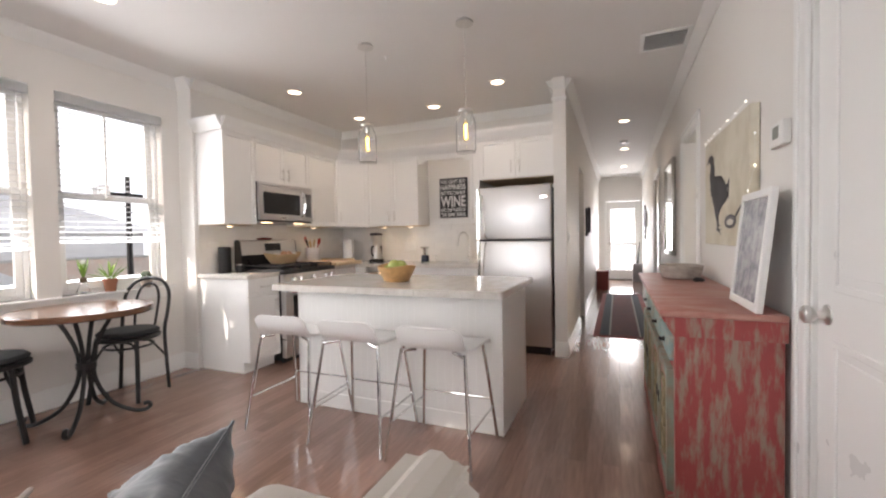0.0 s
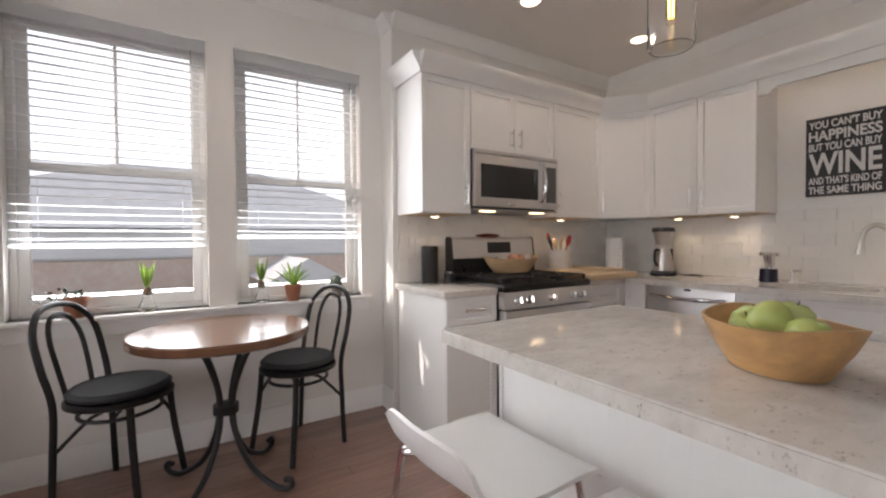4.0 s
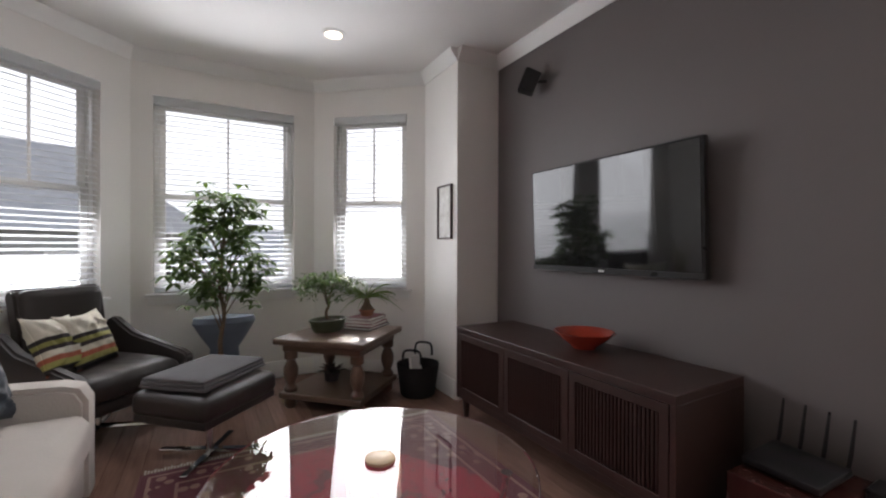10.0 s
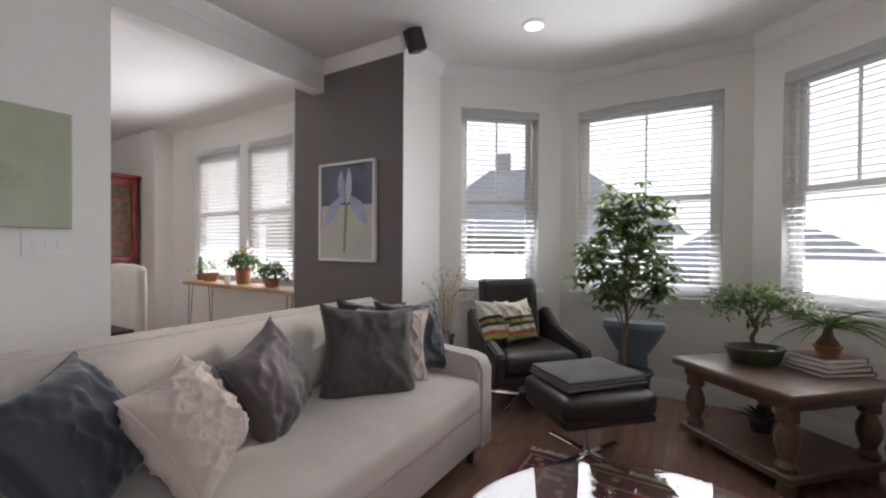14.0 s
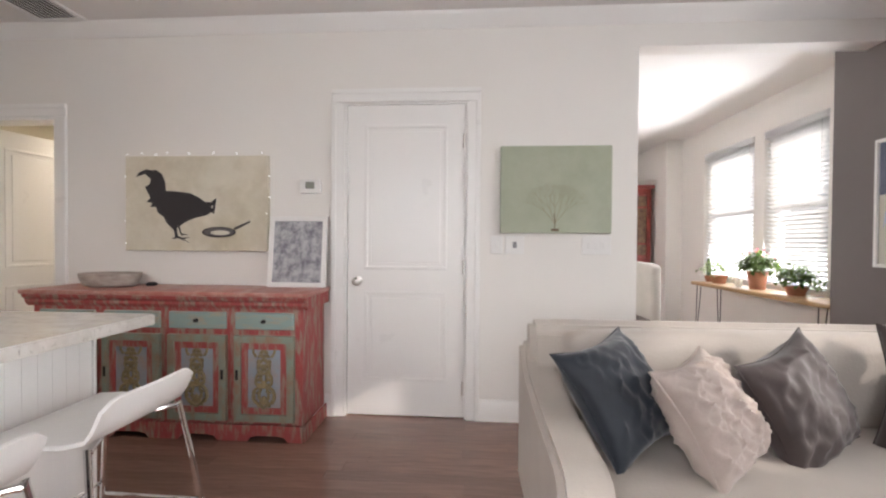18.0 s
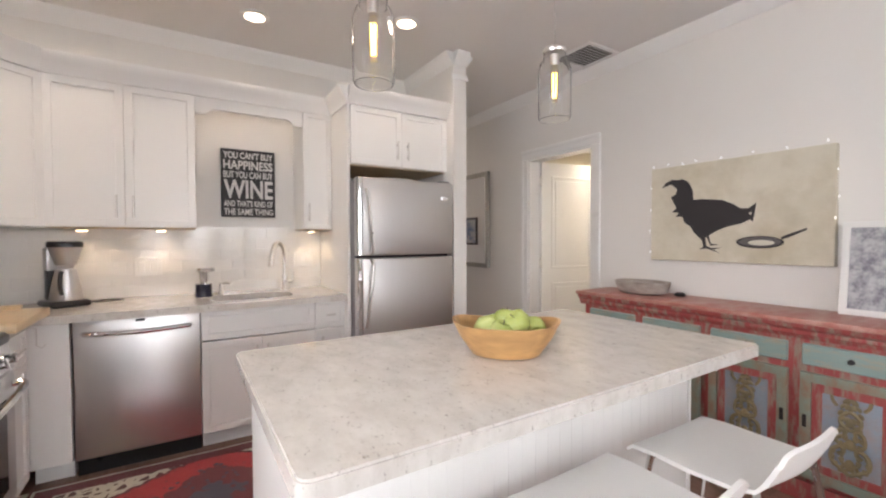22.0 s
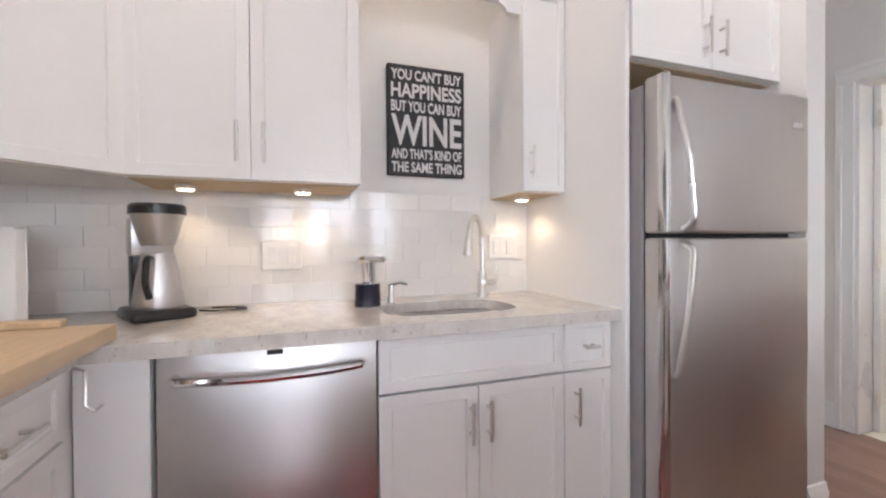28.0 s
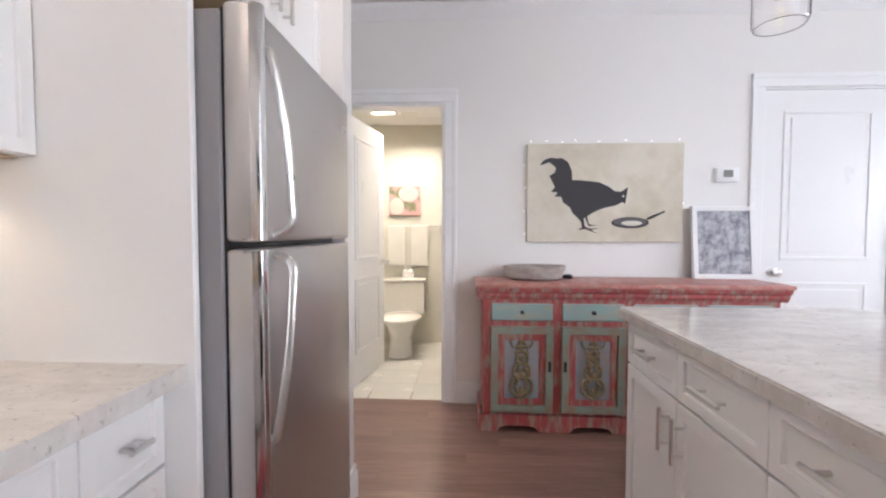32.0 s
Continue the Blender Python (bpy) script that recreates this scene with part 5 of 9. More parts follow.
part("board", box(-0.345, -0.25, 0.001, 0.30, 0.25, 0.042, 0.006, 2), BIRCH, cb)
part("lip", box(-0.28, 0.215, 0.0425, 0.20, 0.25, 0.062, 0.004), BIRCH, cb)
hook = thing("cabinet_hook", (-1.155, 5.56, 0.767), "steel over-edge hook by the cutting board", "hook")
part("strap", tube([(-0.01, 0, 0.057), (0.012, 0, 0.05), (0.012, 0, -0.03), (0.03, 0.0, -0.045), (0.045, 0, -0.03)], 0.004, 6), NICKEL, hook)


def boat_bowl(t, L, W, Hh, material, low=0.35, peak=1.25, mtl=None):
    """A carved wooden bowl, longer than wide, with raised ends."""
    bm = bmesh.new()
    n, rings = 32, []
    for f, z, inn in ((0.5, 0.0, 0), (0.62, 0.02, 0), (0.85, 0.55, 0), (1.0, 1.0, 0), (0.95, 1.0, 1), (0.8, 0.55, 1), (0.55, 0.12, 1), (0.2, 0.08, 1)):
        ring = []
        for k in range(n):
            a = 2 * math.pi * k / n
            lift = 1 + (peak - 1) * abs(math.cos(a)) ** 3 * z + 0.03 * math.sin(3 * a) * z
            ring.append(bm.verts.new((L / 2 * f * math.cos(a), W / 2 * f * math.sin(a), Hh * z * lift)))
        rings.append(ring)
    for a, b in zip(rings, rings[1:]):
        for k in range(n):
            bm.faces.new((a[k], a[(k + 1) % n], b[(k + 1) % n], b[k]))
    bm.faces.new(rings[0][::-1])
    bm.faces.new(rings[-1])
    part("bowl", bm, material, t, smooth=50)


OLIVE = mat("carved_wood", (0.50, 0.29, 0.12), 0.4, 0, 0.2, 5, 0.1, 30, stretch=(2, 8, 8))
PALEW = mat("pale_carved_wood", (0.60, 0.42, 0.24), 0.5, 0, 0.12, 5, 0.1, 30, stretch=(2, 8, 8))
eb = thing("egg_bowl", (-1.50, 4.86, 0.917), "long pale wooden bowl standing on the range grates", "bowl")
eb.matrix_basis = pose(-1.52, 4.79, 0.917, 0, 0, 82)
boat_bowl(eb, 0.44, 0.24, 0.095, PALEW)
EGGB, EGGW = mat("brown_eggshell", (0.60, 0.33, 0.21), 0.5, vary=0.06), mat("white_eggshell", (0.82, 0.78, 0.72), 0.5, vary=0.03)
egg = bmesh.new()
bmesh.ops.create_uvsphere(egg, u_segments=16, v_segments=10, radius=0.032)
for v_ in egg.verts:
    v_.co.z *= 1.25 if v_.co.z > 0 else 1.08
for k, (dx, dy, dz, w_) in enumerate(((-0.11, -0.02, 0.075, 1), (-0.06, 0.03, 0.085, 1), (-0.04, -0.04, 0.07, 0), (0.01, 0.0, 0.10, 0), (0.02, 0.05, 0.08, 1), (0.06, -0.03, 0.085, 0), (0.09, 0.025, 0.09, 0), (0.13, 0.0, 0.085, 1), (0.03, -0.05, 0.075, 0))):
    e = thing("egg", eb.matrix_basis @ pose(dx, dy, dz, 70 + 20 * k, 30 * k, 40 * k), "white hen's egg in the wooden bowl" if w_ else "brown hen's egg in the wooden bowl", "egg", "eggs in the bowl")
    part("shell", egg.copy(), EGGW if w_ else EGGB, e)
egg.free()
ab = thing("fruit_bowl", pose(0.345, 3.88, ZC + 0.001, 0, 0, -42), "carved honey-coloured wooden fruit bowl on the island", "bowl")
boat_bowl(ab, 0.35, 0.255, 0.10, OLIVE, peak=1.15)
APPLE = two_tone("green_apple", (0.40, 0.47, 0.13), (0.50, 0.56, 0.22), 6.0, 0.25, bump=0.0)
for dx, dy, dz in ((-0.07, -0.02, 0.085), (0.0, 0.035, 0.105), (0.045, -0.035, 0.11), (0.10, 0.01, 0.085), (-0.01, -0.05, 0.08), (-0.05, 0.05, 0.08)):
    a_ = thing("apple", ab.matrix_basis @ pose(dx * 0.88, dy * 0.88, dz, 20 * dx * 50, 15, 90 * dy * 20), "green apple in the wooden bowl", "apple", "green apples in the bowl")
    part("flesh", lathe([(0, -0.030), (0.014, -0.036), (0.030, -0.026), (0.040, 0.0), (0.036, 0.022), (0.020, 0.034), (0.008, 0.030), (0, 0.024)], 22), APPLE, a_, smooth=60)
    part("stalk", tube([(0, 0, 0.024), (0.003, 0, 0.042)], 0.0015, 5), WOODD, a_)
cn = thing("canister", (-1.69, 4.22, ZC), "tall matt black canister on the worktop", "canister")
part("body", lathe([(0, 0), (0.055, 0), (0.057, 0.006), (0.057, 0.235), (0.05, 0.242), (0, 0.242)], 28), BLACKP, cn)
jr = thing("candle_jar", (-1.62, 4.33, ZC), "short dark candle jar with a silver lid", "candle jar")
part("jar", lathe([(0, 0), (0.037, 0), (0.038, 0.06), (0, 0.061)], 24), BLACKP, jr)
part("lid", lathe([(0, 0.061), (0.036, 0.061), (0.036, 0.074), (0, 0.075)], 24), CHROME, jr)
lid = thing("spoon_rest", (-1.723, 4.74, 1.1665), "dark red glazed lid on top of the range", "lid")
part("dish", lathe([(0, 0), (0.06, 0), (0.09, 0.014), (0.08, 0.02), (0.03, 0.03), (0, 0.032)], 26), mat("dark_red_glaze", (0.16, 0.03, 0.025), 0.25), lid, m=Matrix.Diagonal((0.22, 1.3, 0.9, 1)))
for M_o, lab in ((pose(-0.74, NORTH - 0.0105, 1.06), "d"), (pose(0.258, NORTH - 0.0105, 1.085), "d"), (west(5.72, WEST + 0.0075) @ pose(0, 0, 1.09), "s"), (west(4.20, WEST + 0.0075) @ pose(0, 0, 1.10), "s")):
    o = thing("outlet", M_o, "white wall outlet plate on the tiled backsplash", "outlet", "wall outlets")
    w_ = 0.075 if lab == "d" else 0.04
    part("plate", box(-w_, -0.006, -0.058, w_, 0.0, 0.058, 0.002), PLASTICW, o)
    for x in ((-0.035, 0.035) if lab == "d" else (0.0,)):
        part("socket", box(x - 0.017, -0.008, -0.034, x + 0.017, -0.005, 0.034, 0.002), PLASTICW, o)

# ---- dining corner ----
TABLEW = mat("table_wood", (0.17, 0.085, 0.05), 0.22, 0, 0.2, 3, 0.03, 40, stretch=(14, 1.5, 1.5), coat=0.3)
dt = thing("dining_table", pose(-1.49, 2.98, 0) @ Matrix.Diagonal((1, 1, 0.985, 1)), "round honey-brown wooden cafe table on curved black iron legs", "table")
part("tabletop", lathe([(0, 0.705), (0.365, 0.705), (0.378, 0.712), (0.38, 0.742), (0.374, 0.75), (0, 0.75)], 64), TABLEW, dt)
part("plate", lathe([(0, 0.695), (0.15, 0.695), (0.15, 0.704), (0, 0.704)], 24), BLACKM, dt)
for k in range(4):
    a = math.pi / 4 + k * math.pi / 2
    P = [(0.15, 0.69), (0.10, 0.60), (0.052, 0.48), (0.036, 0.37), (0.055, 0.24), (0.13, 0.10), (0.24, 0.025), (0.31, 0.014), (0.345, 0.035), (0.335, 0.06), (0.31, 0.055)]
    part("leg", tube(curve_pts([(r * math.cos(a), r * math.sin(a), z) for r, z in P], 5), 0.0135, 8), BLACKM, dt, "curved black iron leg with a scrolled foot")
part("collar", lathe([(0.03, 0.34), (0.055, 0.345), (0.055, 0.385), (0.03, 0.39)], 20), BLACKM, dt)


def bentwood(M):
    t = thing("dining_chair", M, "black bentwood cafe chair with a round black cushion", "chair", "chairs at the cafe table")
    part("seat", lathe([(0, 0.435), (0.19, 0.435), (0.205, 0.442), (0.205, 0.458), (0.195, 0.465), (0, 0.462)], 36), BLACKM, t)
    part("cushion", lathe([(0, 0.466), (0.17, 0.466), (0.195, 0.478), (0.198, 0.49), (0.18, 0.506), (0.1, 0.514), (0, 0.515)], 36), mat("black_cloth", (0.02, 0.021, 0.022), 0.85, vary=0.1, bump=0.3, bscale=220) if "black_cloth" not in bpy.data.materials else bpy.data.materials["black_cloth"], t, "round black seat cushion")
    outer = [(-0.19, -0.16, 0.0), (-0.175, -0.16, 0.25), (-0.165, -0.165, 0.46), (-0.175, -0.20, 0.62), (-0.165, -0.235, 0.76), (-0.10, -0.265, 0.845), (0, -0.275, 0.868)]
    mir = [(-x, y, z) for x, y, z in outer[-2::-1]]
    part("back_hoop", tube(curve_pts(outer + mir, 6), 0.0135, 10), BLACKM, t)
    inner = [(-0.075, -0.175, 0.462), (-0.085, -0.205, 0.60), (-0.085, -0.235, 0.72), (-0.055, -0.258, 0.80), (0, -0.265, 0.825)]
    mir = [(-x, y, z) for x, y, z in inner[-2::-1]]
    part("inner_hoop", tube(curve_pts(inner + mir, 6), 0.010, 8), BLACKM, t)
    for s in (-1, 1):
        part("leg", tube(curve_pts([(s * 0.145, 0.13, 0.44), (s * 0.155, 0.145, 0.25), (s * 0.175, 0.18, 0.0)], 4), [0.015] * 9, 8), BLACKM, t)
        part("brace", tube(curve_pts([(s * 0.15, 0.14, 0.30), (s * 0.10, 0.10, 0.40), (0.0, 0.09, 0.425)], 5), 0.008, 8), BLACKM, t)
        part("brace", tube(curve_pts([(s * 0.17, -0.16, 0.26), (s * 0.15, -0.04, 0.39), (s * 0.15, 0.02, 0.425)], 5), 0.008, 8), BLACKM, t)
    ring = [(0.155 * math.cos(k * math.pi / 12), 0.155 * math.sin(k * math.pi / 12), 0.385) for k in range(24)]
    part("hoop", tube(ring, 0.009, 8, closed=True), BLACKM, t)
    return t


ch = bentwood(pose(-1.68, 2.57, 0, 0, 0, -28))
copy_thing(ch, pose(-1.69, 3.36, 0, 0, 0, 205))

# plants: helpers
LEAF = mat("leaf", (0.07, 0.11, 0.03), 0.38, 0, 0.25, 8, objvary=0.1)
LEAFL = mat("leaf_light", (0.12, 0.19, 0.035), 0.4, 0, 0.25, 8)
LEAFG = mat("leaf_grey", (0.09, 0.12, 0.075), 0.5, 0, 0.2, 8)
for leaf_m, tint in ((LEAF, (0.12, 0.20, 0.03)), (LEAFL, (0.20, 0.30, 0.05))):
    nodes, L_, b_ = nodes_of(leaf_m)
    thin = nodes.new("ShaderNodeBsdfTranslucent")
    thin.inputs["Color"].default_value = (*tint, 1)
    blend = nodes.new("ShaderNodeMixShader")
    blend.inputs[0].default_value = 0.35
    L_(b_.outputs[0], blend.inputs[1])
    L_(thin.outputs[0], blend.inputs[2])
    L_(blend.outputs[0], [q for q in nodes if q.type == "OUTPUT_MATERIAL"][0].inputs[0])
BARK = mat("bark", (0.16, 0.11, 0.07), 0.85, 0, 0.3, 20, 0.5, 40)
SOIL = mat("soil", (0.035, 0.025, 0.018), 0.95, 0, 0.3, 30, 0.6, 60)
TERRA = mat("terracotta", (0.36, 0.15, 0.085), 0.75, 0, 0.12, 7, 0.15, 60)
rnd = random.Random(5)


def leaf(bm, p, d, up, L, W, fold=0.15, droop=0.2):
    """One leaf blade from p along d: six faces, folded and drooping."""
    d, s = d.normalized(), d.cross(up)
    s = s.normalized() if s.length > 1e-4 else Vector((1, 0, 0))
    n = s.cross(d).normalized()
    mid, side = [], []
    for k, w in ((0, 0.06), (0.35, 0.9), (0.7, 0.75), (1.0, 0.02)):
        c = p + d * (L * k) - Vector((0, 0, droop * L * k * k))
        mid.append(bm.verts.new(c))
        side.append((bm.verts.new(c + s * (W / 2 * w) + n * (fold * W * w)), bm.verts.new(c - s * (W / 2 * w) + n * (fold * W * w))))
    for k in range(3):
        bm.faces.new((mid[k], mid[k + 1], side[k + 1][0], side[k][0]))
        bm.faces.new((mid[k + 1], mid[k], side[k][1], side[k + 1][1]))


def pot(t, r, h, material, rim=0.02, foot=0.72):
    p_ = part("pot", lathe([(0, 0), (r * foot, 0), (r * 0.97, h - rim), (r * 1.05, h - rim), (r * 1.05, h), (r * 0.93, h), (r * 0.88, h - 0.03), (0, h - 0.032)], 28), material, t)
    part("soil", lathe([(0, h - 0.03), (r * 0.86, h - 0.03), (r * 0.6, h - 0.02), (0, h - 0.018)], 20), SOIL, t)
    return p_


SX_ = ALC + 0.01
# on the sill
p1_ = thing("succulent", (SX_, 2.37, SILL + 0.0005), "trailing grey-green succulent in a terracotta pot", "potted plant")
pot(p1_, 0.05, 0.10, TERRA)
bm = bmesh.new()
for k in range(46):
    a, r_ = rnd.uniform(0, 6.28), rnd.uniform(0.0, 0.10)
    leaf(bm, Vector((0.3 * r_ * math.cos(a), r_ * math.sin(a) - 0.04, 0.10 + rnd.uniform(0, 0.05) - 0.3 * r_)), Vector((rnd.uniform(-1, 1), rnd.uniform(-1, 0.6), rnd.uniform(-0.3, 0.8))), Vector((0, 0, 1)), 0.035, 0.02)
part("leaves", bm, LEAFG, p1_)
for y, fl in ((2.66, 0), (3.215, 1)):
    v_ = thing("bulb_vase", (SX_, y, SILL + 0.0005), "hyacinth bulb growing in a clear glass vase", "vase", "bulb vases on the sill")
    gv = part("vase", lathe([(0, 0), (0.04, 0.002), (0.043, 0.02), (0.02, 0.075), (0.016, 0.085), (0.03, 0.105), (0.028, 0.105), (0.014, 0.085), (0.018, 0.075), (0.04, 0.022), (0, 0.006)], 24), JARG, v_, "clear waisted glass vase")
    gv.visible_shadow = False
    part("bulb", lathe([(0, 0.085), (0.02, 0.095), (0.022, 0.11), (0.008, 0.13), (0, 0.132)], 16), BARK, v_)
    bm = bmesh.new()
    for k in range(7):
        a = k * 0.9
        leaf(bm, Vector((0.006 * math.cos(a), 0.006 * math.sin(a), 0.125)), Vector((0.18 * math.cos(a), 0.22 * math.sin(a), 1)), Vector((math.cos(a), math.sin(a), 0.2)), 0.12 + 0.02 * (k % 3), 0.022, 0.2, 0.0)
    part("leaves", bm, LEAFL, v_)
    if fl:
        bm = bmesh.new()
        for k in range(22):
            a = k * 2.4
            leaf(bm, Vector((0, 0, 0.20 + 0.003 * k)), Vector((math.cos(a), math.sin(a), 0.3)), Vector((0, 0, 1)), 0.022, 0.014)
        part("blossom", bm, mat("white_petal", (0.75, 0.76, 0.72), 0.6), v_)
al = thing("aloe", (SX_, 3.395, SILL + 0.0005), "spiky green aloe in a terracotta pot", "potted plant")
pot(al, 0.048, 0.10, TERRA)
bm = bmesh.new()
for k in range(13):
    a, e = k * 2.4, 0.35 + 0.9 * ((k * 7) % 13) / 13
    leaf(bm, Vector((0, 0, 0.085)), Vector((math.cos(a) * (1.2 - e * 0.7), math.sin(a) * (1.2 - e * 0.7), e)), Vector((0, 0, 1)), 0.15 + 0.03 * (k % 3), 0.022, 0.35, 0.08)
part("leaves", bm, LEAFL, al)
cc = thing("cactus", (SX_, 3.665, SILL + 0.0005), "round grey cactus in a small grey pot", "potted plant")
pot(cc, 0.045, 0.075, mat("grey_pot", (0.33, 0.28, 0.24), 0.8, vary=0.1))
cbm = bmesh.new()
bmesh.ops.create_uvsphere(cbm, u_segments=24, v_segments=12, radius=0.036)
for v_ in cbm.verts:
    a = math.atan2(v_.co.y, v_.co.x)
    f = 1 + 0.08 * math.cos(12 * a)
    v_.co.x *= f
    v_.co.y *= f
    v_.co.z = v_.co.z * 1.25 + 0.10
part("stem", cbm, LEAFG, cc)

# ---- sideboard ----
REDP = two_tone("worn_red_paint", (0.37, 0.075, 0.07), (0.33, 0.25, 0.20), 9.0, 0.6, 0.47, 0.62, (3.2, 3.2, 0.7), 0.6)
REDT = two_tone("faded_red_top", (0.42, 0.15, 0.12), (0.50, 0.30, 0.25), 6.0, 0.42, 0.4, 0.65, (3, 1, 3), 0.3)
TEAL = two_tone("worn_teal_paint", (0.26, 0.36, 0.34), (0.40, 0.34, 0.25), 7.0, 0.65, 0.48, 0.68, (1, 3, 3), 0.5)
TEALD = two_tone("worn_green_frame", (0.25, 0.31, 0.25), (0.30, 0.19, 0.13), 8.0, 0.65, 0.42, 0.66, (2, 2, 1), 0.5)
BLUEP = two_tone("worn_blue_panel", (0.30, 0.35, 0.42), (0.36, 0.30, 0.28), 8.0, 0.7, 0.45, 0.65, bump=0.4)
GOLD = two_tone("carved_gilding", (0.30, 0.23, 0.12), (0.20, 0.17, 0.10), 10.0, 0.5, 0.4, 0.6, bump=0.4)
sbd = thing("sideboard", pose(1.935, 4.88, 0, 0, 0, -90) @ Matrix.Diagonal((0.985, 1, 0.985, 1)), "carved sideboard in worn red, teal and gilt paint", "sideboard")
SW, SD = 1.70, 0.36
part("body", box(0.01, 0.012, 0.085, SW - 0.01, SD, 0.78), REDP, sbd, smooth=None)
part("cornice", prism([(0.005, 0.775), (-0.005, 0.79), (-0.012, 0.80), (-0.012, 0.815), (-0.03, 0.83), (-0.035, 0.85), (SD, 0.85), (SD, 0.775)], -0.025, SW + 0.025, axis="x"), REDP, sbd, smooth=None)
part("top", box(-0.035, -0.045, 0.851, SW + 0.035, SD, 0.876, 0.006, 2), REDT, sbd)
plp = bmesh.new()
pl = [(0.0, 0.0), (0.10, 0.0), (0.125, 0.03), (0.16, 0.045)]
outl = [(0.0, 0.0)]
n_b = 4
for k in range(n_b):
    o = k * SW / n_b
    w_ = SW / n_b
    outl += [(o + 0.09, 0.0), (o + 0.11, 0.025), (o + 0.15, 0.035), (o + w_ - 0.15, 0.035), (o + w_ - 0.11, 0.025), (o + w_ - 0.09, 0.0)]
outl += [(SW, 0.0), (SW, 0.095), (0.0, 0.095)]
prism(outl, -0.012, 0.012, plp, axis="y")
part("plinth", plp, REDP, sbd, smooth=None)
part("side_plinth", box(-0.012, 0.0, 0.0, 0.0, SD, 0.095, 0.003), REDP, sbd)
part("side_plinth", box(SW, 0.0, 0.0, SW + 0.012, SD, 0.095, 0.003), REDP, sbd)
carve = bmesh.new()
for s in (-1, 1):
    tube(curve_pts([(0, -0.006, 0.0), (s * 0.03, -0.008, 0.02), (s * 0.062, -0.006, 0.05), (s * 0.058, -0.008, 0.10), (s * 0.03, -0.006, 0.12), (s * 0.022, -0.008, 0.10), (s * 0.04, -0.006, 0.085)], 4), 0.009, 6, carve)
    tube(curve_pts([(0, -0.006, 0.12), (s * 0.045, -0.008, 0.14), (s * 0.042, -0.006, 0.19), (s * 0.018, -0.008, 0.20), (s * 0.022, -0.006, 0.16)], 4), 0.008, 6, carve)
    tube(curve_pts([(0, -0.006, 0.20), (s * 0.032, -0.008, 0.225), (s * 0.03, -0.006, 0.26), (0, -0.008, 0.285)], 4), 0.008, 6, carve)
    tube(curve_pts([(s * 0.045, -0.004, 0.30), (s * 0.06, -0.006, 0.32), (s * 0.065, -0.004, 0.345)], 3), 0.007, 6, carve)
    tube([(0, -0.008, 0.02), (s * 0.035, -0.008, 0.07)], 0.007, 6, carve)
for z, r_ in ((0.045, 0.018), (0.14, 0.016), (0.235, 0.014), (0.30, 0.010)):
    q = bmesh.ops.create_uvsphere(carve, u_segments=10, v_segments=6, radius=r_)
    for v_ in q["verts"]:
        v_.co = Vector((v_.co.x, v_.co.y * 0.5 - 0.006, v_.co.z * 1.5 + z))
for z, half in ((0.015, 0.030), (0.035, 0.050), (0.06, 0.060), (0.085, 0.058), (0.11, 0.046), (0.135, 0.034), (0.165, 0.034), (0.19, 0.036), (0.215, 0.030), (0.245, 0.026), (0.275, 0.034), (0.305, 0.026), (0.33, 0.016)):
    for u in (-1, -0.45, 0.45, 1):
        q = bmesh.ops.create_uvsphere(carve, u_segments=8, v_segments=5, radius=0.011)
        turn = pose(u * half, -0.005, z, 0, -35 * u)
        for v_ in q["verts"]:
            v_.co = turn @ Vector((v_.co.x * 0.75, v_.co.y * 0.75, v_.co.z * 1.35))
carve_me = mesh_of("carving", carve, GOLD, 60)
bay = (SW - 0.06) / 4
for k in range(4):
    x0, x1 = 0.03 + k * bay, 0.03 + (k + 1) * bay
    dr = part("drawer", box(x0 + 0.028, -0.004, 0.655, x1 - 0.028, 0.02, 0.755, 0.005), TEAL, sbd, "worn pale teal drawer front")
    part("knob", lathe([(0, 0), (0.011, 0), (0.012, 0.004), (0.006, 0.01), (0.010, 0.02), (0, 0.024)], 14), BLACKM, dr, m=pose((x0 + x1) / 2, -0.005, 0.706, 90))
    d0, d1, z0, z1 = x0 + 0.025, x1 - 0.025, 0.115, 0.62
    bm = ring_frame(d0, z0, d1, z1, 0.042, -0.014, 0.012)
    dr = part("door", bm, TEALD, sbd, "carved door with green frame and gilt relief")
    e0, e1, f0, f1 = d0 + 0.042, d1 - 0.042, z0 + 0.042, z1 - 0.042
    part("inner_frame", ring_frame(e0 + 0.001, f0 + 0.001, e1 - 0.001, f1 - 0.001, 0.038, -0.006, 0.012), REDP, dr)
    part("panel", box(e0 + 0.038, 0.0, f0 + 0.028, e1 - 0.038, 0.013, f1 - 0.028), BLUEP, dr, smooth=None)
    piece("carving", carve_me, dr, pose((d0 + d1) / 2, 0.0, f0 + 0.04))
    hs_ = 1 if k % 2 == 0 else -1
    hx = d1 - 0.02 if hs_ > 0 else d0 + 0.02
    part("latch", box(hx - 0.008, -0.019, 0.36, hx + 0.008, -0.013, 0.42, 0.002), BLACKM, dr)
ob_ = thing("oval_bowl", pose(2.13, 4.55, 0.8635, 0, 0, 90), "pale weathered ribbed oval bowl on the sideboard", "bowl")
rib = two_tone("weathered_wood", (0.46, 0.41, 0.36), (0.30, 0.26, 0.23), 9.0, 0.8, 0.4, 0.62, (1, 1, 3), 0.6)
bm = lathe([(0, 0), (0.13, 0), (0.155, 0.012), (0.175, 0.055), (0.18, 0.085), (0.168, 0.085), (0.155, 0.04), (0.12, 0.018), (0, 0.016)], 44)
for v_ in bm.verts:
    v_.co.x *= 1.05
    v_.co.y *= 0.72
part("bowl", bm, rib, ob_)
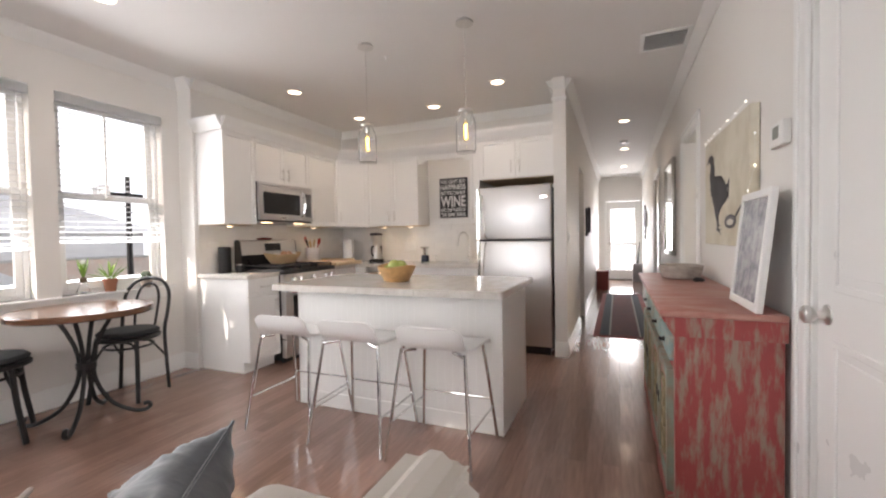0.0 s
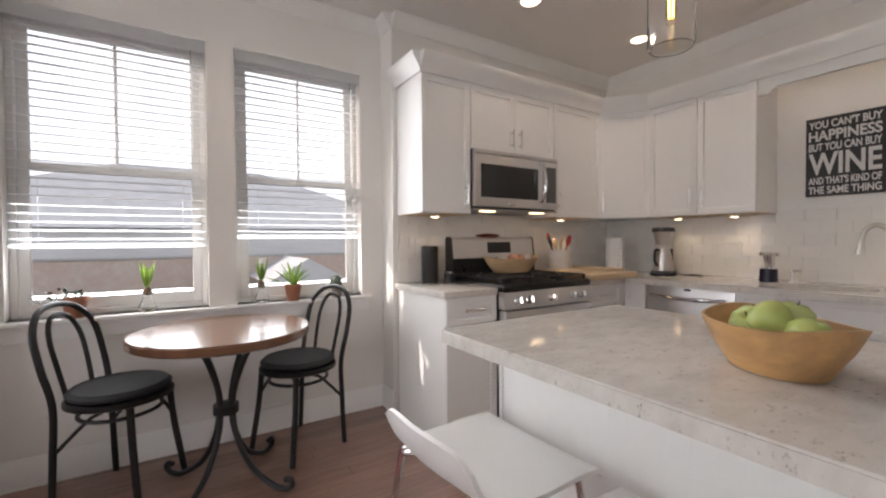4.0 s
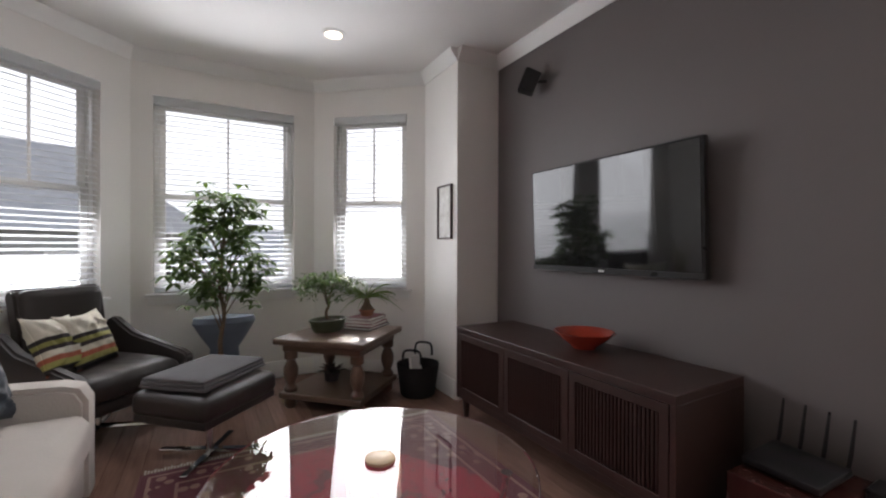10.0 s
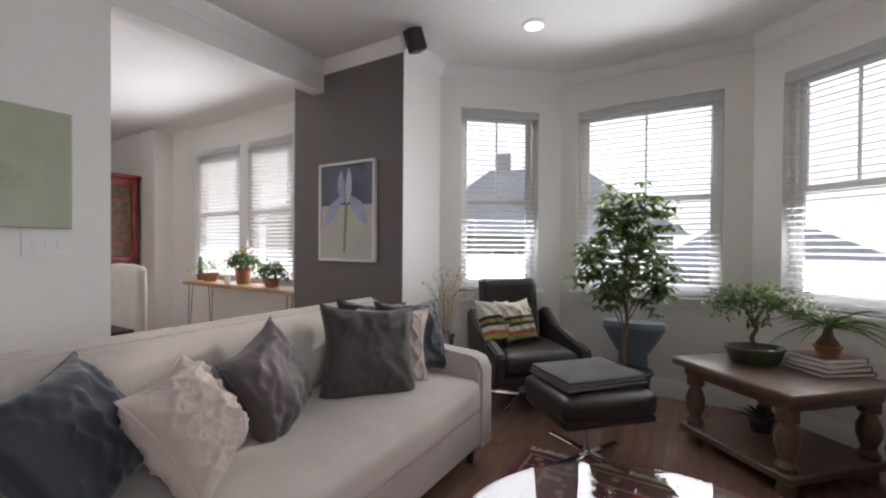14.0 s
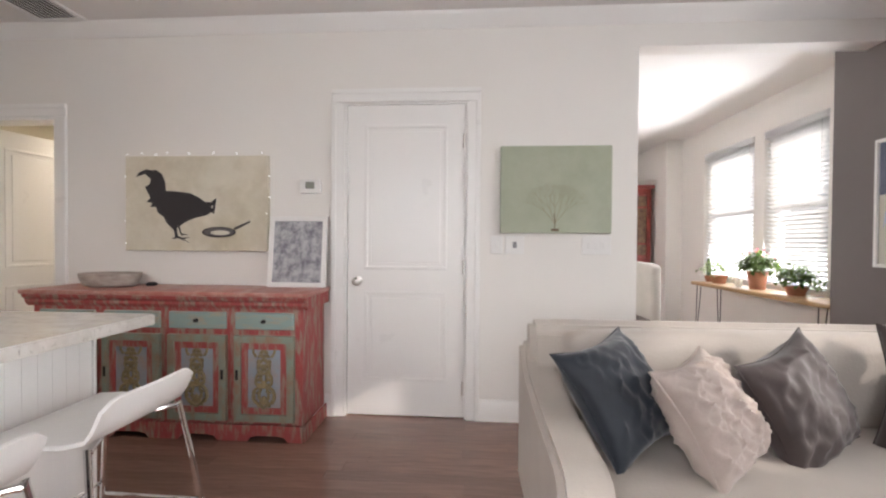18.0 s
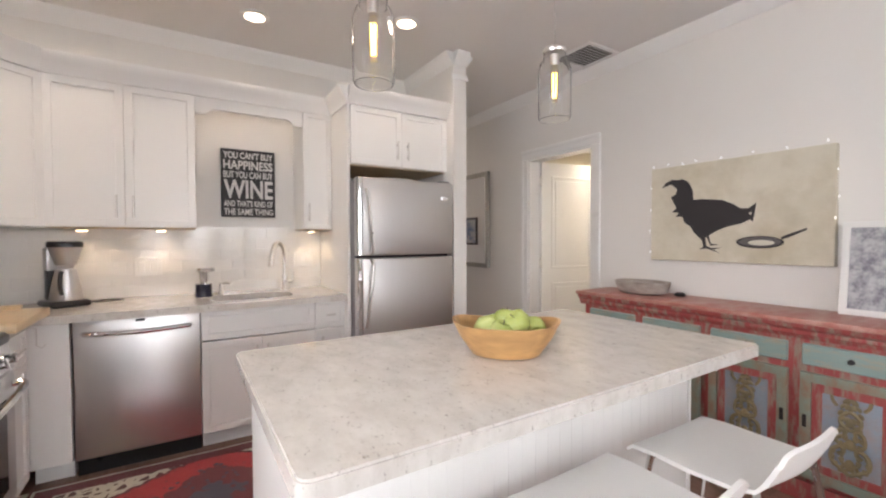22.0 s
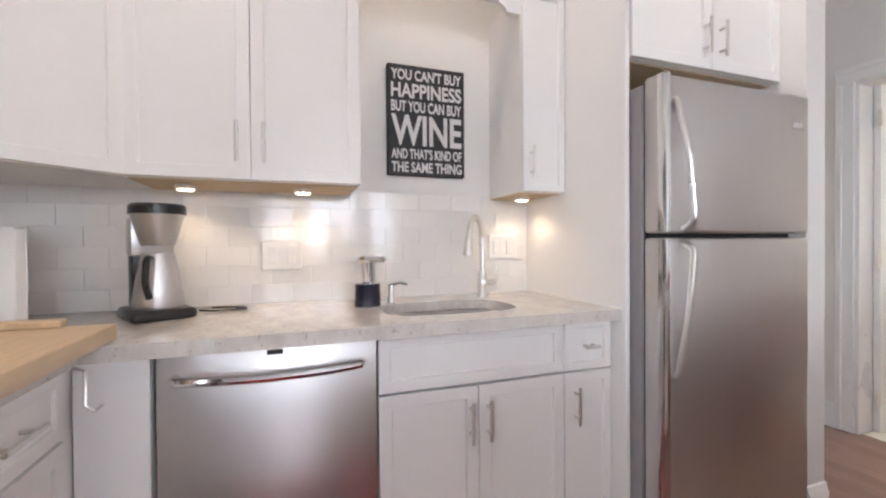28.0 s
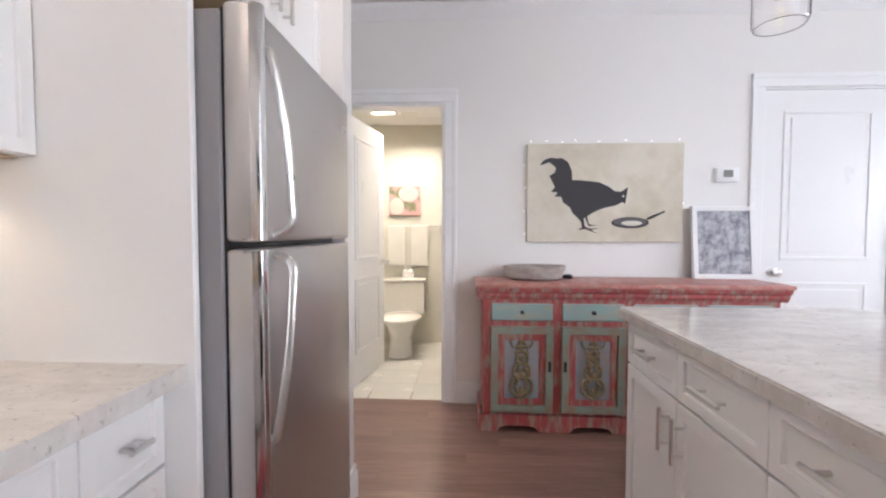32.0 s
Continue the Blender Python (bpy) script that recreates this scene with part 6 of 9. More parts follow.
cand = thing("trinket", (2.2, 4.33, 0.8635), "small dark stone trinket beside the bowl", "trinket")
part("stone", lathe([(0, 0), (0.03, 0), (0.034, 0.012), (0.02, 0.024), (0, 0.026)], 16), BLACKP, cand)
ph = thing("framed_print", pose(2.205, 3.355, 0.864, 0, 9, -90), "white-framed grey floral print leaning on the wall", "picture")
WFR = mat("white_frame", (0.80, 0.79, 0.77), 0.4, vary=0.02)
part("frame", ring_frame(-0.19, 0.0, 0.19, 0.455, 0.03, -0.01, 0.012), WFR, ph)
ph.matrix_basis = pose(2.205, 3.365, 0.8645, 0, 0, -90) @ pose(0, 0, 0, -6)
part("print", box(-0.162, -0.003, 0.028, 0.162, 0.008, 0.427), two_tone("floral_print", (0.50, 0.50, 0.52), (0.20, 0.20, 0.23), 16.0, 0.25, 0.42, 0.62, bump=0.0), ph, smooth=None)


# ---- wall pictures on the east wall ----
def flat(poly, y, parent, material, name, m=None):
    """A thin painted shape on a picture, in its own x-z plane."""
    return part(name, prism(poly, y, y + 0.0012, axis="y"), material, parent, m=m, smooth=None)


def ellipse(cx, cz, rx, rz, n=24, a0=0.0):
    return [(cx + rx * math.cos(2 * math.pi * k / n) * math.cos(a0) - rz * math.sin(2 * math.pi * k / n) * math.sin(a0), cz + rx * math.cos(2 * math.pi * k / n) * math.sin(a0) + rz * math.sin(2 * math.pi * k / n) * math.cos(a0)) for k in range(n)]


CANVAS = two_tone("aged_canvas", (0.68, 0.63, 0.52), (0.52, 0.46, 0.33), 2.2, 0.7, 0.45, 0.72, bump=0.15)
INK = mat("dark_ink", (0.035, 0.03, 0.032), 0.6, vary=0.08)
CREAM = mat("cream_paint", (0.66, 0.63, 0.53), 0.6)
rc = thing("rooster_canvas", pose(EAST - 0.003, 4.576, 1.09, 0, 0, -90), "canvas picture of a dark rooster facing a frying pan", "picture")
CW, CH = 0.985, 0.632
part("canvas", box(0, -0.04, 0, CW, 0, CH, 0.003), CANVAS, rc)
rooster = [(7.7, 49.3), (10.1, 52.5), (14.7, 54.4), (18.5, 53.7), (21.8, 54.0), (25.8, 51.4), (28.3, 45.7), (28.7, 39.9), (33.9, 39.8), (45.4, 38.5), (51.7, 35.6), (55.9, 32.6), (59.8, 32.4), (63.8, 35.3), (63.0, 28.9), (62.1, 24.5), (60.7, 25.8), (55.9, 23.4), (51.7, 22.6), (47.3, 21.4), (42.2, 19.1), (38.3, 16.5), (39.6, 11.6), (44.5, 10.7), (39.4, 10.2), (36.9, 16.1), (36.3, 15.1), (36.9, 10.2), (39.6, 8.8), (46.1, 9.0), (40.9, 7.8), (45.4, 5.4), (36.9, 8.4), (32.5, 7.7), (35.2, 9.5), (34.2, 13.7), (29.0, 18.8), (27.2, 22.4), (22.9, 25.5), (21.8, 29.2), (17.4, 29.4), (19.6, 31.9), (15.1, 32.5), (17.7, 35.3), (14.0, 42.7), (17.4, 44.6), (18.1, 47.9), (14.0, 51.3)]
flat([(x / 100, y / 100) for x, y in rooster], -0.0425, rc, INK, "rooster")
flat(ellipse(0.655, 0.125, 0.118, 0.036), -0.0425, rc, INK, "pan")
flat(ellipse(0.655, 0.128, 0.105, 0.027), -0.0438, rc, mat("pan_grey", (0.12, 0.11, 0.11), 0.6), "pan_inside")
flat(ellipse(0.665, 0.122, 0.065, 0.016), -0.0451, rc, CREAM, "egg_white")
flat([(0.76, 0.14), (0.80, 0.155), (0.872, 0.192), (0.87, 0.203), (0.795, 0.172), (0.757, 0.155)], -0.0425, rc, INK, "pan_handle")
flat(ellipse(0.609, 0.294, 0.007, 0.007, 10), -0.0438, rc, CREAM, "eye")
sl = thing("string_lights", pose(EAST - 0.003, 4.576, 1.09, 0, 0, -90), "fine wire string of tiny lit bulbs round the canvas", "string lights")
pts = [(-0.015, 0.05), (-0.018, 0.2), (-0.012, 0.35), (-0.016, 0.5), (0.02, 0.645), (0.12, 0.65), (0.22, 0.642), (0.30, 0.652), (0.45, 0.644), (0.62, 0.65), (0.78, 0.643), (0.95, 0.65), (0.985, 0.5), (0.99, 0.36), (0.984, 0.25)]
part("wire", tube([(x, -0.045 if 0 < x < CW else -0.02, z) for x, z in pts], 0.0007, 4), NICKEL, sl)
tiny = glow("tiny_bulb", (1.0, 0.93, 0.78), 6.0)
bme = bmesh.new()
bmesh.ops.create_icosphere(bme, subdivisions=1, radius=0.0035)
tb = mesh_of("bulb", bme, tiny, 60)
for x, z in pts:
    piece("bulb", tb, sl, pose(x, -0.045 if 0 < x < CW else -0.02, z))
gp = thing("tree_canvas", pose(EAST - 0.003, 2.066, 1.221, 0, 0, -90), "pale sage green canvas with a bare brown shrub", "picture")
part("canvas", box(0, -0.04, 0, 0.69, 0, 0.55, 0.003), two_tone("sage_canvas", (0.36, 0.39, 0.29), (0.44, 0.47, 0.37), 3.0, 0.7, 0.35, 0.7, bump=0.1), gp)
TWIG = mat("twig_paint", (0.15, 0.10, 0.06), 0.7)
TWIGP = mat("pale_twig_paint", (0.30, 0.27, 0.18), 0.7)
bm, r2 = bmesh.new(), random.Random(3)


def twig(x, z, a, L, w, depth):
    x2, z2 = x + L * math.cos(a), z + L * math.sin(a)
    tube([(x, -0.0405, z), (x2, -0.0405, z2)], w, 4, bm)
    if depth:
        for da in (-0.42, 0.05, 0.40):
            twig(x2, z2, a + da * r2.uniform(0.6, 1.2), L * r2.uniform(0.62, 0.8), w * 0.62, depth - 1)


for a in (0.9, 1.25, 1.57, 1.9, 2.25):
    twig(0.34, 0.06, a, 0.10, 0.0018, 3)
part("branches", bm, TWIGP, gp)
bm = tube([(0.34, -0.041, 0.02), (0.342, -0.041, 0.07), (0.335, -0.041, 0.12)], 0.003, 5)
bx(bm, 0.318, -0.042, 0.012, 0.365, -0.0403, 0.028)
part("stem", bm, TWIG, gp)
for y, w_, n_ in ((2.086, 0.037, 1), (1.971, 0.06, 1), (1.456, 0.09, 3)):
    s_ = thing("light_switch", pose(EAST - 0.0015, y, 1.145, 0, 0, -90), "white wall switch plate with %s" % ("three toggles" if n_ == 3 else "one control"), "light switch", "wall switches")
    part("plate", box(-w_, -0.007, -0.058, w_, 0, 0.058, 0.002), PLASTICW, s_)
    for k in range(n_):
        x = (k - (n_ - 1) / 2) * 0.046
        part("toggle", box(x - 0.012, -0.011, -0.02, x + 0.012, -0.006, 0.02, 0.002), PLASTICW if w_ != 0.06 else FRG, s_)
th = thing("thermostat", pose(EAST - 0.0015, 3.31, 1.52, 0, 0, -90), "white thermostat with a grey display", "thermostat")
part("housing", box(-0.07, -0.028, -0.045, 0.07, 0, 0.045, 0.006, 2), PLASTICW, th)
part("display", box(-0.03, -0.03, -0.015, 0.03, -0.027, 0.03, 0.002), mat("lcd", (0.22, 0.23, 0.20), 0.3), th)

# ---- hall ----
mir_ = thing("wall_mirror", pose(EAST - 0.002, 7.3, 0.92, 0, 0, -90), "tall silver-framed mirror on the hall wall", "mirror")
bm = bmesh.new()
for q in ((0, 0, 0.05, 1.06), (0.79, 0, 0.84, 1.06), (0.05, 0, 0.79, 0.05), (0.05, 1.01, 0.79, 1.06)):
    bx(bm, q[0], -0.035, q[1], q[2], 0, q[3], 0.006, 2)
part("frame", bm, mat("silver_frame", (0.50, 0.48, 0.44), 0.35, 0.8), mir_)
part("mirror_glass", box(0.048, -0.018, 0.048, 0.792, -0.01, 1.012), mat("mirror", (0.85, 0.85, 0.85), 0.02, 1.0, 0, 1, rvary=0.0), mir_, smooth=None)
for nm, y, z0, w_, h_, side, mt in (("wall_picture", 12.0, 1.05, 0.5, 0.75, "e", INK), ("wall_picture", 11.2, 1.3, 0.22, 0.35, "e", FRG), ("wall_picture", 8.0, 1.15, 0.3, 0.42, "w", INK), ("wall_picture", 8.6, 1.2, 0.3, 0.42, "w", INK)):
    M_ = pose(EAST - 0.002, y, z0, 0, 0, -90) if side == "e" else pose(COL + 0.002, y, z0, 0, 0, 90)
    w3 = thing(nm, M_, "framed print in a thin dark frame on the hall wall", "picture", "hall pictures")
    bm = bmesh.new()
    for q in ((0, 0, 0.03, h_), (w_ - 0.03, 0, w_, h_), (0.03, 0, w_ - 0.03, 0.03), (0.03, h_ - 0.03, w_ - 0.03, h_)):
        bx(bm, q[0], -0.025, q[1], q[2], 0, q[3], 0.003)
    part("frame", bm, mt, w3)
    part("print", box(0.028, -0.012, 0.028, w_ - 0.028, -0.004, h_ - 0.028), two_tone("blue_print", (0.18, 0.24, 0.38), (0.55, 0.55, 0.55), 7.0, 0.2, 0.4, 0.6, bump=0.0) if "blue_print" not in bpy.data.materials else bpy.data.materials["blue_print"], w3, smooth=None)
rb = thing("storage_box", (1.45, 11.0, 0), "dark red storage chest against the hall wall", "chest")
part("box", box(-0.12, -0.25, 0.0, 0.12, 0.25, 0.36, 0.008), mat("dark_red_box", (0.17, 0.03, 0.025), 0.5), rb)
part("lid", box(-0.13, -0.26, 0.361, 0.13, 0.26, 0.40, 0.008), bpy.data.materials["dark_red_box"], rb)
us = thing("umbrella_stand", (2.19, 12.6, 0), "grey square umbrella stand with an umbrella", "umbrella stand")
part("bin", box(-0.11, -0.11, 0, 0.11, 0.11, 0.45, 0.01), FRG, us)
part("umbrella", tube([(0, 0, 0.40), (0.03, 0.0, 0.75), (0.05, 0, 0.98)], [0.03, 0.02, 0.008], 8), BLACKP, us)
sm = thing("smoke_alarm", (1.85, 8.6, H), "white round smoke alarm on the hall ceiling", "smoke alarm")
part("case", lathe([(0, -0.001), (0.065, -0.001), (0.065, -0.02), (0.05, -0.035), (0, -0.036)], 24), PLASTICW, sm)
hs2 = thing("light_switch", pose(COL + 0.0015, 5.62, 1.14, 0, 0, 90), "white double switch plate at the hall corner", "light switch", "wall switches")
part("plate", box(-0.06, -0.007, -0.058, 0.06, 0, 0.058, 0.002), PLASTICW, hs2)
for x in (-0.025, 0.025):
    part("toggle", box(x - 0.012, -0.011, -0.02, x + 0.012, -0.006, 0.02, 0.002), PLASTICW, hs2)
cap_ = thing("column_capital", (1.2425, 5.46, H), "small white moulded capital at the top of the wall end", "capital", kind="structure")
part("moulding", prism([(0.0, -0.20), (-0.012, -0.20), (-0.012, -0.185), (-0.004, -0.18), (-0.004, -0.16), (0.0, -0.16)], -0.07, 0.07, axis="x"), TRIM, cap_)

# ---- bathroom ----
BATHW = mat("bathroom_paint", (0.70, 0.665, 0.57), 0.5, vary=0.02, scale=2)
XB0, XB1, YB0, YB1, HB = 2.46, 3.85, 4.75, 6.15, 2.25
solid("wall_bath_back", box(XB1, YB0 - 0.1, 0, XB1 + 0.1, YB1 + 0.1, HB), BATHW, "warm cream bathroom wall", "wall", smooth=None)
solid("wall_bath_south", box(XB0 + 0.002, YB0 - 0.1, 0, XB1, YB0, HB), BATHW, "warm cream bathroom wall", "wall", smooth=None)
solid("wall_bath_north", box(XB0 + 0.002, YB1, 0, XB1, YB1 + 0.1, HB), BATHW, "warm cream bathroom wall", "wall", smooth=None)
solid("ceiling_bath", box(XB0 + 0.001, YB0 - 0.1, HB, XB1 + 0.1, YB1 + 0.1, HB + 0.05), CEIL, "pale bathroom ceiling", "ceiling", smooth=None)
btile = mat("bath_floor_tile", (0.70, 0.67, 0.60), 0.25, vary=0.04, scale=3, objvary=0.03)
fl_ = solid("floor_bath", box(EAST + 0.02, YB0, -0.05, XB1, YB1, -0.003), mat("bath_grout", (0.5, 0.47, 0.42), 0.8), "cream tiled bathroom floor", "floor", smooth=None)
tm = mesh_of("tile", box(-0.148, -0.148, -0.003, 0.148, 0.148, 0.001, 0.0015), btile)
for i in range(6):
    for j in range(5):
        x, y = 2.50 + i * 0.3, 4.9 + j * 0.3
        if x < 3.8 and y < 6.1:
            piece("tile", tm, fl_, pose(x, y, 0))
bl = thing("ceiling_lamp", (3.25, 5.72, HB), "square lit bathroom ceiling lamp", "ceiling light")
part("frame", box(-0.15, -0.15, -0.02, 0.15, 0.15, -0.001, 0.005), TRIM, bl)
part("diffuser", box(-0.1, -0.1, -0.026, 0.1, 0.1, -0.0205), glow("bath_lamp", (1.0, 0.88, 0.62), 7.0), bl, smooth=None)
area("bath_light", look((3.25, 5.5, HB - 0.05), (3.25, 5.5001, 0)), 0.4, 0.4, 15, (1.0, 0.88, 0.70))
bv = thing("bathroom_vent", (3.4, 5.3, HB), "white bathroom ceiling fan grille", "air vent")
part("grille", box(-0.12, -0.12, -0.012, 0.12, 0.12, -0.001, 0.004), TRIM, bv)
CERAM = mat("white_ceramic", (0.80, 0.77, 0.70), 0.12, vary=0.01)
tl = thing("toilet", pose(3.84, 5.58, 0, 0, 0, -90) @ Matrix.Diagonal((1, 1, 0.86, 1)), "white ceramic toilet with closed lid", "toilet")
part("tank", prism([(-0.2, -0.19), (0.2, -0.19), (0.2, -0.01), (-0.2, -0.01)], 0.40, 0.76), CERAM, tl)
part("tank_lid", box(-0.215, -0.205, 0.761, 0.215, -0.005, 0.795, 0.01, 2), CERAM, tl)
bm = lathe([(0, 0), (0.12, 0), (0.115, 0.05), (0.10, 0.2), (0.14, 0.33), (0.185, 0.385), (0.19, 0.40), (0, 0.40)], 28)
for v_ in bm.verts:
    v_.co.y = v_.co.y * 1.3 - 0.42
part("bowl", bm, CERAM, tl)
bm = lathe([(0, 0.401), (0.19, 0.401), (0.195, 0.415), (0.18, 0.425), (0, 0.43)], 28)
for v_ in bm.verts:
    v_.co.y = v_.co.y * 1.28 - 0.42
part("lid", bm, CERAM, tl)
for k, dx in enumerate((-0.08, -0.02)):
    bo = thing("soap_bottle", (3.73, 5.60 + dx, 0.6845), "clear soap bottle with a white pump on the toilet tank", "bottle", "bottles on the tank")
    part("bottle", lathe([(0, 0), (0.025, 0), (0.026, 0.07), (0.01, 0.085), (0, 0.086)], 16), PLASTICW, bo)
    part("pump", tube([(0, 0, 0.085), (0, 0, 0.12), (-0.03, 0, 0.12)], 0.005, 6), PLASTICW, bo)
tr = thing("towel_rail", (3.848, 5.36, 1.21), "chrome towel rail with two hanging white towels", "towel rail")
part("rail", tube([(-0.05, -0.18, 0), (-0.05, 0.40, 0)], 0.008, 8), CHROME, tr)
for y in (-0.18, 0.40):
    part("bracket", lathe([(0, 0), (0.022, 0), (0.02, 0.01), (0.01, 0.06), (0, 0.06)], 14), CHROME, tr, m=pose(0, y, 0, 0, -90))
TOWEL = mat("towel", (0.78, 0.75, 0.68), 0.95, vary=0.03, bump=0.5, bscale=200)
for y in (0.08, 0.32):
    tw = thing("towel", (3.798, 5.36 + y, 1.21), "white folded hand towel on the rail", "towel", "towels on the rail")
    bm = prism([(-0.014, -0.40), (-0.016, 0.004), (-0.008, 0.013), (0.008, 0.013), (0.016, 0.004), (0.014, -0.34), (0.010, -0.34), (0.0105, 0.0), (-0.0105, 0.0), (-0.010, -0.40)], -0.085, 0.085, axis="y")
    part("cloth", bm, TOWEL, tw)
bp = thing("flower_canvas", (3.848, 5.38, 1.325), "small canvas of pink and white petals", "picture")
part("canvas", box(-0.025, 0.06, 0, 0, 0.38, 0.30, 0.003), two_tone("petal_canvas", (0.62, 0.35, 0.33), (0.20, 0.22, 0.12), 6.0, 0.6, 0.5, 0.6, bump=0.0), bp)
for cy, cz, ry, rz in ((0.18, 0.22, 0.10, 0.08), (0.30, 0.09, 0.075, 0.09)):
    part("petal", prism(ellipse(cy, cz, ry, rz), -0.0275, -0.0255, axis="x"), mat("pale_petal", (0.72, 0.55, 0.50), 0.6) if "pale_petal" not in bpy.data.materials else bpy.data.materials["pale_petal"], bp, smooth=None)
tpr = thing("toilet_paper", (3.45, 4.83, 0.62), "toilet paper roll on a wall holder", "toilet paper")
part("roll", lathe([(0.02, -0.05), (0.055, -0.05), (0.055, 0.05), (0.02, 0.05)], 22), bpy.data.materials["paper"], tpr, m=pose(0, 0.06, 0, 90))
part("holder", tube([(0, -0.08, 0), (0, 0.12, 0)], 0.008, 8), CHROME, tpr)
wb = thing("waste_bin", (3.6, 5.05, 0), "small pale round waste bin", "bin")
part("bin", lathe([(0, 0.001), (0.09, 0.001), (0.11, 0.27), (0.105, 0.27), (0.086, 0.01), (0, 0.01)], 22), PLASTICW, wb)
vn = thing("vanity", (3.0, 4.755, 0), "dark brown bathroom vanity cabinet", "vanity")
part("body", box(-0.3, 0, 0.1, 0.35, 0.22, 0.82, 0.004), WOODD, vn)
part("top", box(-0.32, 0, 0.821, 0.37, 0.24, 0.85, 0.005), CERAM, vn)
part("plinth", box(-0.28, 0, 0, 0.33, 0.2, 0.1), WOODD, vn, smooth=None)
mc = thing("medicine_cabinet", (3.3, 4.755, 1.3), "dark brown framed wall cabinet with a cornice", "cabinet")
part("body", box(-0.3, 0, 0, 0.3, 0.14, 0.75, 0.004), WOODD, mc)
part("cornice", box(-0.34, 0, 0.751, 0.34, 0.18, 0.80, 0.01), WOODD, mc)

# ---- living room ----
LINEN = mat("beige_linen", (0.50, 0.455, 0.41), 0.9, 0, 0.06, 5, 0.3, 90, sheen=0.1)
sofa = thing("sofa", pose(1.03, 1.05, 0, 0, 0, -90), "beige linen sofa with one long seat cushion and track arms", "sofa")


def soft_box(x0, y0, z0, x1, y1, z1, r, n=4, puff=0.0, seed=0):
    """A padded block: rounded edges, gently swollen and uneven."""
    bm = bmesh.new()
    bx(bm, x0, y0, z0, x1, y1, z1)
    L = max(abs(x1 - x0), abs(y1 - y0), abs(z1 - z0))
    bmesh.ops.bevel(bm, geom=list(bm.edges), offset=r, segments=n, affect="EDGES", profile=0.5)
    long_e = [e for e in bm.edges if e.calc_length() > L * 0.2]
    if long_e:
        bmesh.ops.subdivide_edges(bm, edges=long_e, cuts=9, use_grid_fill=True)
    if puff > 0.015:
        bmesh.ops.subdivide_edges(bm, edges=[e for e in bm.edges if e.calc_length() > 0.03], cuts=2, use_grid_fill=True)
    c = Vector(((x0 + x1) / 2, (y0 + y1) / 2, (z0 + z1) / 2))
    h = Vector((abs(x1 - x0) / 2, abs(y1 - y0) / 2, abs(z1 - z0) / 2))
    for v in bm.verts:
        q = Vector(((v.co.x - c.x) / h.x, (v.co.y - c.y) / h.y, (v.co.z - c.z) / h.z))
        k = noise.noise(v.co * 7 + Vector((seed, 0, 0))) * 0.3 + noise.noise(v.co * 22 + Vector((seed, 5, 0))) * 0.12 + (1 - 4 * abs(noise.noise(Vector((v.co.x * 9 + v.co.y * 5 + seed, v.co.y * 3, v.co.z * 3))))) * 0.12
        if abs(q.z) > 0.9:
            v.co.z += math.copysign(puff * (max(0, 1 - q.x ** 4) * max(0, 1 - q.y ** 4) + k * 0.6), q.z)
        if abs(q.y) > 0.9:
            v.co.y += math.copysign(puff * 0.7 * (max(0, 1 - q.x ** 4) * max(0, 1 - q.z ** 4) + k * 0.35), q.y)
    return bm


part("base", soft_box(-0.95, -0.37, 0.10, 0.95, 0.50, 0.29, 0.02, 3), LINEN, sofa)
part("seat_cushion", soft_box(-0.825, -0.40, 0.292, 0.825, 0.26, 0.463, 0.05, 7, 0.03, 3), LINEN, sofa, "long beige seat cushion, creased")
for s in (-1, 1):
    bm = prism([(-0.385, 0.10), (0.50, 0.10), (0.51, 0.70), (0.46, 0.72), (0.42, 0.70), (0.37, 0.655), (0.28, 0.62), (0.05, 0.592), (-0.30, 0.572), (-0.355, 0.555), (-0.385, 0.50)], min(s * 0.835, s * 0.98), max(s * 0.835, s * 0.98), axis="x")
    bmesh.ops.bevel(bm, geom=[e for e in bm.edges if abs(e.verts[0].co.x - e.verts[1].co.x) < 1e-5], offset=0.02, segments=4, affect="EDGES")
    part("arm", bm, LINEN, sofa, smooth=60)
bm = prism([(0.28, 0.29), (0.50, 0.29), (0.515, 0.79), (0.48, 0.82), (0.41, 0.82), (0.37, 0.79)], -0.945, 0.945, axis="x")
bmesh.ops.bevel(bm, geom=list(bm.edges), offset=0.025, segments=4, affect="EDGES")
part("back", bm, LINEN, sofa)
part("back_cushion", soft_box(-0.82, 0.20, 0.47, 0.82, 0.37, 0.795, 0.045, 4, 0.02, 9), LINEN, sofa)
for x in (-0.86, 0.86):
    for y in (-0.31, 0.42):
        part("leg", lathe([(0, 0), (0.02, 0), (0.028, 0.10), (0, 0.10)], 12), WOODD, sofa, m=pose(x, y, 0))

NAVY = mat("navy_velvet", (0.014, 0.021, 0.032), 0.6, 0, 0.25, 5, 0.25, 45, sheen=0.35)
TAUPE = mat("taupe_velvet", (0.058, 0.044, 0.043), 0.6, 0, 0.3, 5, 0.25, 45, sheen=0.18)
SAND = mat("sand_cloth", (0.46, 0.39, 0.35), 0.85, 0, 0.08, 6, 0.3, 180, sheen=0.2)
LEATHER = mat("dark_leather", (0.035, 0.028, 0.026), 0.38, 0, 0.15, 6, 0.25, 150)


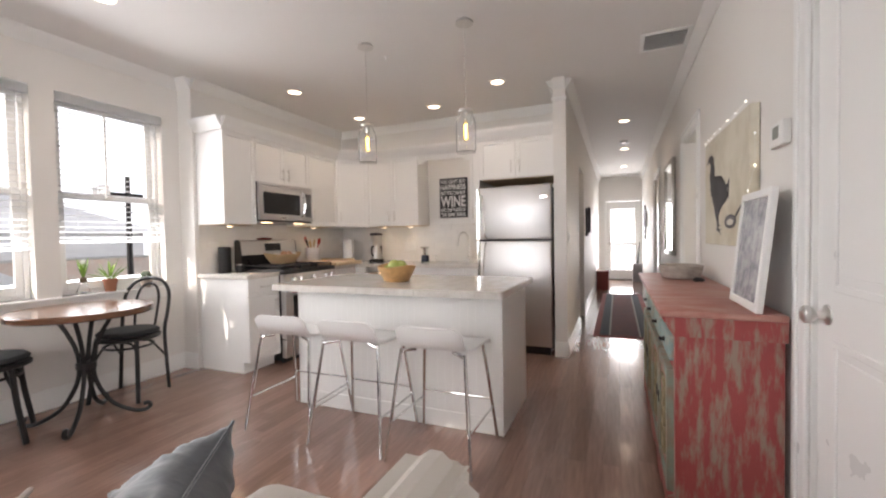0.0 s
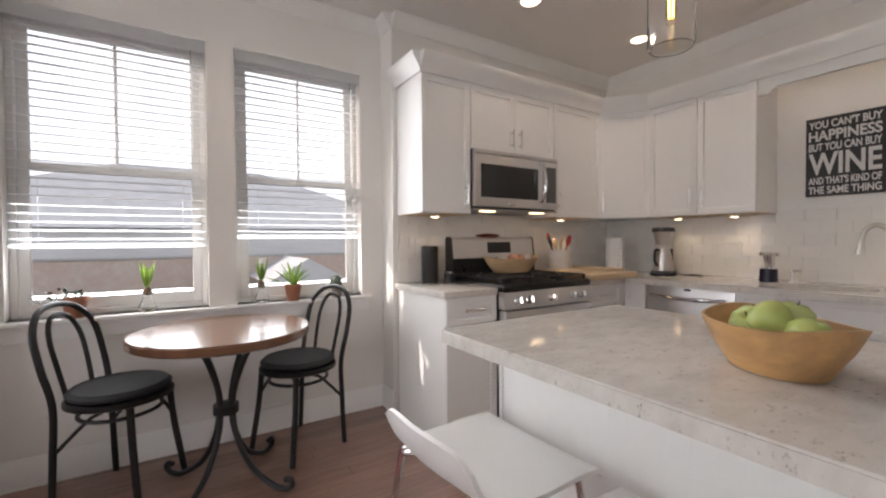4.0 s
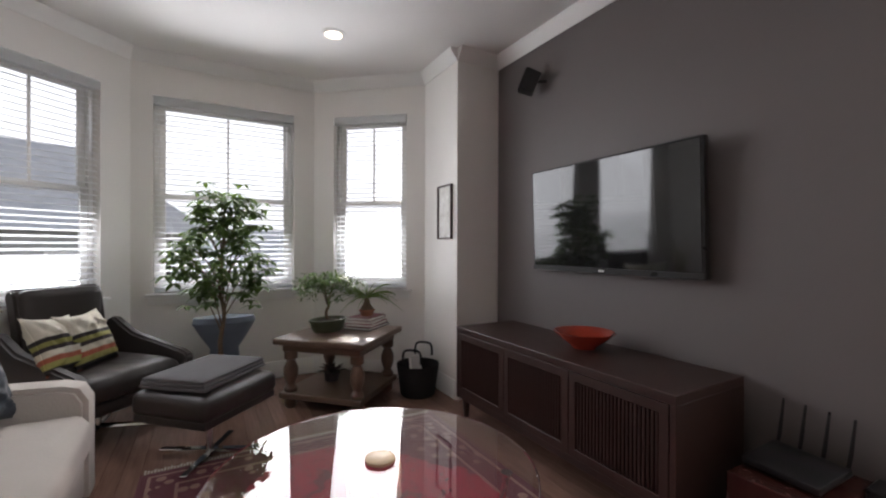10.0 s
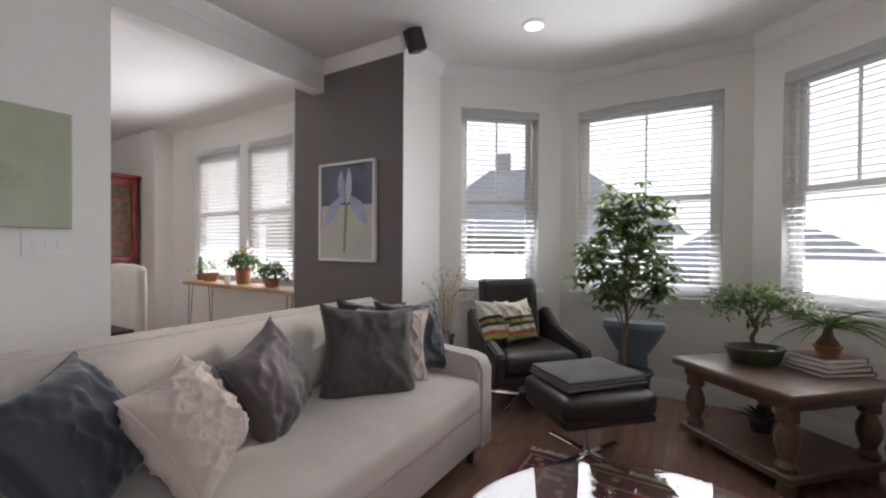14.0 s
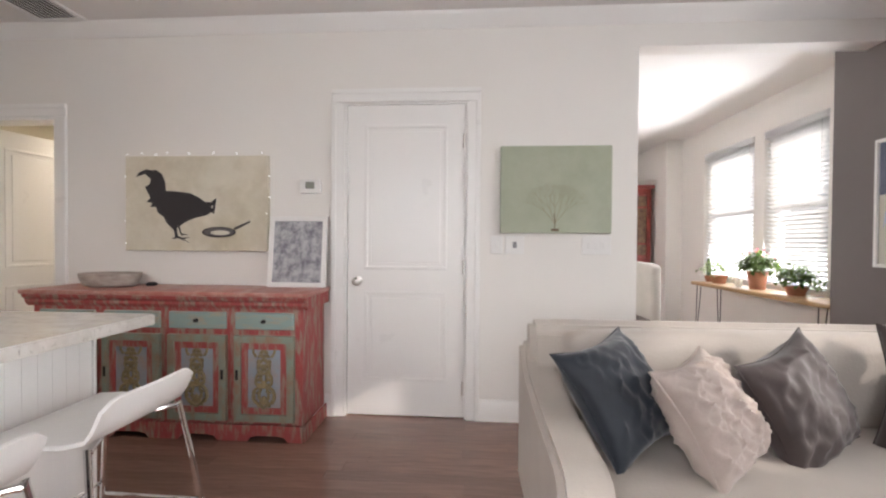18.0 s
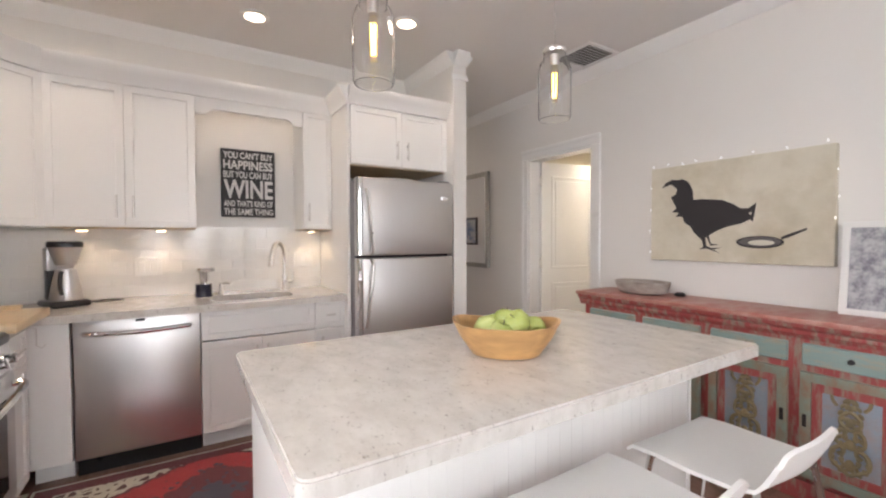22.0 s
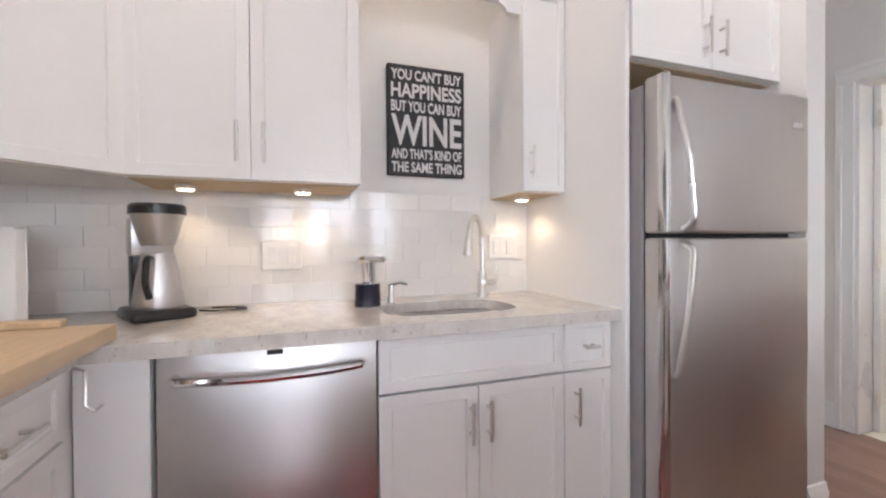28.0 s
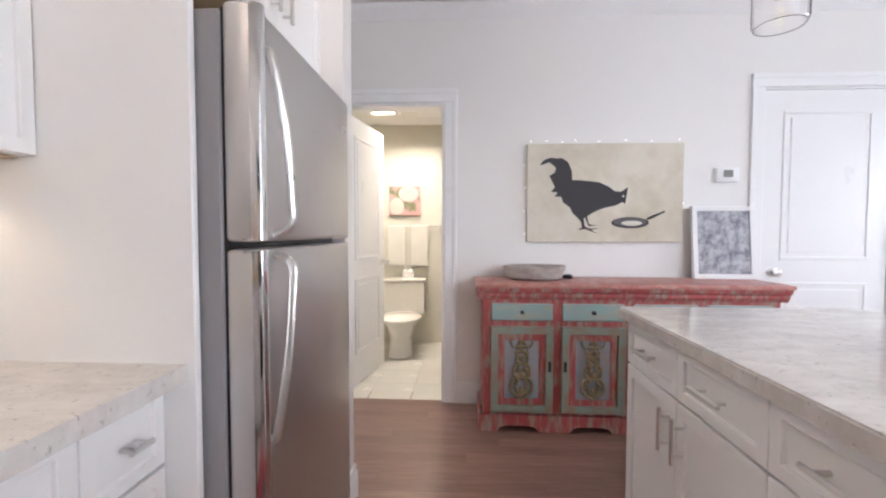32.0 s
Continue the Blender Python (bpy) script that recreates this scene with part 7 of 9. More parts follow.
def pillow_bm(size, thick, seed, pleat=0.0, n=34):
    """A square cushion with pulled corners, creases and, if asked, diagonal pleats."""
    bm = bmesh.new()
    n = 56 if pleat else n
    grid = {}
    for side in (1, -1):
        for i in range(n + 1):
            for j in range(n + 1):
                u, w = i / n * 2 - 1, j / n * 2 - 1
                edge = i in (0, n) or j in (0, n)
                if edge and side < 0:
                    grid[(side, i, j)] = grid[(1, i, j)]
                    continue
                pinch = 1 - 0.17 * (1 - u * u * w * w) * max(abs(u), abs(w)) ** 6
                hgt = thick / 2 * ((1 - abs(u) ** 2.6) * (1 - abs(w) ** 2.6)) ** 0.55
                cr = noise.noise(Vector((u * 2.0 + seed, w * 2.0, side))) * 0.014 + (1 - abs(noise.noise(Vector((u * 3.2 + seed + w * 1.5, w * 1.1, side * 3)))) * 2.5) * 0.012
                cr *= (1 - max(abs(u), abs(w)) ** 2)
                fold = abs(noise.noise(Vector((u * 2.4 - w * 1.6 + seed * 3.1, (u + w) * 0.9, side * 2 + seed))))
                cr += max(0.0, 1 - fold * 8) * 0.012 * (1 - max(abs(u), abs(w)) ** 5)
                for cu, cw in ((-1, -1), (1, -1), (1, 1), (-1, 1)):
                    far = math.hypot(u - cu, w - cw)
                    if far < 1.3 and not pleat:
                        ang = math.atan2(w - cw, u - cu) + 0.25 * noise.noise(Vector((u * 3 + seed * 2, w * 3, cu + 2 * cw)))
                        cr += 0.0055 * math.sin(ang * (11 + cu * 2 + cw) + seed * cu) * math.sin(math.pi * far / 1.3) * (1 - max(abs(u), abs(w)) ** 8)
                pl = 0.0
                if pleat:
                    wob = noise.noise(Vector((u * 2.5 + seed, w * 2.5, side))) * 0.9
                    pl = pleat * max((1 - abs(math.sin((u + w * 0.8) * 7.5 + wob * 0.5))) ** 2.2, 0.85 * (1 - abs(math.sin((u * 0.8 - w) * 6.0 + wob * 0.5))) ** 2.2)
                    pl *= 1 - max(abs(u), abs(w)) ** 6
                grid[(side, i, j)] = bm.verts.new((u * size / 2 * pinch, side * (hgt + cr + pl), w * size / 2 * pinch))
    for side in (1, -1):
        for i in range(n):
            for j in range(n):
                q = [grid[(side, i, j)], grid[(side, i + 1, j)], grid[(side, i + 1, j + 1)], grid[(side, i, j + 1)]]
                bm.faces.new(q if side < 0 else q[::-1])
    return bm


def pillow(name, x, y, z, rz, lean, spin, size, thick, material, label, seed, pleat=0.0):
    """rz: the way it faces (its -y), lean: tipped back, spin: turned in its own plane."""
    M = pose(x, y, z, 0, 0, rz) @ pose(0, 0, 0, -lean, 0, 0) @ pose(0, 0, 0, 0, spin, 0)
    t = thing(name, M, label, "cushion", "throw pillows on the sofa")
    part("cover", pillow_bm(size, thick, seed, pleat), material, t, smooth=80)
    ring = []
    for k in range(40):
        s_ = k / 40 * 4
        q, f = int(s_), s_ % 1 * 2 - 1
        u, w = ((f, -1), (1, f), (-f, 1), (-1, -f))[q]
        pinch = 1 - 0.17 * (1 - u * u * w * w)
        ring.append((u * size / 2 * pinch, 0, w * size / 2 * pinch))
    part("piping", tube(ring, 0.0045 if material is SAND else 0.003, 6, closed=True), material, t)
    return t


pillow("throw_pillow", 1.06, 1.745, 0.645, -55, 35, -8, 0.405, 0.16, NAVY, "dark navy velvet throw pillow set cornerwise in the sofa corner", 1)
pillow("throw_pillow", 0.94, 1.512, 0.632, -51, 32, -5, 0.36, 0.15, SAND, "pleated sand-coloured throw pillow with piping", 2, 0.022)
pillow("throw_pillow", 1.03, 1.185, 0.642, -66, 20, -15, 0.385, 0.15, TAUPE, "taupe velvet throw pillow set cornerwise", 3)
pillow("throw_pillow", 1.0, 0.68, 0.65, -126, 24, 4, 0.46, 0.16, TAUPE, "large taupe velvet throw pillow", 4)
pillow("throw_pillow", 1.041, 0.48, 0.642, -139, 31, 3, 0.412, 0.12, SAND, "pleated sand-coloured throw pillow behind the velvet one", 5, 0.02)
pillow("throw_pillow", 1.006, 0.318, 0.663, -115, 24, 2, 0.403, 0.11, NAVY, "navy velvet throw pillow against the sofa arm", 6)
pillow("throw_pillow", 1.16, 0.46, 0.665, -118, 24, 6, 0.40, 0.10, NAVY, "navy velvet throw pillow at the back of the sofa", 7)

# coffee table
ct = thing("coffee_table", (-0.265, 1.13, 0), "round clear glass coffee table on a chrome stand", "coffee table")
part("glass_top", lathe([(0, 0.408), (0.515, 0.408), (0.52, 0.411), (0.52, 0.417), (0.515, 0.42), (0, 0.42)], 96), GLASS, ct, "round clear glass top", smooth=25)
for k in range(3):
    a = k * 2 * math.pi / 3 + 0.5
    c, s_ = math.cos(a), math.sin(a)
    part("leg", tube(curve_pts([(0.42 * c, 0.42 * s_, 0.405), (0.40 * c, 0.40 * s_, 0.30), (0.30 * c, 0.30 * s_, 0.05), (0.34 * c, 0.34 * s_, 0.012)], 5), 0.011, 10), CHROME, ct)
    part("pad", lathe([(0, 0.40), (0.02, 0.40), (0.02, 0.407), (0, 0.407)], 14), CHROME, ct, m=pose(0.42 * c, 0.42 * s_, 0))
ring = [(0.31 * math.cos(k * math.pi / 16), 0.31 * math.sin(k * math.pi / 16), 0.07) for k in range(32)]
part("ring", tube(ring, 0.008, 8, closed=True), CHROME, ct)
co = thing("coaster", (-0.29, 1.09, 0.4205), "pale round wooden coaster on the glass table", "coaster")
part("disc", lathe([(0, 0), (0.05, 0), (0.052, 0.004), (0.052, 0.010), (0.048, 0.012), (0, 0.012)], 32), LWOOD, co)

# media console
mcn = thing("media_console", pose(-1.255, 0.0, 0, 0, 0, 90) @ Matrix.Diagonal((0.992, 1, 1.04, 1)), "dark brown wooden media console with slatted doors", "media console")
CONS = mat("console_wood", (0.040, 0.019, 0.015), 0.45, 0, 0.22, 5, 0.2, 60, stretch=(1.2, 14, 14))
MW_, MD_ = 1.535, 0.482
part("top", box(0, 0, 0.545, MW_, MD_, 0.582, 0.003), CONS, mcn)
part("bottom", box(0.02, 0.005, 0.125, MW_ - 0.02, MD_, 0.16), CONS, mcn, smooth=None)
for x0 in (0.0, MW_ - 0.025):
    part("side", box(x0, 0.002, 0.125, x0 + 0.025, MD_, 0.545, 0.002), CONS, mcn)
part("back", box(0.025, MD_ - 0.02, 0.16, MW_ - 0.025, MD_, 0.545), CONS, mcn, smooth=None)
slm = mesh_of("slat", box(-0.005, -0.006, 0, 0.005, 0.006, 0.30, 0.002), CONS, 35)
for k in range(3):
    x0 = 0.025 + k * (MW_ - 0.05) / 3
    x1 = x0 + (MW_ - 0.05) / 3
    d = part("door", ring_frame(x0 + 0.002, 0.162, x1 - 0.002, 0.543, 0.04, 0.0, 0.022), CONS, mcn)
    part("backing", box(x0 + 0.04, 0.018, 0.2, x1 - 0.04, 0.024, 0.505), BLACKP, d, smooth=None)
    n_s = 22
    for j in range(n_s):
        piece("slat", slm, d, pose(x0 + 0.052 + j * (x1 - x0 - 0.104) / (n_s - 1), 0.011, 0.202))
for x in (0.05, MW_ - 0.05):
    for y in (0.05, MD_ - 0.05):
        part("leg", lathe([(0, 0), (0.016, 0), (0.026, 0.125), (0, 0.125)], 12), CONS, mcn, m=pose(x, y, 0))
REDG = mat("red_glaze", (0.36, 0.05, 0.03), 0.15, vary=0.08, scale=8)
rbw = thing("red_bowl", (-1.535, 0.85, 0.606), "glossy red ceramic bowl on the media console", "bowl")
part("bowl", lathe([(0, 0), (0.06, 0), (0.065, 0.012), (0.12, 0.05), (0.16, 0.088), (0.154, 0.09), (0.11, 0.055), (0.05, 0.022), (0, 0.018)], 40), REDG, rbw, smooth=60)
sbw = thing("subwoofer", (-1.57, 1.77, 0), "dark cherry subwoofer box with a round port", "subwoofer")
SUBW = mat("cherry_wood", (0.05, 0.016, 0.013), 0.25, 0, 0.2, 5, 0.05, 40, stretch=(8, 8, 1))
part("cabinet", box(-0.18, -0.145, 0.02, 0.18, 0.145, 0.35, 0.004), SUBW, sbw)
part("port", lathe([(0.03, 0), (0.048, 0), (0.05, 0.006), (0.042, 0.01), (0.03, -0.02)], 24), NICKEL, sbw, m=pose(0.181, -0.03, 0.12, 0, 90))
part("plinth", box(-0.16, -0.125, 0.0, 0.16, 0.125, 0.02), BLACKP, sbw, smooth=None)
rt = thing("router", pose(-1.57, 1.76, 0.372, 0, 9, -8), "black wireless router with four upright antennas", "router")
part("case", box(-0.09, -0.12, 0, 0.10, 0.12, 0.028, 0.008, 2), BLACKP, rt)
part("stand", box(-0.10, -0.10, -0.02, -0.08, 0.10, 0.004, 0.003), BLACKP, rt)
for k in range(4):
    y = -0.105 + k * 0.07
    part("antenna", tube([(-0.09, y, 0.015), (-0.10, y + 0.005, 0.06), (-0.115, y + 0.02, 0.19)], [0.006, 0.007, 0.004], 8), BLACKP, rt)
mg = thing("magazine_file", (-1.71, 1.945, 0), "black and white upright file box by the wall", "file box")
part("file", box(-0.06, -0.03, 0.001, 0.06, 0.03, 0.36, 0.004), BLACKP, mg)
part("panel", box(0.0605, -0.025, 0.06, 0.064, 0.025, 0.30), PLASTICW, mg, smooth=None)
# television and speakers
tv = thing("television", pose(-1.692, 0.277, 0.995, 0, 0, 90) @ pose(0, 0, 0, 2.3) @ Matrix.Diagonal((0.987, 1, 0.968, 1)), "large black flat television on the grey wall", "television")
part("case", box(0.0, 0.004, 0.0, 1.125, 0.045, 0.668, 0.006, 2), BLACKP, tv)
part("screen", box(0.014, 0.0, 0.034, 1.111, 0.006, 0.655, 0.001), mat("tv_screen", (0.012, 0.012, 0.013), 0.05, 0, 0, 1, spec=0.7, rvary=0.0), tv, "glossy black screen, switched off")
part("bezel", box(0.002, -0.003, 0.002, 1.123, 0.004, 0.033, 0.002), BLACKP, tv)
part("badge", box(0.545, -0.005, 0.012, 0.58, -0.003, 0.022), NICKEL, tv, smooth=None)
part("wall_mount", box(0.36, 0.045, 0.2, 0.76, 0.093, 0.5, 0.004), BLACKM, tv)


def speaker(M, label, drop):
    t = thing("speaker", M, label, "speaker", "small surround speakers")
    bm = prism([(-0.055, -0.045), (0.055, -0.045), (0.04, 0.06), (-0.04, 0.06)], -0.075, 0.075)
    bmesh.ops.bevel(bm, geom=list(bm.edges), offset=0.006, segments=2, affect="EDGES")
    part("cabinet", bm, BLACKP, t, m=pose(0, 0, 0, -22))
    part("grille", box(-0.048, -0.049, -0.068, 0.048, -0.044, 0.068, 0.002), mat("speaker_cloth", (0.012, 0.012, 0.012), 0.9) if "speaker_cloth" not in bpy.data.materials else bpy.data.materials["speaker_cloth"], t, m=pose(0, 0, 0, -22))
    part("bracket", tube([(0, 0.03, 0.0), (0, drop[0], drop[1])], 0.012, 8), BLACKM, t)
    return t


speaker(pose(-1.69, 0.22, 2.27, 0, 0, 55), "small black wedge speaker on a wall bracket", (0.12, 0.0))
speaker(pose(-1.69, 1.70, 2.21, 0, 0, 118), "small black wedge speaker on a wall bracket", (0.11, 0.02))
speaker(pose(1.36, -0.18, 2.555, 0, 0, -20), "small black wedge speaker under the ceiling", (0.03, 0.072))
sp_ = thing("small_picture", pose(-1.4095, -0.53, 1.205, 0, 0, 90), "small print in a thin dark frame on the bay wall", "picture")
part("frame", ring_frame(0.0, 0.0, 0.215, 0.42, 0.012, -0.02, 0.0), WOODD, sp_)
part("print", box(0.01, -0.008, 0.01, 0.205, -0.002, 0.41), two_tone("pale_print", (0.62, 0.60, 0.56), (0.40, 0.36, 0.32), 14.0, 0.25, 0.5, 0.7, bump=0.0), sp_, smooth=None)

# armchair and ottoman
ac = thing("armchair", pose(0.80, -0.80, 0, 0, 0, 223), "dark brown leather lounge chair on a chrome swivel base", "armchair")
part("seat", soft_box(-0.27, -0.36, 0.30, 0.27, 0.22, 0.43, 0.045, 4, 0.02, 2), LEATHER, ac)
part("seat_base", soft_box(-0.28, -0.34, 0.22, 0.28, 0.26, 0.30, 0.03, 3), LEATHER, ac)
for s in (-1, 1):
    bm = prism([(-0.37, 0.24), (-0.30, 0.20), (0.25, 0.22), (0.33, 0.40), (0.36, 0.62), (0.28, 0.66), (0.10, 0.56), (-0.36, 0.47), (-0.39, 0.44)], min(s * 0.275, s * 0.34), max(s * 0.275, s * 0.34), axis="x")
    bmesh.ops.bevel(bm, geom=list(bm.edges), offset=0.015, segments=3, affect="EDGES")
    part("arm", bm, LEATHER, ac)
bm = prism([(0.20, 0.30), (0.27, 0.28), (0.40, 0.84), (0.38, 0.885), (0.33, 0.885), (0.30, 0.84)], -0.235, 0.235, axis="x")
bmesh.ops.bevel(bm, geom=list(bm.edges), offset=0.015, segments=3, affect="EDGES")
part("backrest", bm, LEATHER, ac)
part("headrest", soft_box(-0.22, 0.27, 0.67, 0.22, 0.35, 0.872, 0.03, 3, 0.012), LEATHER, ac)
part("post", tube([(0, 0, 0.04), (0, 0, 0.23)], 0.025, 14), CHROME, ac)
for k in range(4):
    a = math.pi / 4 + k * math.pi / 2
    part("foot", tube([(0, 0, 0.05), (0.30 * math.cos(a), 0.30 * math.sin(a), 0.014)], [0.022, 0.012], 8), CHROME, ac)
KIL = mat("kilim_cream", (0.58, 0.54, 0.45), 0.9, 0, 0.05, 6, 0.4, 160)
nodes, L_, b_ = nodes_of(KIL)
tc_ = nodes.new("ShaderNodeTexCoord")
sx_ = nodes.new("ShaderNodeSeparateXYZ")
L_(tc_.outputs["Object"], sx_.inputs[0])
mr_ = nodes.new("ShaderNodeMapRange")
mr_.inputs["From Min"].default_value, mr_.inputs["From Max"].default_value = -0.2, 0.2
L_(sx_.outputs["Z"], mr_.inputs[0])
cr_ = nodes.new("ShaderNodeValToRGB")
cr_.color_ramp.interpolation = "CONSTANT"
els = [(0.0, (0.30, 0.08, 0.05)), (0.10, (0.03, 0.025, 0.025)), (0.17, (0.30, 0.28, 0.09)), (0.25, (0.34, 0.10, 0.06)), (0.32, (0.56, 0.52, 0.43)), (0.40, (0.04, 0.03, 0.03)), (0.46, (0.26, 0.25, 0.08)), (0.52, (0.03, 0.025, 0.025)), (0.58, (0.60, 0.56, 0.47))]
while len(cr_.color_ramp.elements) < len(els):
    cr_.color_ramp.elements.new(0.5)
for e_, (p_, c_) in zip(cr_.color_ramp.elements, els):
    e_.position, e_.color = p_, (*c_, 1)
L_(mr_.outputs[0], cr_.inputs[0])
L_(cr_.outputs[0], [q for q in nodes if q.type == "HUE_SAT"][0].inputs["Color"])
pillow("kilim_pillow", 0.93, -0.62, 0.60, 250, 27, 6, 0.34, 0.12, KIL, "cream pillow with woven kilim stripes on the armchair", 11)
pillow("kilim_pillow", 0.83, -0.75, 0.595, 246, 24, 0, 0.34, 0.12, KIL, "cream pillow with woven kilim stripes leaning in the armchair", 12)
for o in bpy.data.objects:
    if o.name.startswith("kilim_pillow"):
        tagged(o, group="kilim pillows on the armchair")
ot = thing("ottoman", pose(0.205, -0.20, 0, 0, 0, 46), "dark brown leather ottoman on a chrome stand", "ottoman")
part("cushion", soft_box(-0.27, -0.23, 0.29, 0.27, 0.23, 0.405, 0.035, 4, 0.018, 5), LEATHER, ot)
part("base", box(-0.26, -0.22, 0.255, 0.26, 0.22, 0.295, 0.01, 2), LEATHER, ot)
part("post", tube([(0, 0, 0.02), (0, 0, 0.256)], 0.02, 14), CHROME, ot)
for a in (0.3, 0.3 + math.pi / 2):
    part("foot", box(-0.26, -0.018, 0.002, 0.26, 0.018, 0.02, 0.003), CHROME, ot, m=pose(0, 0, 0.0 if a < 1 else 0.0185, 0, 0, math.degrees(a)))
bk = thing("folded_blanket", pose(0.215, -0.225, 0.425, 0, 0, 50), "folded grey wool blanket lying on the ottoman", "blanket")
BLAN = mat("grey_wool", (0.13, 0.125, 0.128), 0.95, 0, 0.08, 8, 0.5, 160)
for k, (w_, d_) in enumerate(((0.25, 0.19), (0.245, 0.185), (0.24, 0.18))):
    part("fold", soft_box(-w_, -d_, k * 0.018, w_, d_, k * 0.018 + 0.0175, 0.008, 2, 0.004, k), BLAN, bk)

# end table, plants, basket
ENDW = mat("end_table_wood", (0.14, 0.088, 0.062), 0.35, 0, 0.2, 5, 0.15, 50, stretch=(2, 12, 12))
et = thing("end_table", pose(-0.67, -0.70, 0, 0, 0, 45), "square brown wooden end table with turned legs and a low shelf", "end table")
hs_ = 0.35
part("tabletop", box(-hs_, -hs_, 0.455, hs_, hs_, 0.50, 0.012, 3), ENDW, et)
part("apron", box(-0.30, -0.30, 0.405, 0.30, 0.30, 0.454), ENDW, et, smooth=None)
part("shelf", box(-0.32, -0.32, 0.075, 0.32, 0.32, 0.115, 0.006), ENDW, et)
for sx2 in (-1, 1):
    for sy2 in (-1, 1):
        part("leg", lathe([(0, 0.115), (0.045, 0.115), (0.048, 0.14), (0.035, 0.155), (0.03, 0.17), (0.05, 0.23), (0.05, 0.28), (0.032, 0.325), (0.028, 0.335), (0.046, 0.35), (0.046, 0.404), (0, 0.404)], 20), ENDW, et, m=pose(sx2 * 0.26, sy2 * 0.26, 0))
        part("foot", lathe([(0, 0), (0.03, 0), (0.042, 0.02), (0.04, 0.05), (0.03, 0.075), (0, 0.075)], 18), ENDW, et, m=pose(sx2 * 0.26, sy2 * 0.26, 0))
STEM = BARK


def crown(t, name, tips, leafs, L, W, material, rng, spread=0.07, droop=0.35, whorl=0):
    bm = bmesh.new()
    for tip in tips:
        if whorl:
            for w_ in range(leafs):
                c = tip + Vector((rng.uniform(-1, 1), rng.uniform(-1, 1), rng.uniform(-1, 1))) * spread
                a0 = rng.uniform(0, 6.28)
                for k in range(whorl):
                    a = a0 + k * 2 * math.pi / whorl
                    leaf(bm, c, Vector((math.cos(a), math.sin(a), rng.uniform(-0.35, 0.15))), Vector((0, 0, 1)), L * rng.uniform(0.7, 1.15), W, 0.12, droop)
        else:
            for k in range(leafs):
                c = tip + Vector((rng.uniform(-1, 1), rng.uniform(-1, 1), rng.uniform(-0.8, 0.8))) * spread
                leaf(bm, c, Vector((rng.uniform(-1, 1), rng.uniform(-1, 1), rng.uniform(-0.4, 0.5))), Vector((0, 0, 1)), L * rng.uniform(0.7, 1.2), W, 0.15, droop)
    return part(name, bm, material, t)


rg2 = random.Random(11)
tree = thing("umbrella_tree", (0.12, -1.0, 0), "tall potted umbrella tree with glossy green leaf clusters", "potted plant")
pot(tree, 0.17, 0.30, mat("charcoal_pot", (0.05, 0.055, 0.06), 0.5, vary=0.1))
part("trunk", tube(curve_pts([(0.0, 0, 0.27), (0.015, 0.01, 0.45), (-0.01, 0.015, 0.65), (0.02, 0, 0.85), (0.0, 0, 1.15), (-0.01, 0, 1.42)], 5), [0.018 - 0.0005 * k for k in range(26)], 8), BARK, tree, "slim pale brown trunk")
tips = []
for k in range(60):
    a = k * 2.39996
    h_ = 0.78 + 0.72 * (k / 59)
    prof = math.sin(min(1, (h_ - 0.66) / 0.3) * 1.4) * (1 - max(0, (h_ - 1.15)) / 0.5)
    r_ = (0.08 + 0.27 * prof) * rg2.uniform(0.45, 1.0)
    tip = Vector((r_ * math.cos(a), r_ * 0.85 * math.sin(a), h_ + rg2.uniform(-0.04, 0.05)))
    tips.append(tip)
    if k % 3 == 0:
        part("branch", tube(curve_pts([(0.0, 0, max(0.5, h_ - 0.28)), tip * 0.5 + Vector((0, 0, h_ * 0.5 - 0.08)), tip], 4), [0.006 - 0.0004 * q for q in range(9)], 5), BARK, tree)
crown(tree, "crown", tips, 5, 0.09, 0.04, LEAF, rg2, 0.075, 0.3, whorl=6)
disc = thing("blue_stool", (0.10, -1.22, 0), "blue-grey ceramic garden stool behind the tree", "stool")
part("body", lathe([(0, 0), (0.12, 0), (0.10, 0.2), (0.09, 0.36), (0.15, 0.46), (0.20, 0.56), (0.19, 0.60), (0, 0.62)], 28), mat("blue_grey_glaze", (0.16, 0.19, 0.24), 0.35, vary=0.12), disc, m=Matrix.Diagonal((1.1, 0.55, 1.0, 1)))
bz = thing("bonsai", pose(-0.59, -0.80, 0.5005, 0, 0, 30), "small leafy bonsai in an oval green-brown tray", "potted plant")
bm = lathe([(0, 0), (0.12, 0), (0.135, 0.02), (0.15, 0.075), (0.16, 0.078), (0.16, 0.09), (0.145, 0.09), (0.13, 0.06), (0, 0.055)], 28)
for v_ in bm.verts:
    v_.co.y *= 0.72
part("tray", bm, mat("moss_glaze", (0.07, 0.08, 0.045), 0.5, vary=0.2), bz)
bm = lathe([(0, 0.062), (0.13, 0.062), (0.08, 0.08), (0, 0.088)], 20)
for v_ in bm.verts:
    v_.co.y *= 0.70
part("soil", bm, SOIL, bz)
part("trunk", tube(curve_pts([(0, 0, 0.08), (0.02, 0, 0.14), (0.0, 0.01, 0.2), (0.02, 0, 0.26)], 5), [0.014 - 0.0004 * k for k in range(16)], 8), BARK, bz)
tips = [Vector((0.25 * math.cos(k * 2.4) * math.sqrt((k + 1) / 26), 0.21 * math.sin(k * 2.4) * math.sqrt((k + 1) / 26), 0.32 + 0.09 * (1 - (k + 1) / 26) + rg2.uniform(-0.03, 0.03))) for k in range(26)]
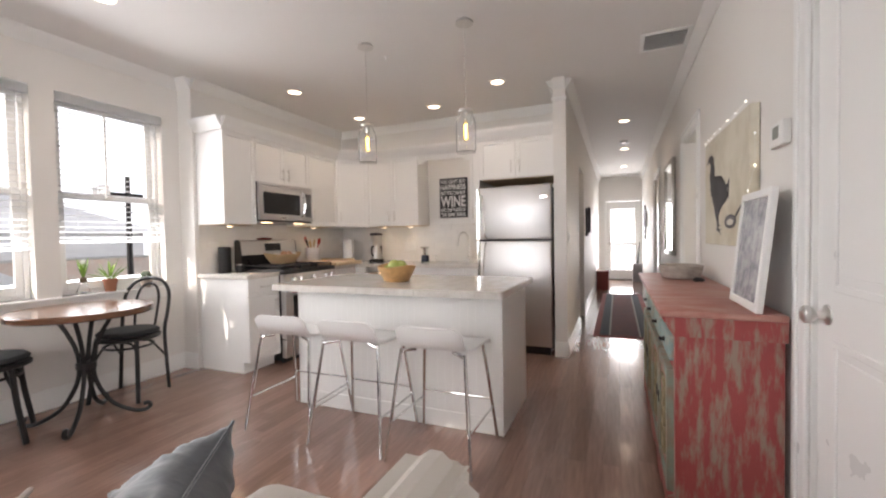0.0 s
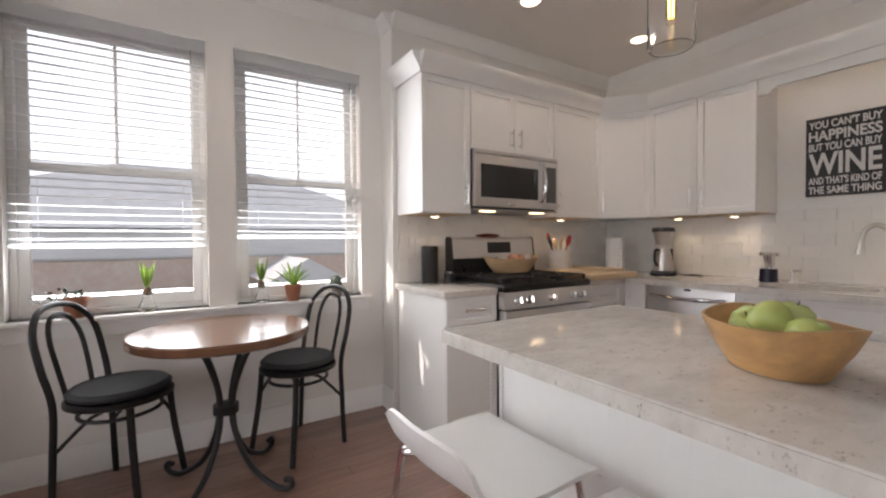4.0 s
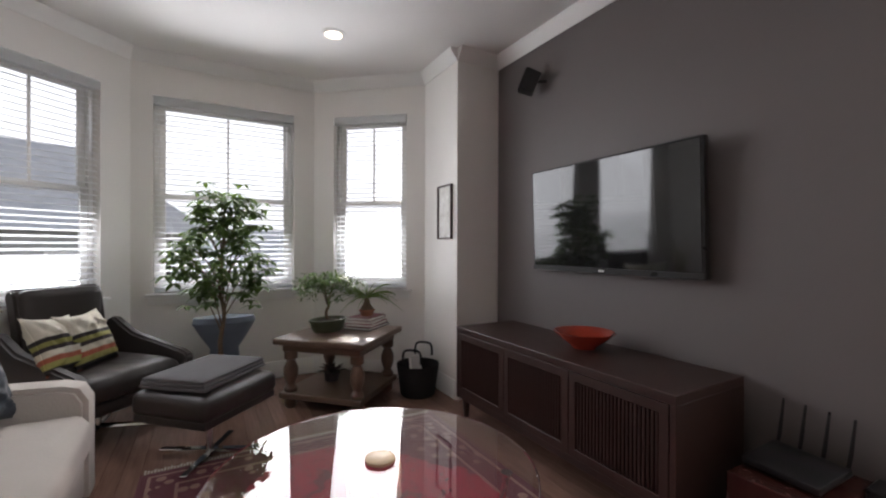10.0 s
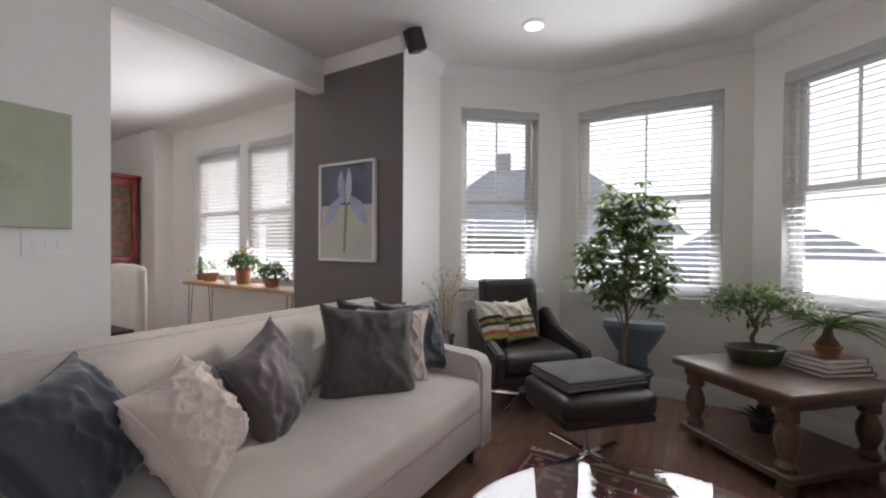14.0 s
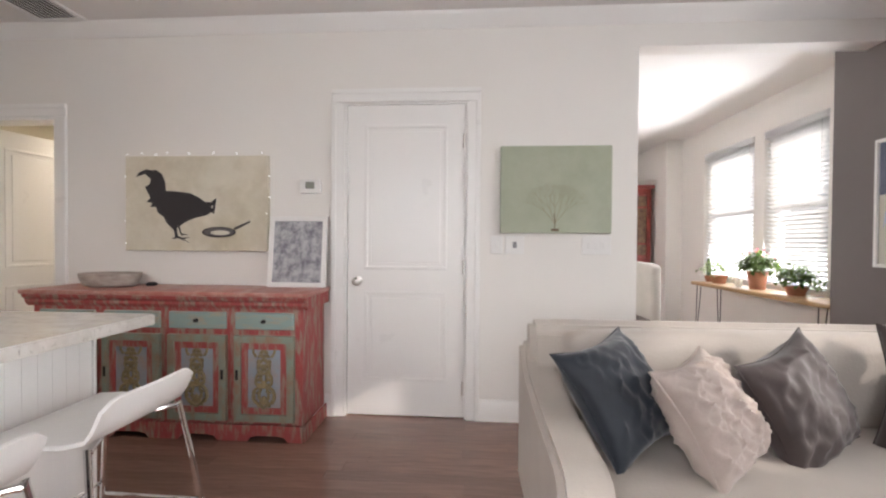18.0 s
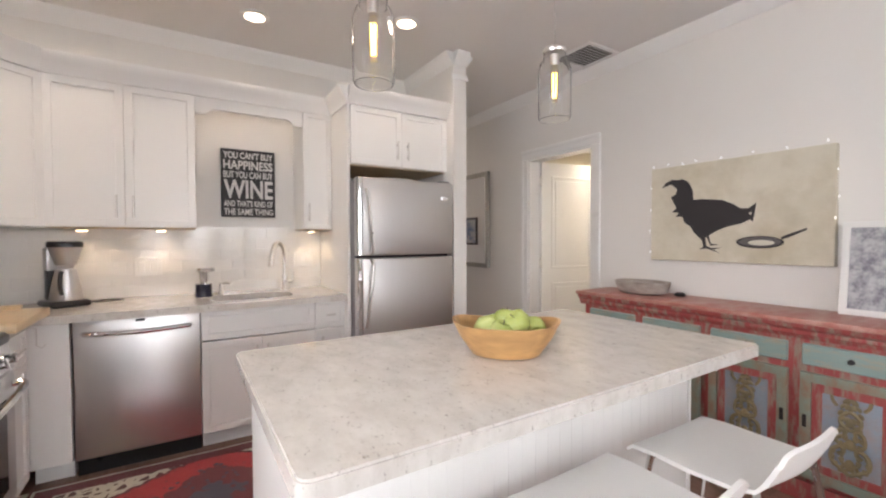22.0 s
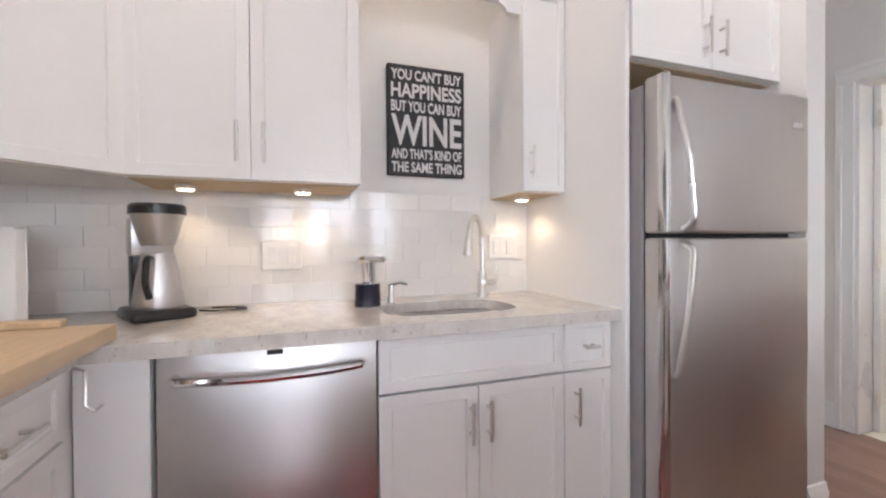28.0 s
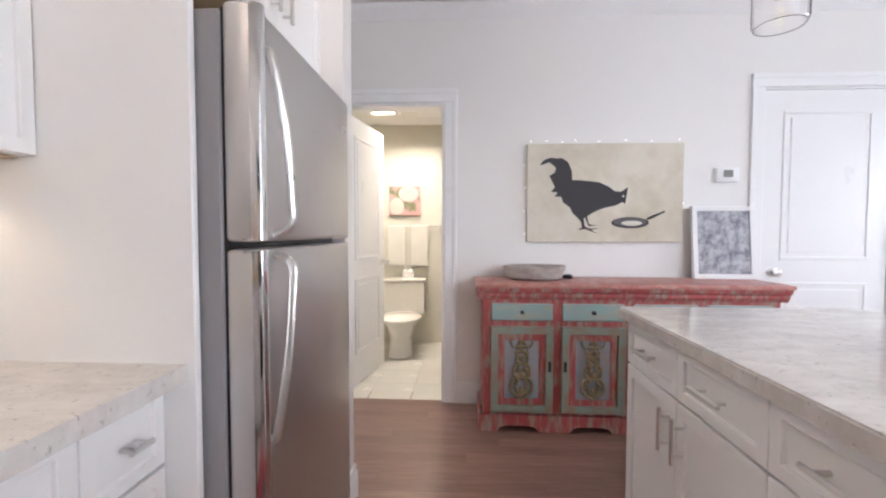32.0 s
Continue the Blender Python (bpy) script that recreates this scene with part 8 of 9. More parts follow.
for k in range(0, 26, 4):
    part("branch", tube([(0.01, 0, 0.2), tips[k] * 0.6 + Vector((0, 0, 0.1)), tips[k]], [0.006, 0.004, 0.002], 5), BARK, bz)
crown(bz, "crown", tips, 48, 0.04, 0.02, LEAF, rg2, 0.06, 0.2)
bkc = [("dark_cover", (0.03, 0.03, 0.035)), ("red_cover", (0.30, 0.04, 0.06)), ("pale_cover", (0.6, 0.57, 0.52)), ("maroon_cover", (0.16, 0.03, 0.04))]
zb = 0.5005
for k, (nm, c_) in enumerate(bkc):
    w_, d_, h_ = 0.15 - 0.008 * k, 0.115 - 0.006 * k, 0.02 + 0.004 * (k % 2)
    b3 = thing("book", pose(-0.90, -0.80, zb, 0, 0, 38 + 5 * (k % 3)), "%s hardback book in a stack on the end table" % nm.split("_")[0], "book", "stacked books on the end table")
    cov = mat(nm, c_, 0.45, vary=0.05)
    bm = box(-w_, -d_, 0, w_, d_, 0.003)
    bx(bm, -w_, -d_, h_ - 0.003, w_, d_, h_)
    bx(bm, -w_, -d_, 0.003, -w_ + 0.004, d_, h_ - 0.003)
    part("cover", bm, cov, b3, smooth=None)
    part("pages", box(-w_ + 0.004, -d_ + 0.004, 0.0031, w_ - 0.005, d_ - 0.004, h_ - 0.0031), bpy.data.materials["paper"], b3, smooth=None)
    zb += h_ + 0.0005
pp = thing("ponytail_palm", (-0.90, -0.80, zb), "small ponytail palm with arching leaves in a clay pot", "potted plant")
pot(pp, 0.06, 0.05, TERRA, 0.012)
part("trunk", lathe([(0, 0.02), (0.055, 0.025), (0.05, 0.06), (0.025, 0.10), (0.018, 0.14), (0, 0.145)], 16), BARK, pp)
bm = bmesh.new()
for k in range(46):
    a, e = k * 2.4, rg2.uniform(0.25, 1.3)
    d = Vector((math.cos(a), math.sin(a), e)).normalized()
    L2 = rg2.uniform(0.22, 0.34)
    pth = []
    for q in range(7):
        s_ = q / 6
        pth.append(Vector((0, 0, 0.14)) + d * (L2 * s_) - Vector((0, 0, 0.30 * L2 * (2.2 - e * 0.6) * s_ * s_)))
    tube(pth, [0.004, 0.0045, 0.004, 0.0035, 0.003, 0.002, 0.0008], 4, bm)
part("leaves", bm, LEAFL, pp)
br = thing("bromeliad", pose(-0.62, -0.80, 0.1155), "small dark star-shaped plant on the lower shelf", "potted plant")
part("pot", lathe([(0, 0), (0.05, 0), (0.06, 0.06), (0.05, 0.06), (0, 0.05)], 20), mat("dark_pot", (0.04, 0.03, 0.03), 0.5), br)
bm = bmesh.new()
for k in range(16):
    a = k * 2.4
    leaf(bm, Vector((0, 0, 0.05)), Vector((math.cos(a), math.sin(a), 0.5 + 0.4 * (k % 3))), Vector((0, 0, 1)), 0.14, 0.032, 0.25, 0.25)
part("leaves", bm, mat("dark_leaf", (0.05, 0.04, 0.035), 0.45), br)
bsk = thing("basket", (-1.21, -0.50, 0), "soft black basket with two round handles", "basket")
BASK = mat("black_weave", (0.02, 0.02, 0.022), 0.8, 0, 0.2, 30, 0.7, 90)
part("body", lathe([(0, 0), (0.125, 0), (0.135, 0.01), (0.165, 0.24), (0.16, 0.24), (0.13, 0.02), (0, 0.02)], 32), BASK, bsk)
for s in (-1, 1):
    part("handle", tube(curve_pts([(s * 0.14 * 0.7 - 0.05, s * 0.1 + 0.05, 0.27), (s * 0.1 - 0.04, s * 0.1 + 0.04, 0.36), (s * 0.1 + 0.04, s * 0.1 - 0.04, 0.36), (s * 0.14 * 0.7 + 0.05, s * 0.1 - 0.05, 0.27)], 6), 0.009, 8), BASK, bsk)
part("papers", box(-0.07, -0.01, 0.05, 0.07, 0.01, 0.29, 0.003), bpy.data.materials["paper"], bsk, m=pose(0, 0, 0.0, 6, 0, 30))
vs_ = thing("floor_vase", (1.30, -0.52, 0), "tall silver vase holding dried stems", "vase")
part("vase", lathe([(0, 0), (0.06, 0), (0.065, 0.01), (0.05, 0.2), (0.055, 0.42), (0.07, 0.50), (0.062, 0.50), (0.045, 0.4), (0, 0.38)], 24), NICKEL, vs_)
DRY = mat("dried_stem", (0.36, 0.26, 0.13), 0.9)
bm = bmesh.new()
for k in range(44):
    a, sp2, hh = k * 2.4, rg2.uniform(0.02, 0.17), rg2.uniform(0.72, 1.0)
    top = Vector((sp2 * math.cos(a), sp2 * math.sin(a), hh))
    tube([(0.02 * math.cos(a), 0.02 * math.sin(a), 0.45), top * 0.55 + Vector((0, 0, 0.3)), top], 0.0011, 4, bm)
    for j in range(3):
        c = top + Vector((rg2.uniform(-1, 1), rg2.uniform(-1, 1), rg2.uniform(-2.2, 0.4))) * 0.02
        q = bmesh.ops.create_icosphere(bm, subdivisions=1, radius=rg2.uniform(0.003, 0.006))
        bmesh.ops.translate(bm, vec=c, verts=q["verts"])
part("dried_bunch", bm, DRY, vs_)
# iris picture
ip = thing("iris_picture", pose(2.339, -0.248, 1.024, 0, 0, 180), "white-framed painting of a pale blue iris", "picture")
IW, IH = 0.592, 0.776
bm = bmesh.new()
for q in ((0, 0, 0.02, IH), (IW - 0.02, 0, IW, IH), (0.02, 0, IW - 0.02, 0.02), (0.02, IH - 0.02, IW - 0.02, IH)):
    bx(bm, q[0], -0.035, q[1], q[2], 0, q[3], 0.002)
part("frame", bm, WFR, ip)
part("lower_ground", box(0.018, -0.02, 0.018, IW - 0.018, -0.004, 0.44), two_tone("cream_ground", (0.58, 0.55, 0.47), (0.50, 0.49, 0.46), 4.0, 0.6, bump=0.05), ip, smooth=None)
part("upper_ground", box(0.018, -0.02, 0.44, IW - 0.018, -0.004, IH - 0.018), two_tone("slate_ground", (0.10, 0.11, 0.17), (0.15, 0.16, 0.22), 4.0, 0.6, bump=0.05), ip, smooth=None)
PET = two_tone("iris_petal", (0.33, 0.36, 0.56), (0.48, 0.50, 0.62), 9.0, 0.6, bump=0.0)
PETL = mat("iris_petal_light", (0.55, 0.57, 0.66), 0.6, vary=0.1, scale=8)
flat([(0.265, 0.07), (0.285, 0.07), (0.30, 0.30), (0.31, 0.45), (0.28, 0.45)], -0.0225, ip, mat("stem_paint", (0.25, 0.30, 0.15), 0.6), "stem")
flat([(0.28, 0.52), (0.20, 0.50), (0.12, 0.44), (0.06, 0.33), (0.05, 0.24), (0.09, 0.30), (0.16, 0.34), (0.22, 0.42)], -0.0240, ip, PET, "petal")
flat([(0.31, 0.52), (0.38, 0.50), (0.45, 0.46), (0.51, 0.36), (0.52, 0.26), (0.47, 0.30), (0.41, 0.34), (0.35, 0.42)], -0.0240, ip, PET, "petal")
flat([(0.26, 0.45), (0.20, 0.56), (0.21, 0.66), (0.25, 0.72), (0.28, 0.62), (0.29, 0.48)], -0.0255, ip, PET, "petal")
flat([(0.30, 0.45), (0.29, 0.60), (0.32, 0.73), (0.35, 0.68), (0.36, 0.56), (0.33, 0.46)], -0.0270, ip, PETL, "petal")

# ---- side room ----
OAK = mat("oak", (0.42, 0.27, 0.14), 0.45, 0, 0.15, 5, 0.15, 50, stretch=(1.5, 12, 12))
cst = thing("plant_table", (3.75, -0.50, 0), "narrow oak plant table on hairpin legs", "table")
part("tabletop", box(-0.95, -0.16, 0.69, 0.95, 0.16, 0.73, 0.008, 2), OAK, cst)
for x in (-0.85, 0.85):
    for y in (-0.11, 0.11):
        part("leg", tube([(x - 0.03, y, 0.69), (x + 0.02, y * 1.2, 0.008), (x + 0.035, y * 1.2, 0.008), (x + 0.05, y, 0.69)], 0.005, 6), BLACKM, cst)
for k, (x, nm, mt, lab, r_, h_) in enumerate(((4.42, "fern", LEAFL, "bushy green fern in a clay pot", 0.085, 0.09), (3.80, "begonia", LEAF, "dark-leaved begonia with pink flowers in a tall clay pot", 0.085, 0.17), (3.32, "ivy", LEAF, "low green ivy in a clay pot", 0.08, 0.08), (4.62, "cactus", LEAFG, "tall thin green cactus in a small pot", 0.04, 0.07))):
    t = thing(nm, (x, -0.50, 0.7305), lab, "potted plant", "plants on the oak table")
    pot(t, r_, h_, TERRA)
    if nm == "cactus":
        part("stem", lathe([(0, 0.05), (0.022, 0.05), (0.024, 0.2), (0.018, 0.27), (0, 0.28)], 12), mt, t)
        continue
    R_ = {"fern": 0.21, "begonia": 0.18, "ivy": 0.16}[nm]
    tips = [Vector((R_ * math.cos(q * 2.4) * math.sqrt((q + 0.5) / 16), R_ * 0.8 * math.sin(q * 2.4) * math.sqrt((q + 0.5) / 16), h_ + 0.02 + 0.12 * (1 - q / 16))) for q in range(16)]
    crown(t, "leaves", tips, 22, 0.05 if nm != "begonia" else 0.075, 0.012 if nm == "fern" else 0.035, mt, rg2, 0.05, 0.3)
    bm = bmesh.new()
    for tp2 in tips[::2]:
        tube([(0, 0, h_ - 0.03), tp2], 0.0018, 4, bm)
    part("stems", bm, LEAFL, t)
    if nm == "begonia":
        bm = bmesh.new()
        for q in range(14):
            leaf(bm, tips[q] + Vector((0, 0, 0.07)), Vector((rg2.uniform(-1, 1), rg2.uniform(-1, 1), 0.6)), Vector((0, 0, 1)), 0.035, 0.03)
        part("flowers", bm, mat("pink_flower", (0.55, 0.10, 0.14), 0.6), t)
mug = thing("small_cup", (4.02, -0.46, 0.7305), "small pale ceramic cup among the plants", "cup")
part("cup", lathe([(0, 0), (0.028, 0), (0.036, 0.09), (0.032, 0.09), (0.025, 0.008), (0, 0.008)], 20), CERAM, mug)
LAC = two_tone("red_lacquer", (0.30, 0.045, 0.035), (0.17, 0.03, 0.025), 6.0, 0.3, 0.45, 0.65, bump=0.1)
LACG = two_tone("faded_gilt", (0.22, 0.13, 0.07), (0.12, 0.06, 0.04), 14.0, 0.5, bump=0.3)
arm_ = thing("armoire", pose(5.42, 0.02, 0), "tall red lacquered cabinet with gilt carved panels", "armoire")
arm_.matrix_basis = pose(6.05, 0.035, 0, 0, 0, -90) @ Matrix.Diagonal((1.08, 1, 1.105, 1))
part("body", box(-0.45, 0.0, 0.08, 0.45, 0.28, 1.80, 0.006), LAC, arm_)
part("cornice", box(-0.48, -0.03, 1.80, 0.48, 0.28, 1.85, 0.008), LAC, arm_)
part("plinth", box(-0.44, 0.01, 0, 0.44, 0.27, 0.08), LAC, arm_, smooth=None)
for s in (-1, 1):
    x0, x1 = (0.012, 0.43) if s > 0 else (-0.43, -0.012)
    for z0, z1 in ((0.12, 0.80), (0.84, 1.76)):
        bm = bmesh.new()
        for q in ((x0, z0, x0 + 0.045, z1), (x1 - 0.045, z0, x1, z1), (x0 + 0.045, z0, x1 - 0.045, z0 + 0.045), (x0 + 0.045, z1 - 0.045, x1 - 0.045, z1)):
            bx(bm, q[0], -0.022, q[1], q[2], 0.0, q[3], 0.003)
        d = part("door", bm, LAC, arm_)
        n_p = 3 if z0 > 0.5 else 4
        cuts = (0, 0.2, 0.8, 1.0) if n_p == 3 else (0, 0.25, 0.5, 0.75, 1.0)
        for a, b in zip(cuts, cuts[1:]):
            zz0, zz1 = z0 + 0.05 + (z1 - z0 - 0.1) * a, z0 + 0.05 + (z1 - z0 - 0.1) * b
            part("panel", box(x0 + 0.055, -0.014, zz0 + 0.012, x1 - 0.055, -0.001, zz1 - 0.012, 0.004), LACG, d)
part("lock_plate", lathe([(0, 0), (0.06, 0), (0.055, 0.006), (0, 0.008)], 24), BLACKM, arm_, m=pose(0, -0.022, 1.3, 90))
vz = thing("flower_vase", (6.2, 0.06, 2.0445), "pale vase with an orange and grey arrangement on the cabinet", "vase")
part("vase", lathe([(0, 0), (0.05, 0), (0.07, 0.06), (0.05, 0.12), (0.055, 0.14), (0, 0.13)], 20), CERAM, vz)
bm = bmesh.new()
for k in range(40):
    leaf(bm, Vector((rg2.uniform(-0.07, 0.07), rg2.uniform(-0.06, 0.06), rg2.uniform(0.14, 0.3))), Vector((rg2.uniform(-1, 1), rg2.uniform(-1, 1), 0.6)), Vector((0, 0, 1)), 0.06, 0.03)
part("blooms", bm, two_tone("mixed_blooms", (0.40, 0.14, 0.06), (0.25, 0.25, 0.24), 12.0, 0.7, bump=0.0), vz)
dc = thing("draped_chair", (3.75, 0.84, 0), "side chair covered by a cream throw with a fringed edge", "chair")
THR = mat("cream_throw", (0.60, 0.57, 0.52), 0.95, 0, 0.06, 6, 0.5, 120)
for x in (-0.22, 0.22):
    for y in (-0.22, 0.22):
        part("leg", lathe([(0, 0), (0.018, 0), (0.022, 0.42), (0, 0.42)], 10), WOODD, dc, m=pose(x, y, 0))
part("seat", box(-0.26, -0.26, 0.42, 0.26, 0.26, 0.47, 0.01), WOODD, dc)
part("throw", soft_box(-0.29, -0.30, 0.30, 0.29, -0.22, 0.96, 0.03, 3, 0.02, 4), THR, dc)
bm = bmesh.new()
for k in range(22):
    z = 0.33 + k * 0.028
    tube([(0.28, -0.26, z), (0.33, -0.25 + 0.01 * math.sin(k), z - 0.015)], 0.009, 5, bm)
part("fringe", bm, THR, dc)

# ---- rugs ----
def rug_mat(name, W, L, field, dark, cream, accent, kind="persian"):
    m = mat(name, field, 0.95, 0, 0.08, 30, 0.6, 250, sheen=0.2)
    nodes, LK, b = nodes_of(m)
    tc = nodes.new("ShaderNodeTexCoord")
    sp = nodes.new("ShaderNodeSeparateXYZ")
    LK(tc.outputs["Object"], sp.inputs[0])

    def mt(op, a, b_=None, c=None):
        n = nodes.new("ShaderNodeMath")
        n.operation = op
        for k, v in enumerate((a, b_, c)):
            if v is None:
                continue
            if isinstance(v, (int, float)):
                n.inputs[k].default_value = v
            else:
                LK(v, n.inputs[k])
        return n.outputs[0]

    def mix(f, c1, c2):
        n = nodes.new("ShaderNodeMix")
        n.data_type = "RGBA"
        LK(f, n.inputs[0])
        for k, c in ((6, c1), (7, c2)):
            if isinstance(c, tuple):
                n.inputs[k].default_value = (*c, 1)
            else:
                LK(c, n.inputs[k])
        return n.outputs[2]

    ax, ay = mt("ABSOLUTE", sp.outputs[0]), mt("ABSOLUTE", sp.outputs[1])
    d = mt("MINIMUM", mt("SUBTRACT", W / 2, ax), mt("SUBTRACT", L / 2, ay))
    vo = nodes.new("ShaderNodeTexVoronoi")
    vo.inputs["Scale"].default_value = 13.0
    LK(tc.outputs["Object"], vo.inputs["Vector"])
    vo2 = nodes.new("ShaderNodeTexVoronoi")
    vo2.inputs["Scale"].default_value = 24.0
    LK(tc.outputs["Object"], vo2.inputs["Vector"])
    motif = mt("LESS_THAN", vo.outputs["Distance"], 0.30)
    motif2 = mt("LESS_THAN", vo2.outputs["Distance"], 0.26)
    if kind == "persian":
        col = mix(motif2, field, dark)
        med = mt("ADD", mt("MULTIPLY", ax, 2.6 / W), mt("MULTIPLY", ay, 2.6 / L))
        wob = mt("ADD", med, mt("MULTIPLY", vo.outputs["Distance"], 0.22))
        col = mix(mt("LESS_THAN", wob, 0.98), col, mix(motif, dark, accent))
        col = mix(mt("LESS_THAN", wob, 0.88), col, mix(motif2, field, cream))
        col = mix(mt("LESS_THAN", wob, 0.42), col, mix(motif, dark, field))
        corner = mt("GREATER_THAN", wob, 1.55)
        col = mix(corner, col, mix(motif, dark, cream))
        bord = mix(motif, dark, cream)
        col = mix(mt("LESS_THAN", d, 0.17), col, cream)
        col = mix(mt("LESS_THAN", d, 0.155), col, bord)
        col = mix(mt("LESS_THAN", d, 0.05), col, cream)
        col = mix(mt("LESS_THAN", d, 0.035), col, dark)
    elif kind == "spandrel":
        spray = mt("ADD", mt("MULTIPLY", ay, 1.9 / L), mt("MULTIPLY", mt("POWER", ax, 1.6), 2.9))
        wob = mt("ADD", spray, mt("MULTIPLY", vo2.outputs["Distance"], 0.10))
        vo3 = nodes.new("ShaderNodeTexVoronoi")
        vo3.feature = "DISTANCE_TO_EDGE"
        vo3.inputs["Scale"].default_value = 21.0
        LK(tc.outputs["Object"], vo3.inputs["Vector"])
        vine = mt("GREATER_THAN", vo3.outputs["Distance"], 0.17)
        leafy = mix(motif2, mix(vine, cream, dark), cream)
        col = mix(mt("LESS_THAN", wob, 0.86), leafy, mix(motif2, accent, dark))
        col = mix(mt("LESS_THAN", wob, 0.79), col, mix(mt("LESS_THAN", vo2.outputs["Distance"], 0.17), field, accent))
        med = mt("ADD", mt("MULTIPLY", ay, 2.4 / L), mt("MULTIPLY", vo2.outputs["Distance"], 0.25))
        med = mt("ADD", med, mt("MULTIPLY", ax, 2.0 / W))
        col = mix(mt("LESS_THAN", med, 0.72), col, mix(motif2, accent, (0.06, 0.05, 0.075)))
        col = mix(mt("LESS_THAN", med, 0.36), col, mix(motif, (0.07, 0.06, 0.085), accent))
        col = mix(mt("LESS_THAN", d, 0.105), col, accent)
        col = mix(mt("LESS_THAN", d, 0.025), col, cream)
        col = mix(mt("LESS_THAN", d, 0.012), col, accent)
    else:
        zig = mt("PINGPONG", mt("ADD", mt("MULTIPLY", sp.outputs[1], 1.0), mt("MULTIPLY", ax, 0.6)), 0.06)
        col = mix(mt("GREATER_THAN", zig, 0.03), dark, mix(motif, field, accent))
        col = mix(mt("GREATER_THAN", ax, W * 0.22), col, cream)
        col = mix(mt("GREATER_THAN", ax, W * 0.25), col, mix(motif2, dark, (0.05, 0.06, 0.08)))
        col = mix(mt("LESS_THAN", d, 0.07), col, field)
    LK(col, [q for q in nodes if q.type == "HUE_SAT"][0].inputs["Color"])
    return m


def rug(name, x, y, W, L, material, label, fringe=True, rz=0.0, seed=0):
    t = thing(name, pose(x, y, 0.0005, 0, 0, rz), label, "rug")
    bm = bmesh.new()
    nx, ny = 16, 24
    top = [[bm.verts.new((W * (i / nx - 0.5), L * (j / ny - 0.5), 0.008 + 0.0025 * noise.noise(Vector((i * 0.6 + seed, j * 0.5, 0))))) for i in range(nx + 1)] for j in range(ny + 1)]
    bot = [[bm.verts.new((v.co.x, v.co.y, 0.0)) for v in row] for row in top]
    for j in range(ny):
        for i in range(nx):
            bm.faces.new((top[j][i], top[j][i + 1], top[j + 1][i + 1], top[j + 1][i]))
    for j in range(ny):
        for i in (0, nx):
            bm.faces.new((top[j][i], top[j + 1][i], bot[j + 1][i], bot[j][i]))
    for i in range(nx):
        for j in (0, ny):
            bm.faces.new((top[j][i], top[j][i + 1], bot[j][i + 1], bot[j][i]))
    part("rug_body", bm, material, t, smooth=60)
    if fringe:
        for s in (-1, 1):
            bm = bmesh.new()
            r_ = random.Random(seed + s)
            for k in range(int(W / 0.014)):
                xx = -W / 2 + 0.007 + k * 0.014
                l_ = r_.uniform(0.035, 0.055)
                bx(bm, xx - 0.004, s * L / 2, 0.0005, xx + 0.004, s * (L / 2 + l_), 0.004)
            tagged(part("fringe", bm, mat("rug_fringe", (0.55, 0.50, 0.42), 0.95) if "rug_fringe" not in bpy.data.materials else bpy.data.materials["rug_fringe"], t, smooth=None), "cream knotted fringe", kind="stuff")
    return t


rug("living_rug", -0.305, 1.05, 1.62, 2.30, rug_mat("red_wool_rug", 1.62, 2.30, (0.36, 0.02, 0.045), (0.12, 0.016, 0.03), (0.34, 0.20, 0.16), (0.28, 0.05, 0.05)), "red patterned wool rug with cream fringe under the glass table", True, 0, 1)
rug("kitchen_rug", -0.42, 5.13, 0.98, 1.55, rug_mat("red_kitchen_wool", 0.98, 1.55, (0.40, 0.028, 0.032), (0.10, 0.035, 0.03), (0.56, 0.50, 0.41), (0.15, 0.022, 0.028), "spandrel"), "red oriental kitchen rug with a cream border", True, 90, 4)
rug("hall_runner", 1.815, 8.30, 0.68, 3.75, rug_mat("blue_kilim", 0.68, 3.75, (0.22, 0.035, 0.035), (0.03, 0.04, 0.065), (0.42, 0.40, 0.36), (0.34, 0.10, 0.05), "kilim"), "long flat-woven runner in navy, rust and cream", False, 0, 7)

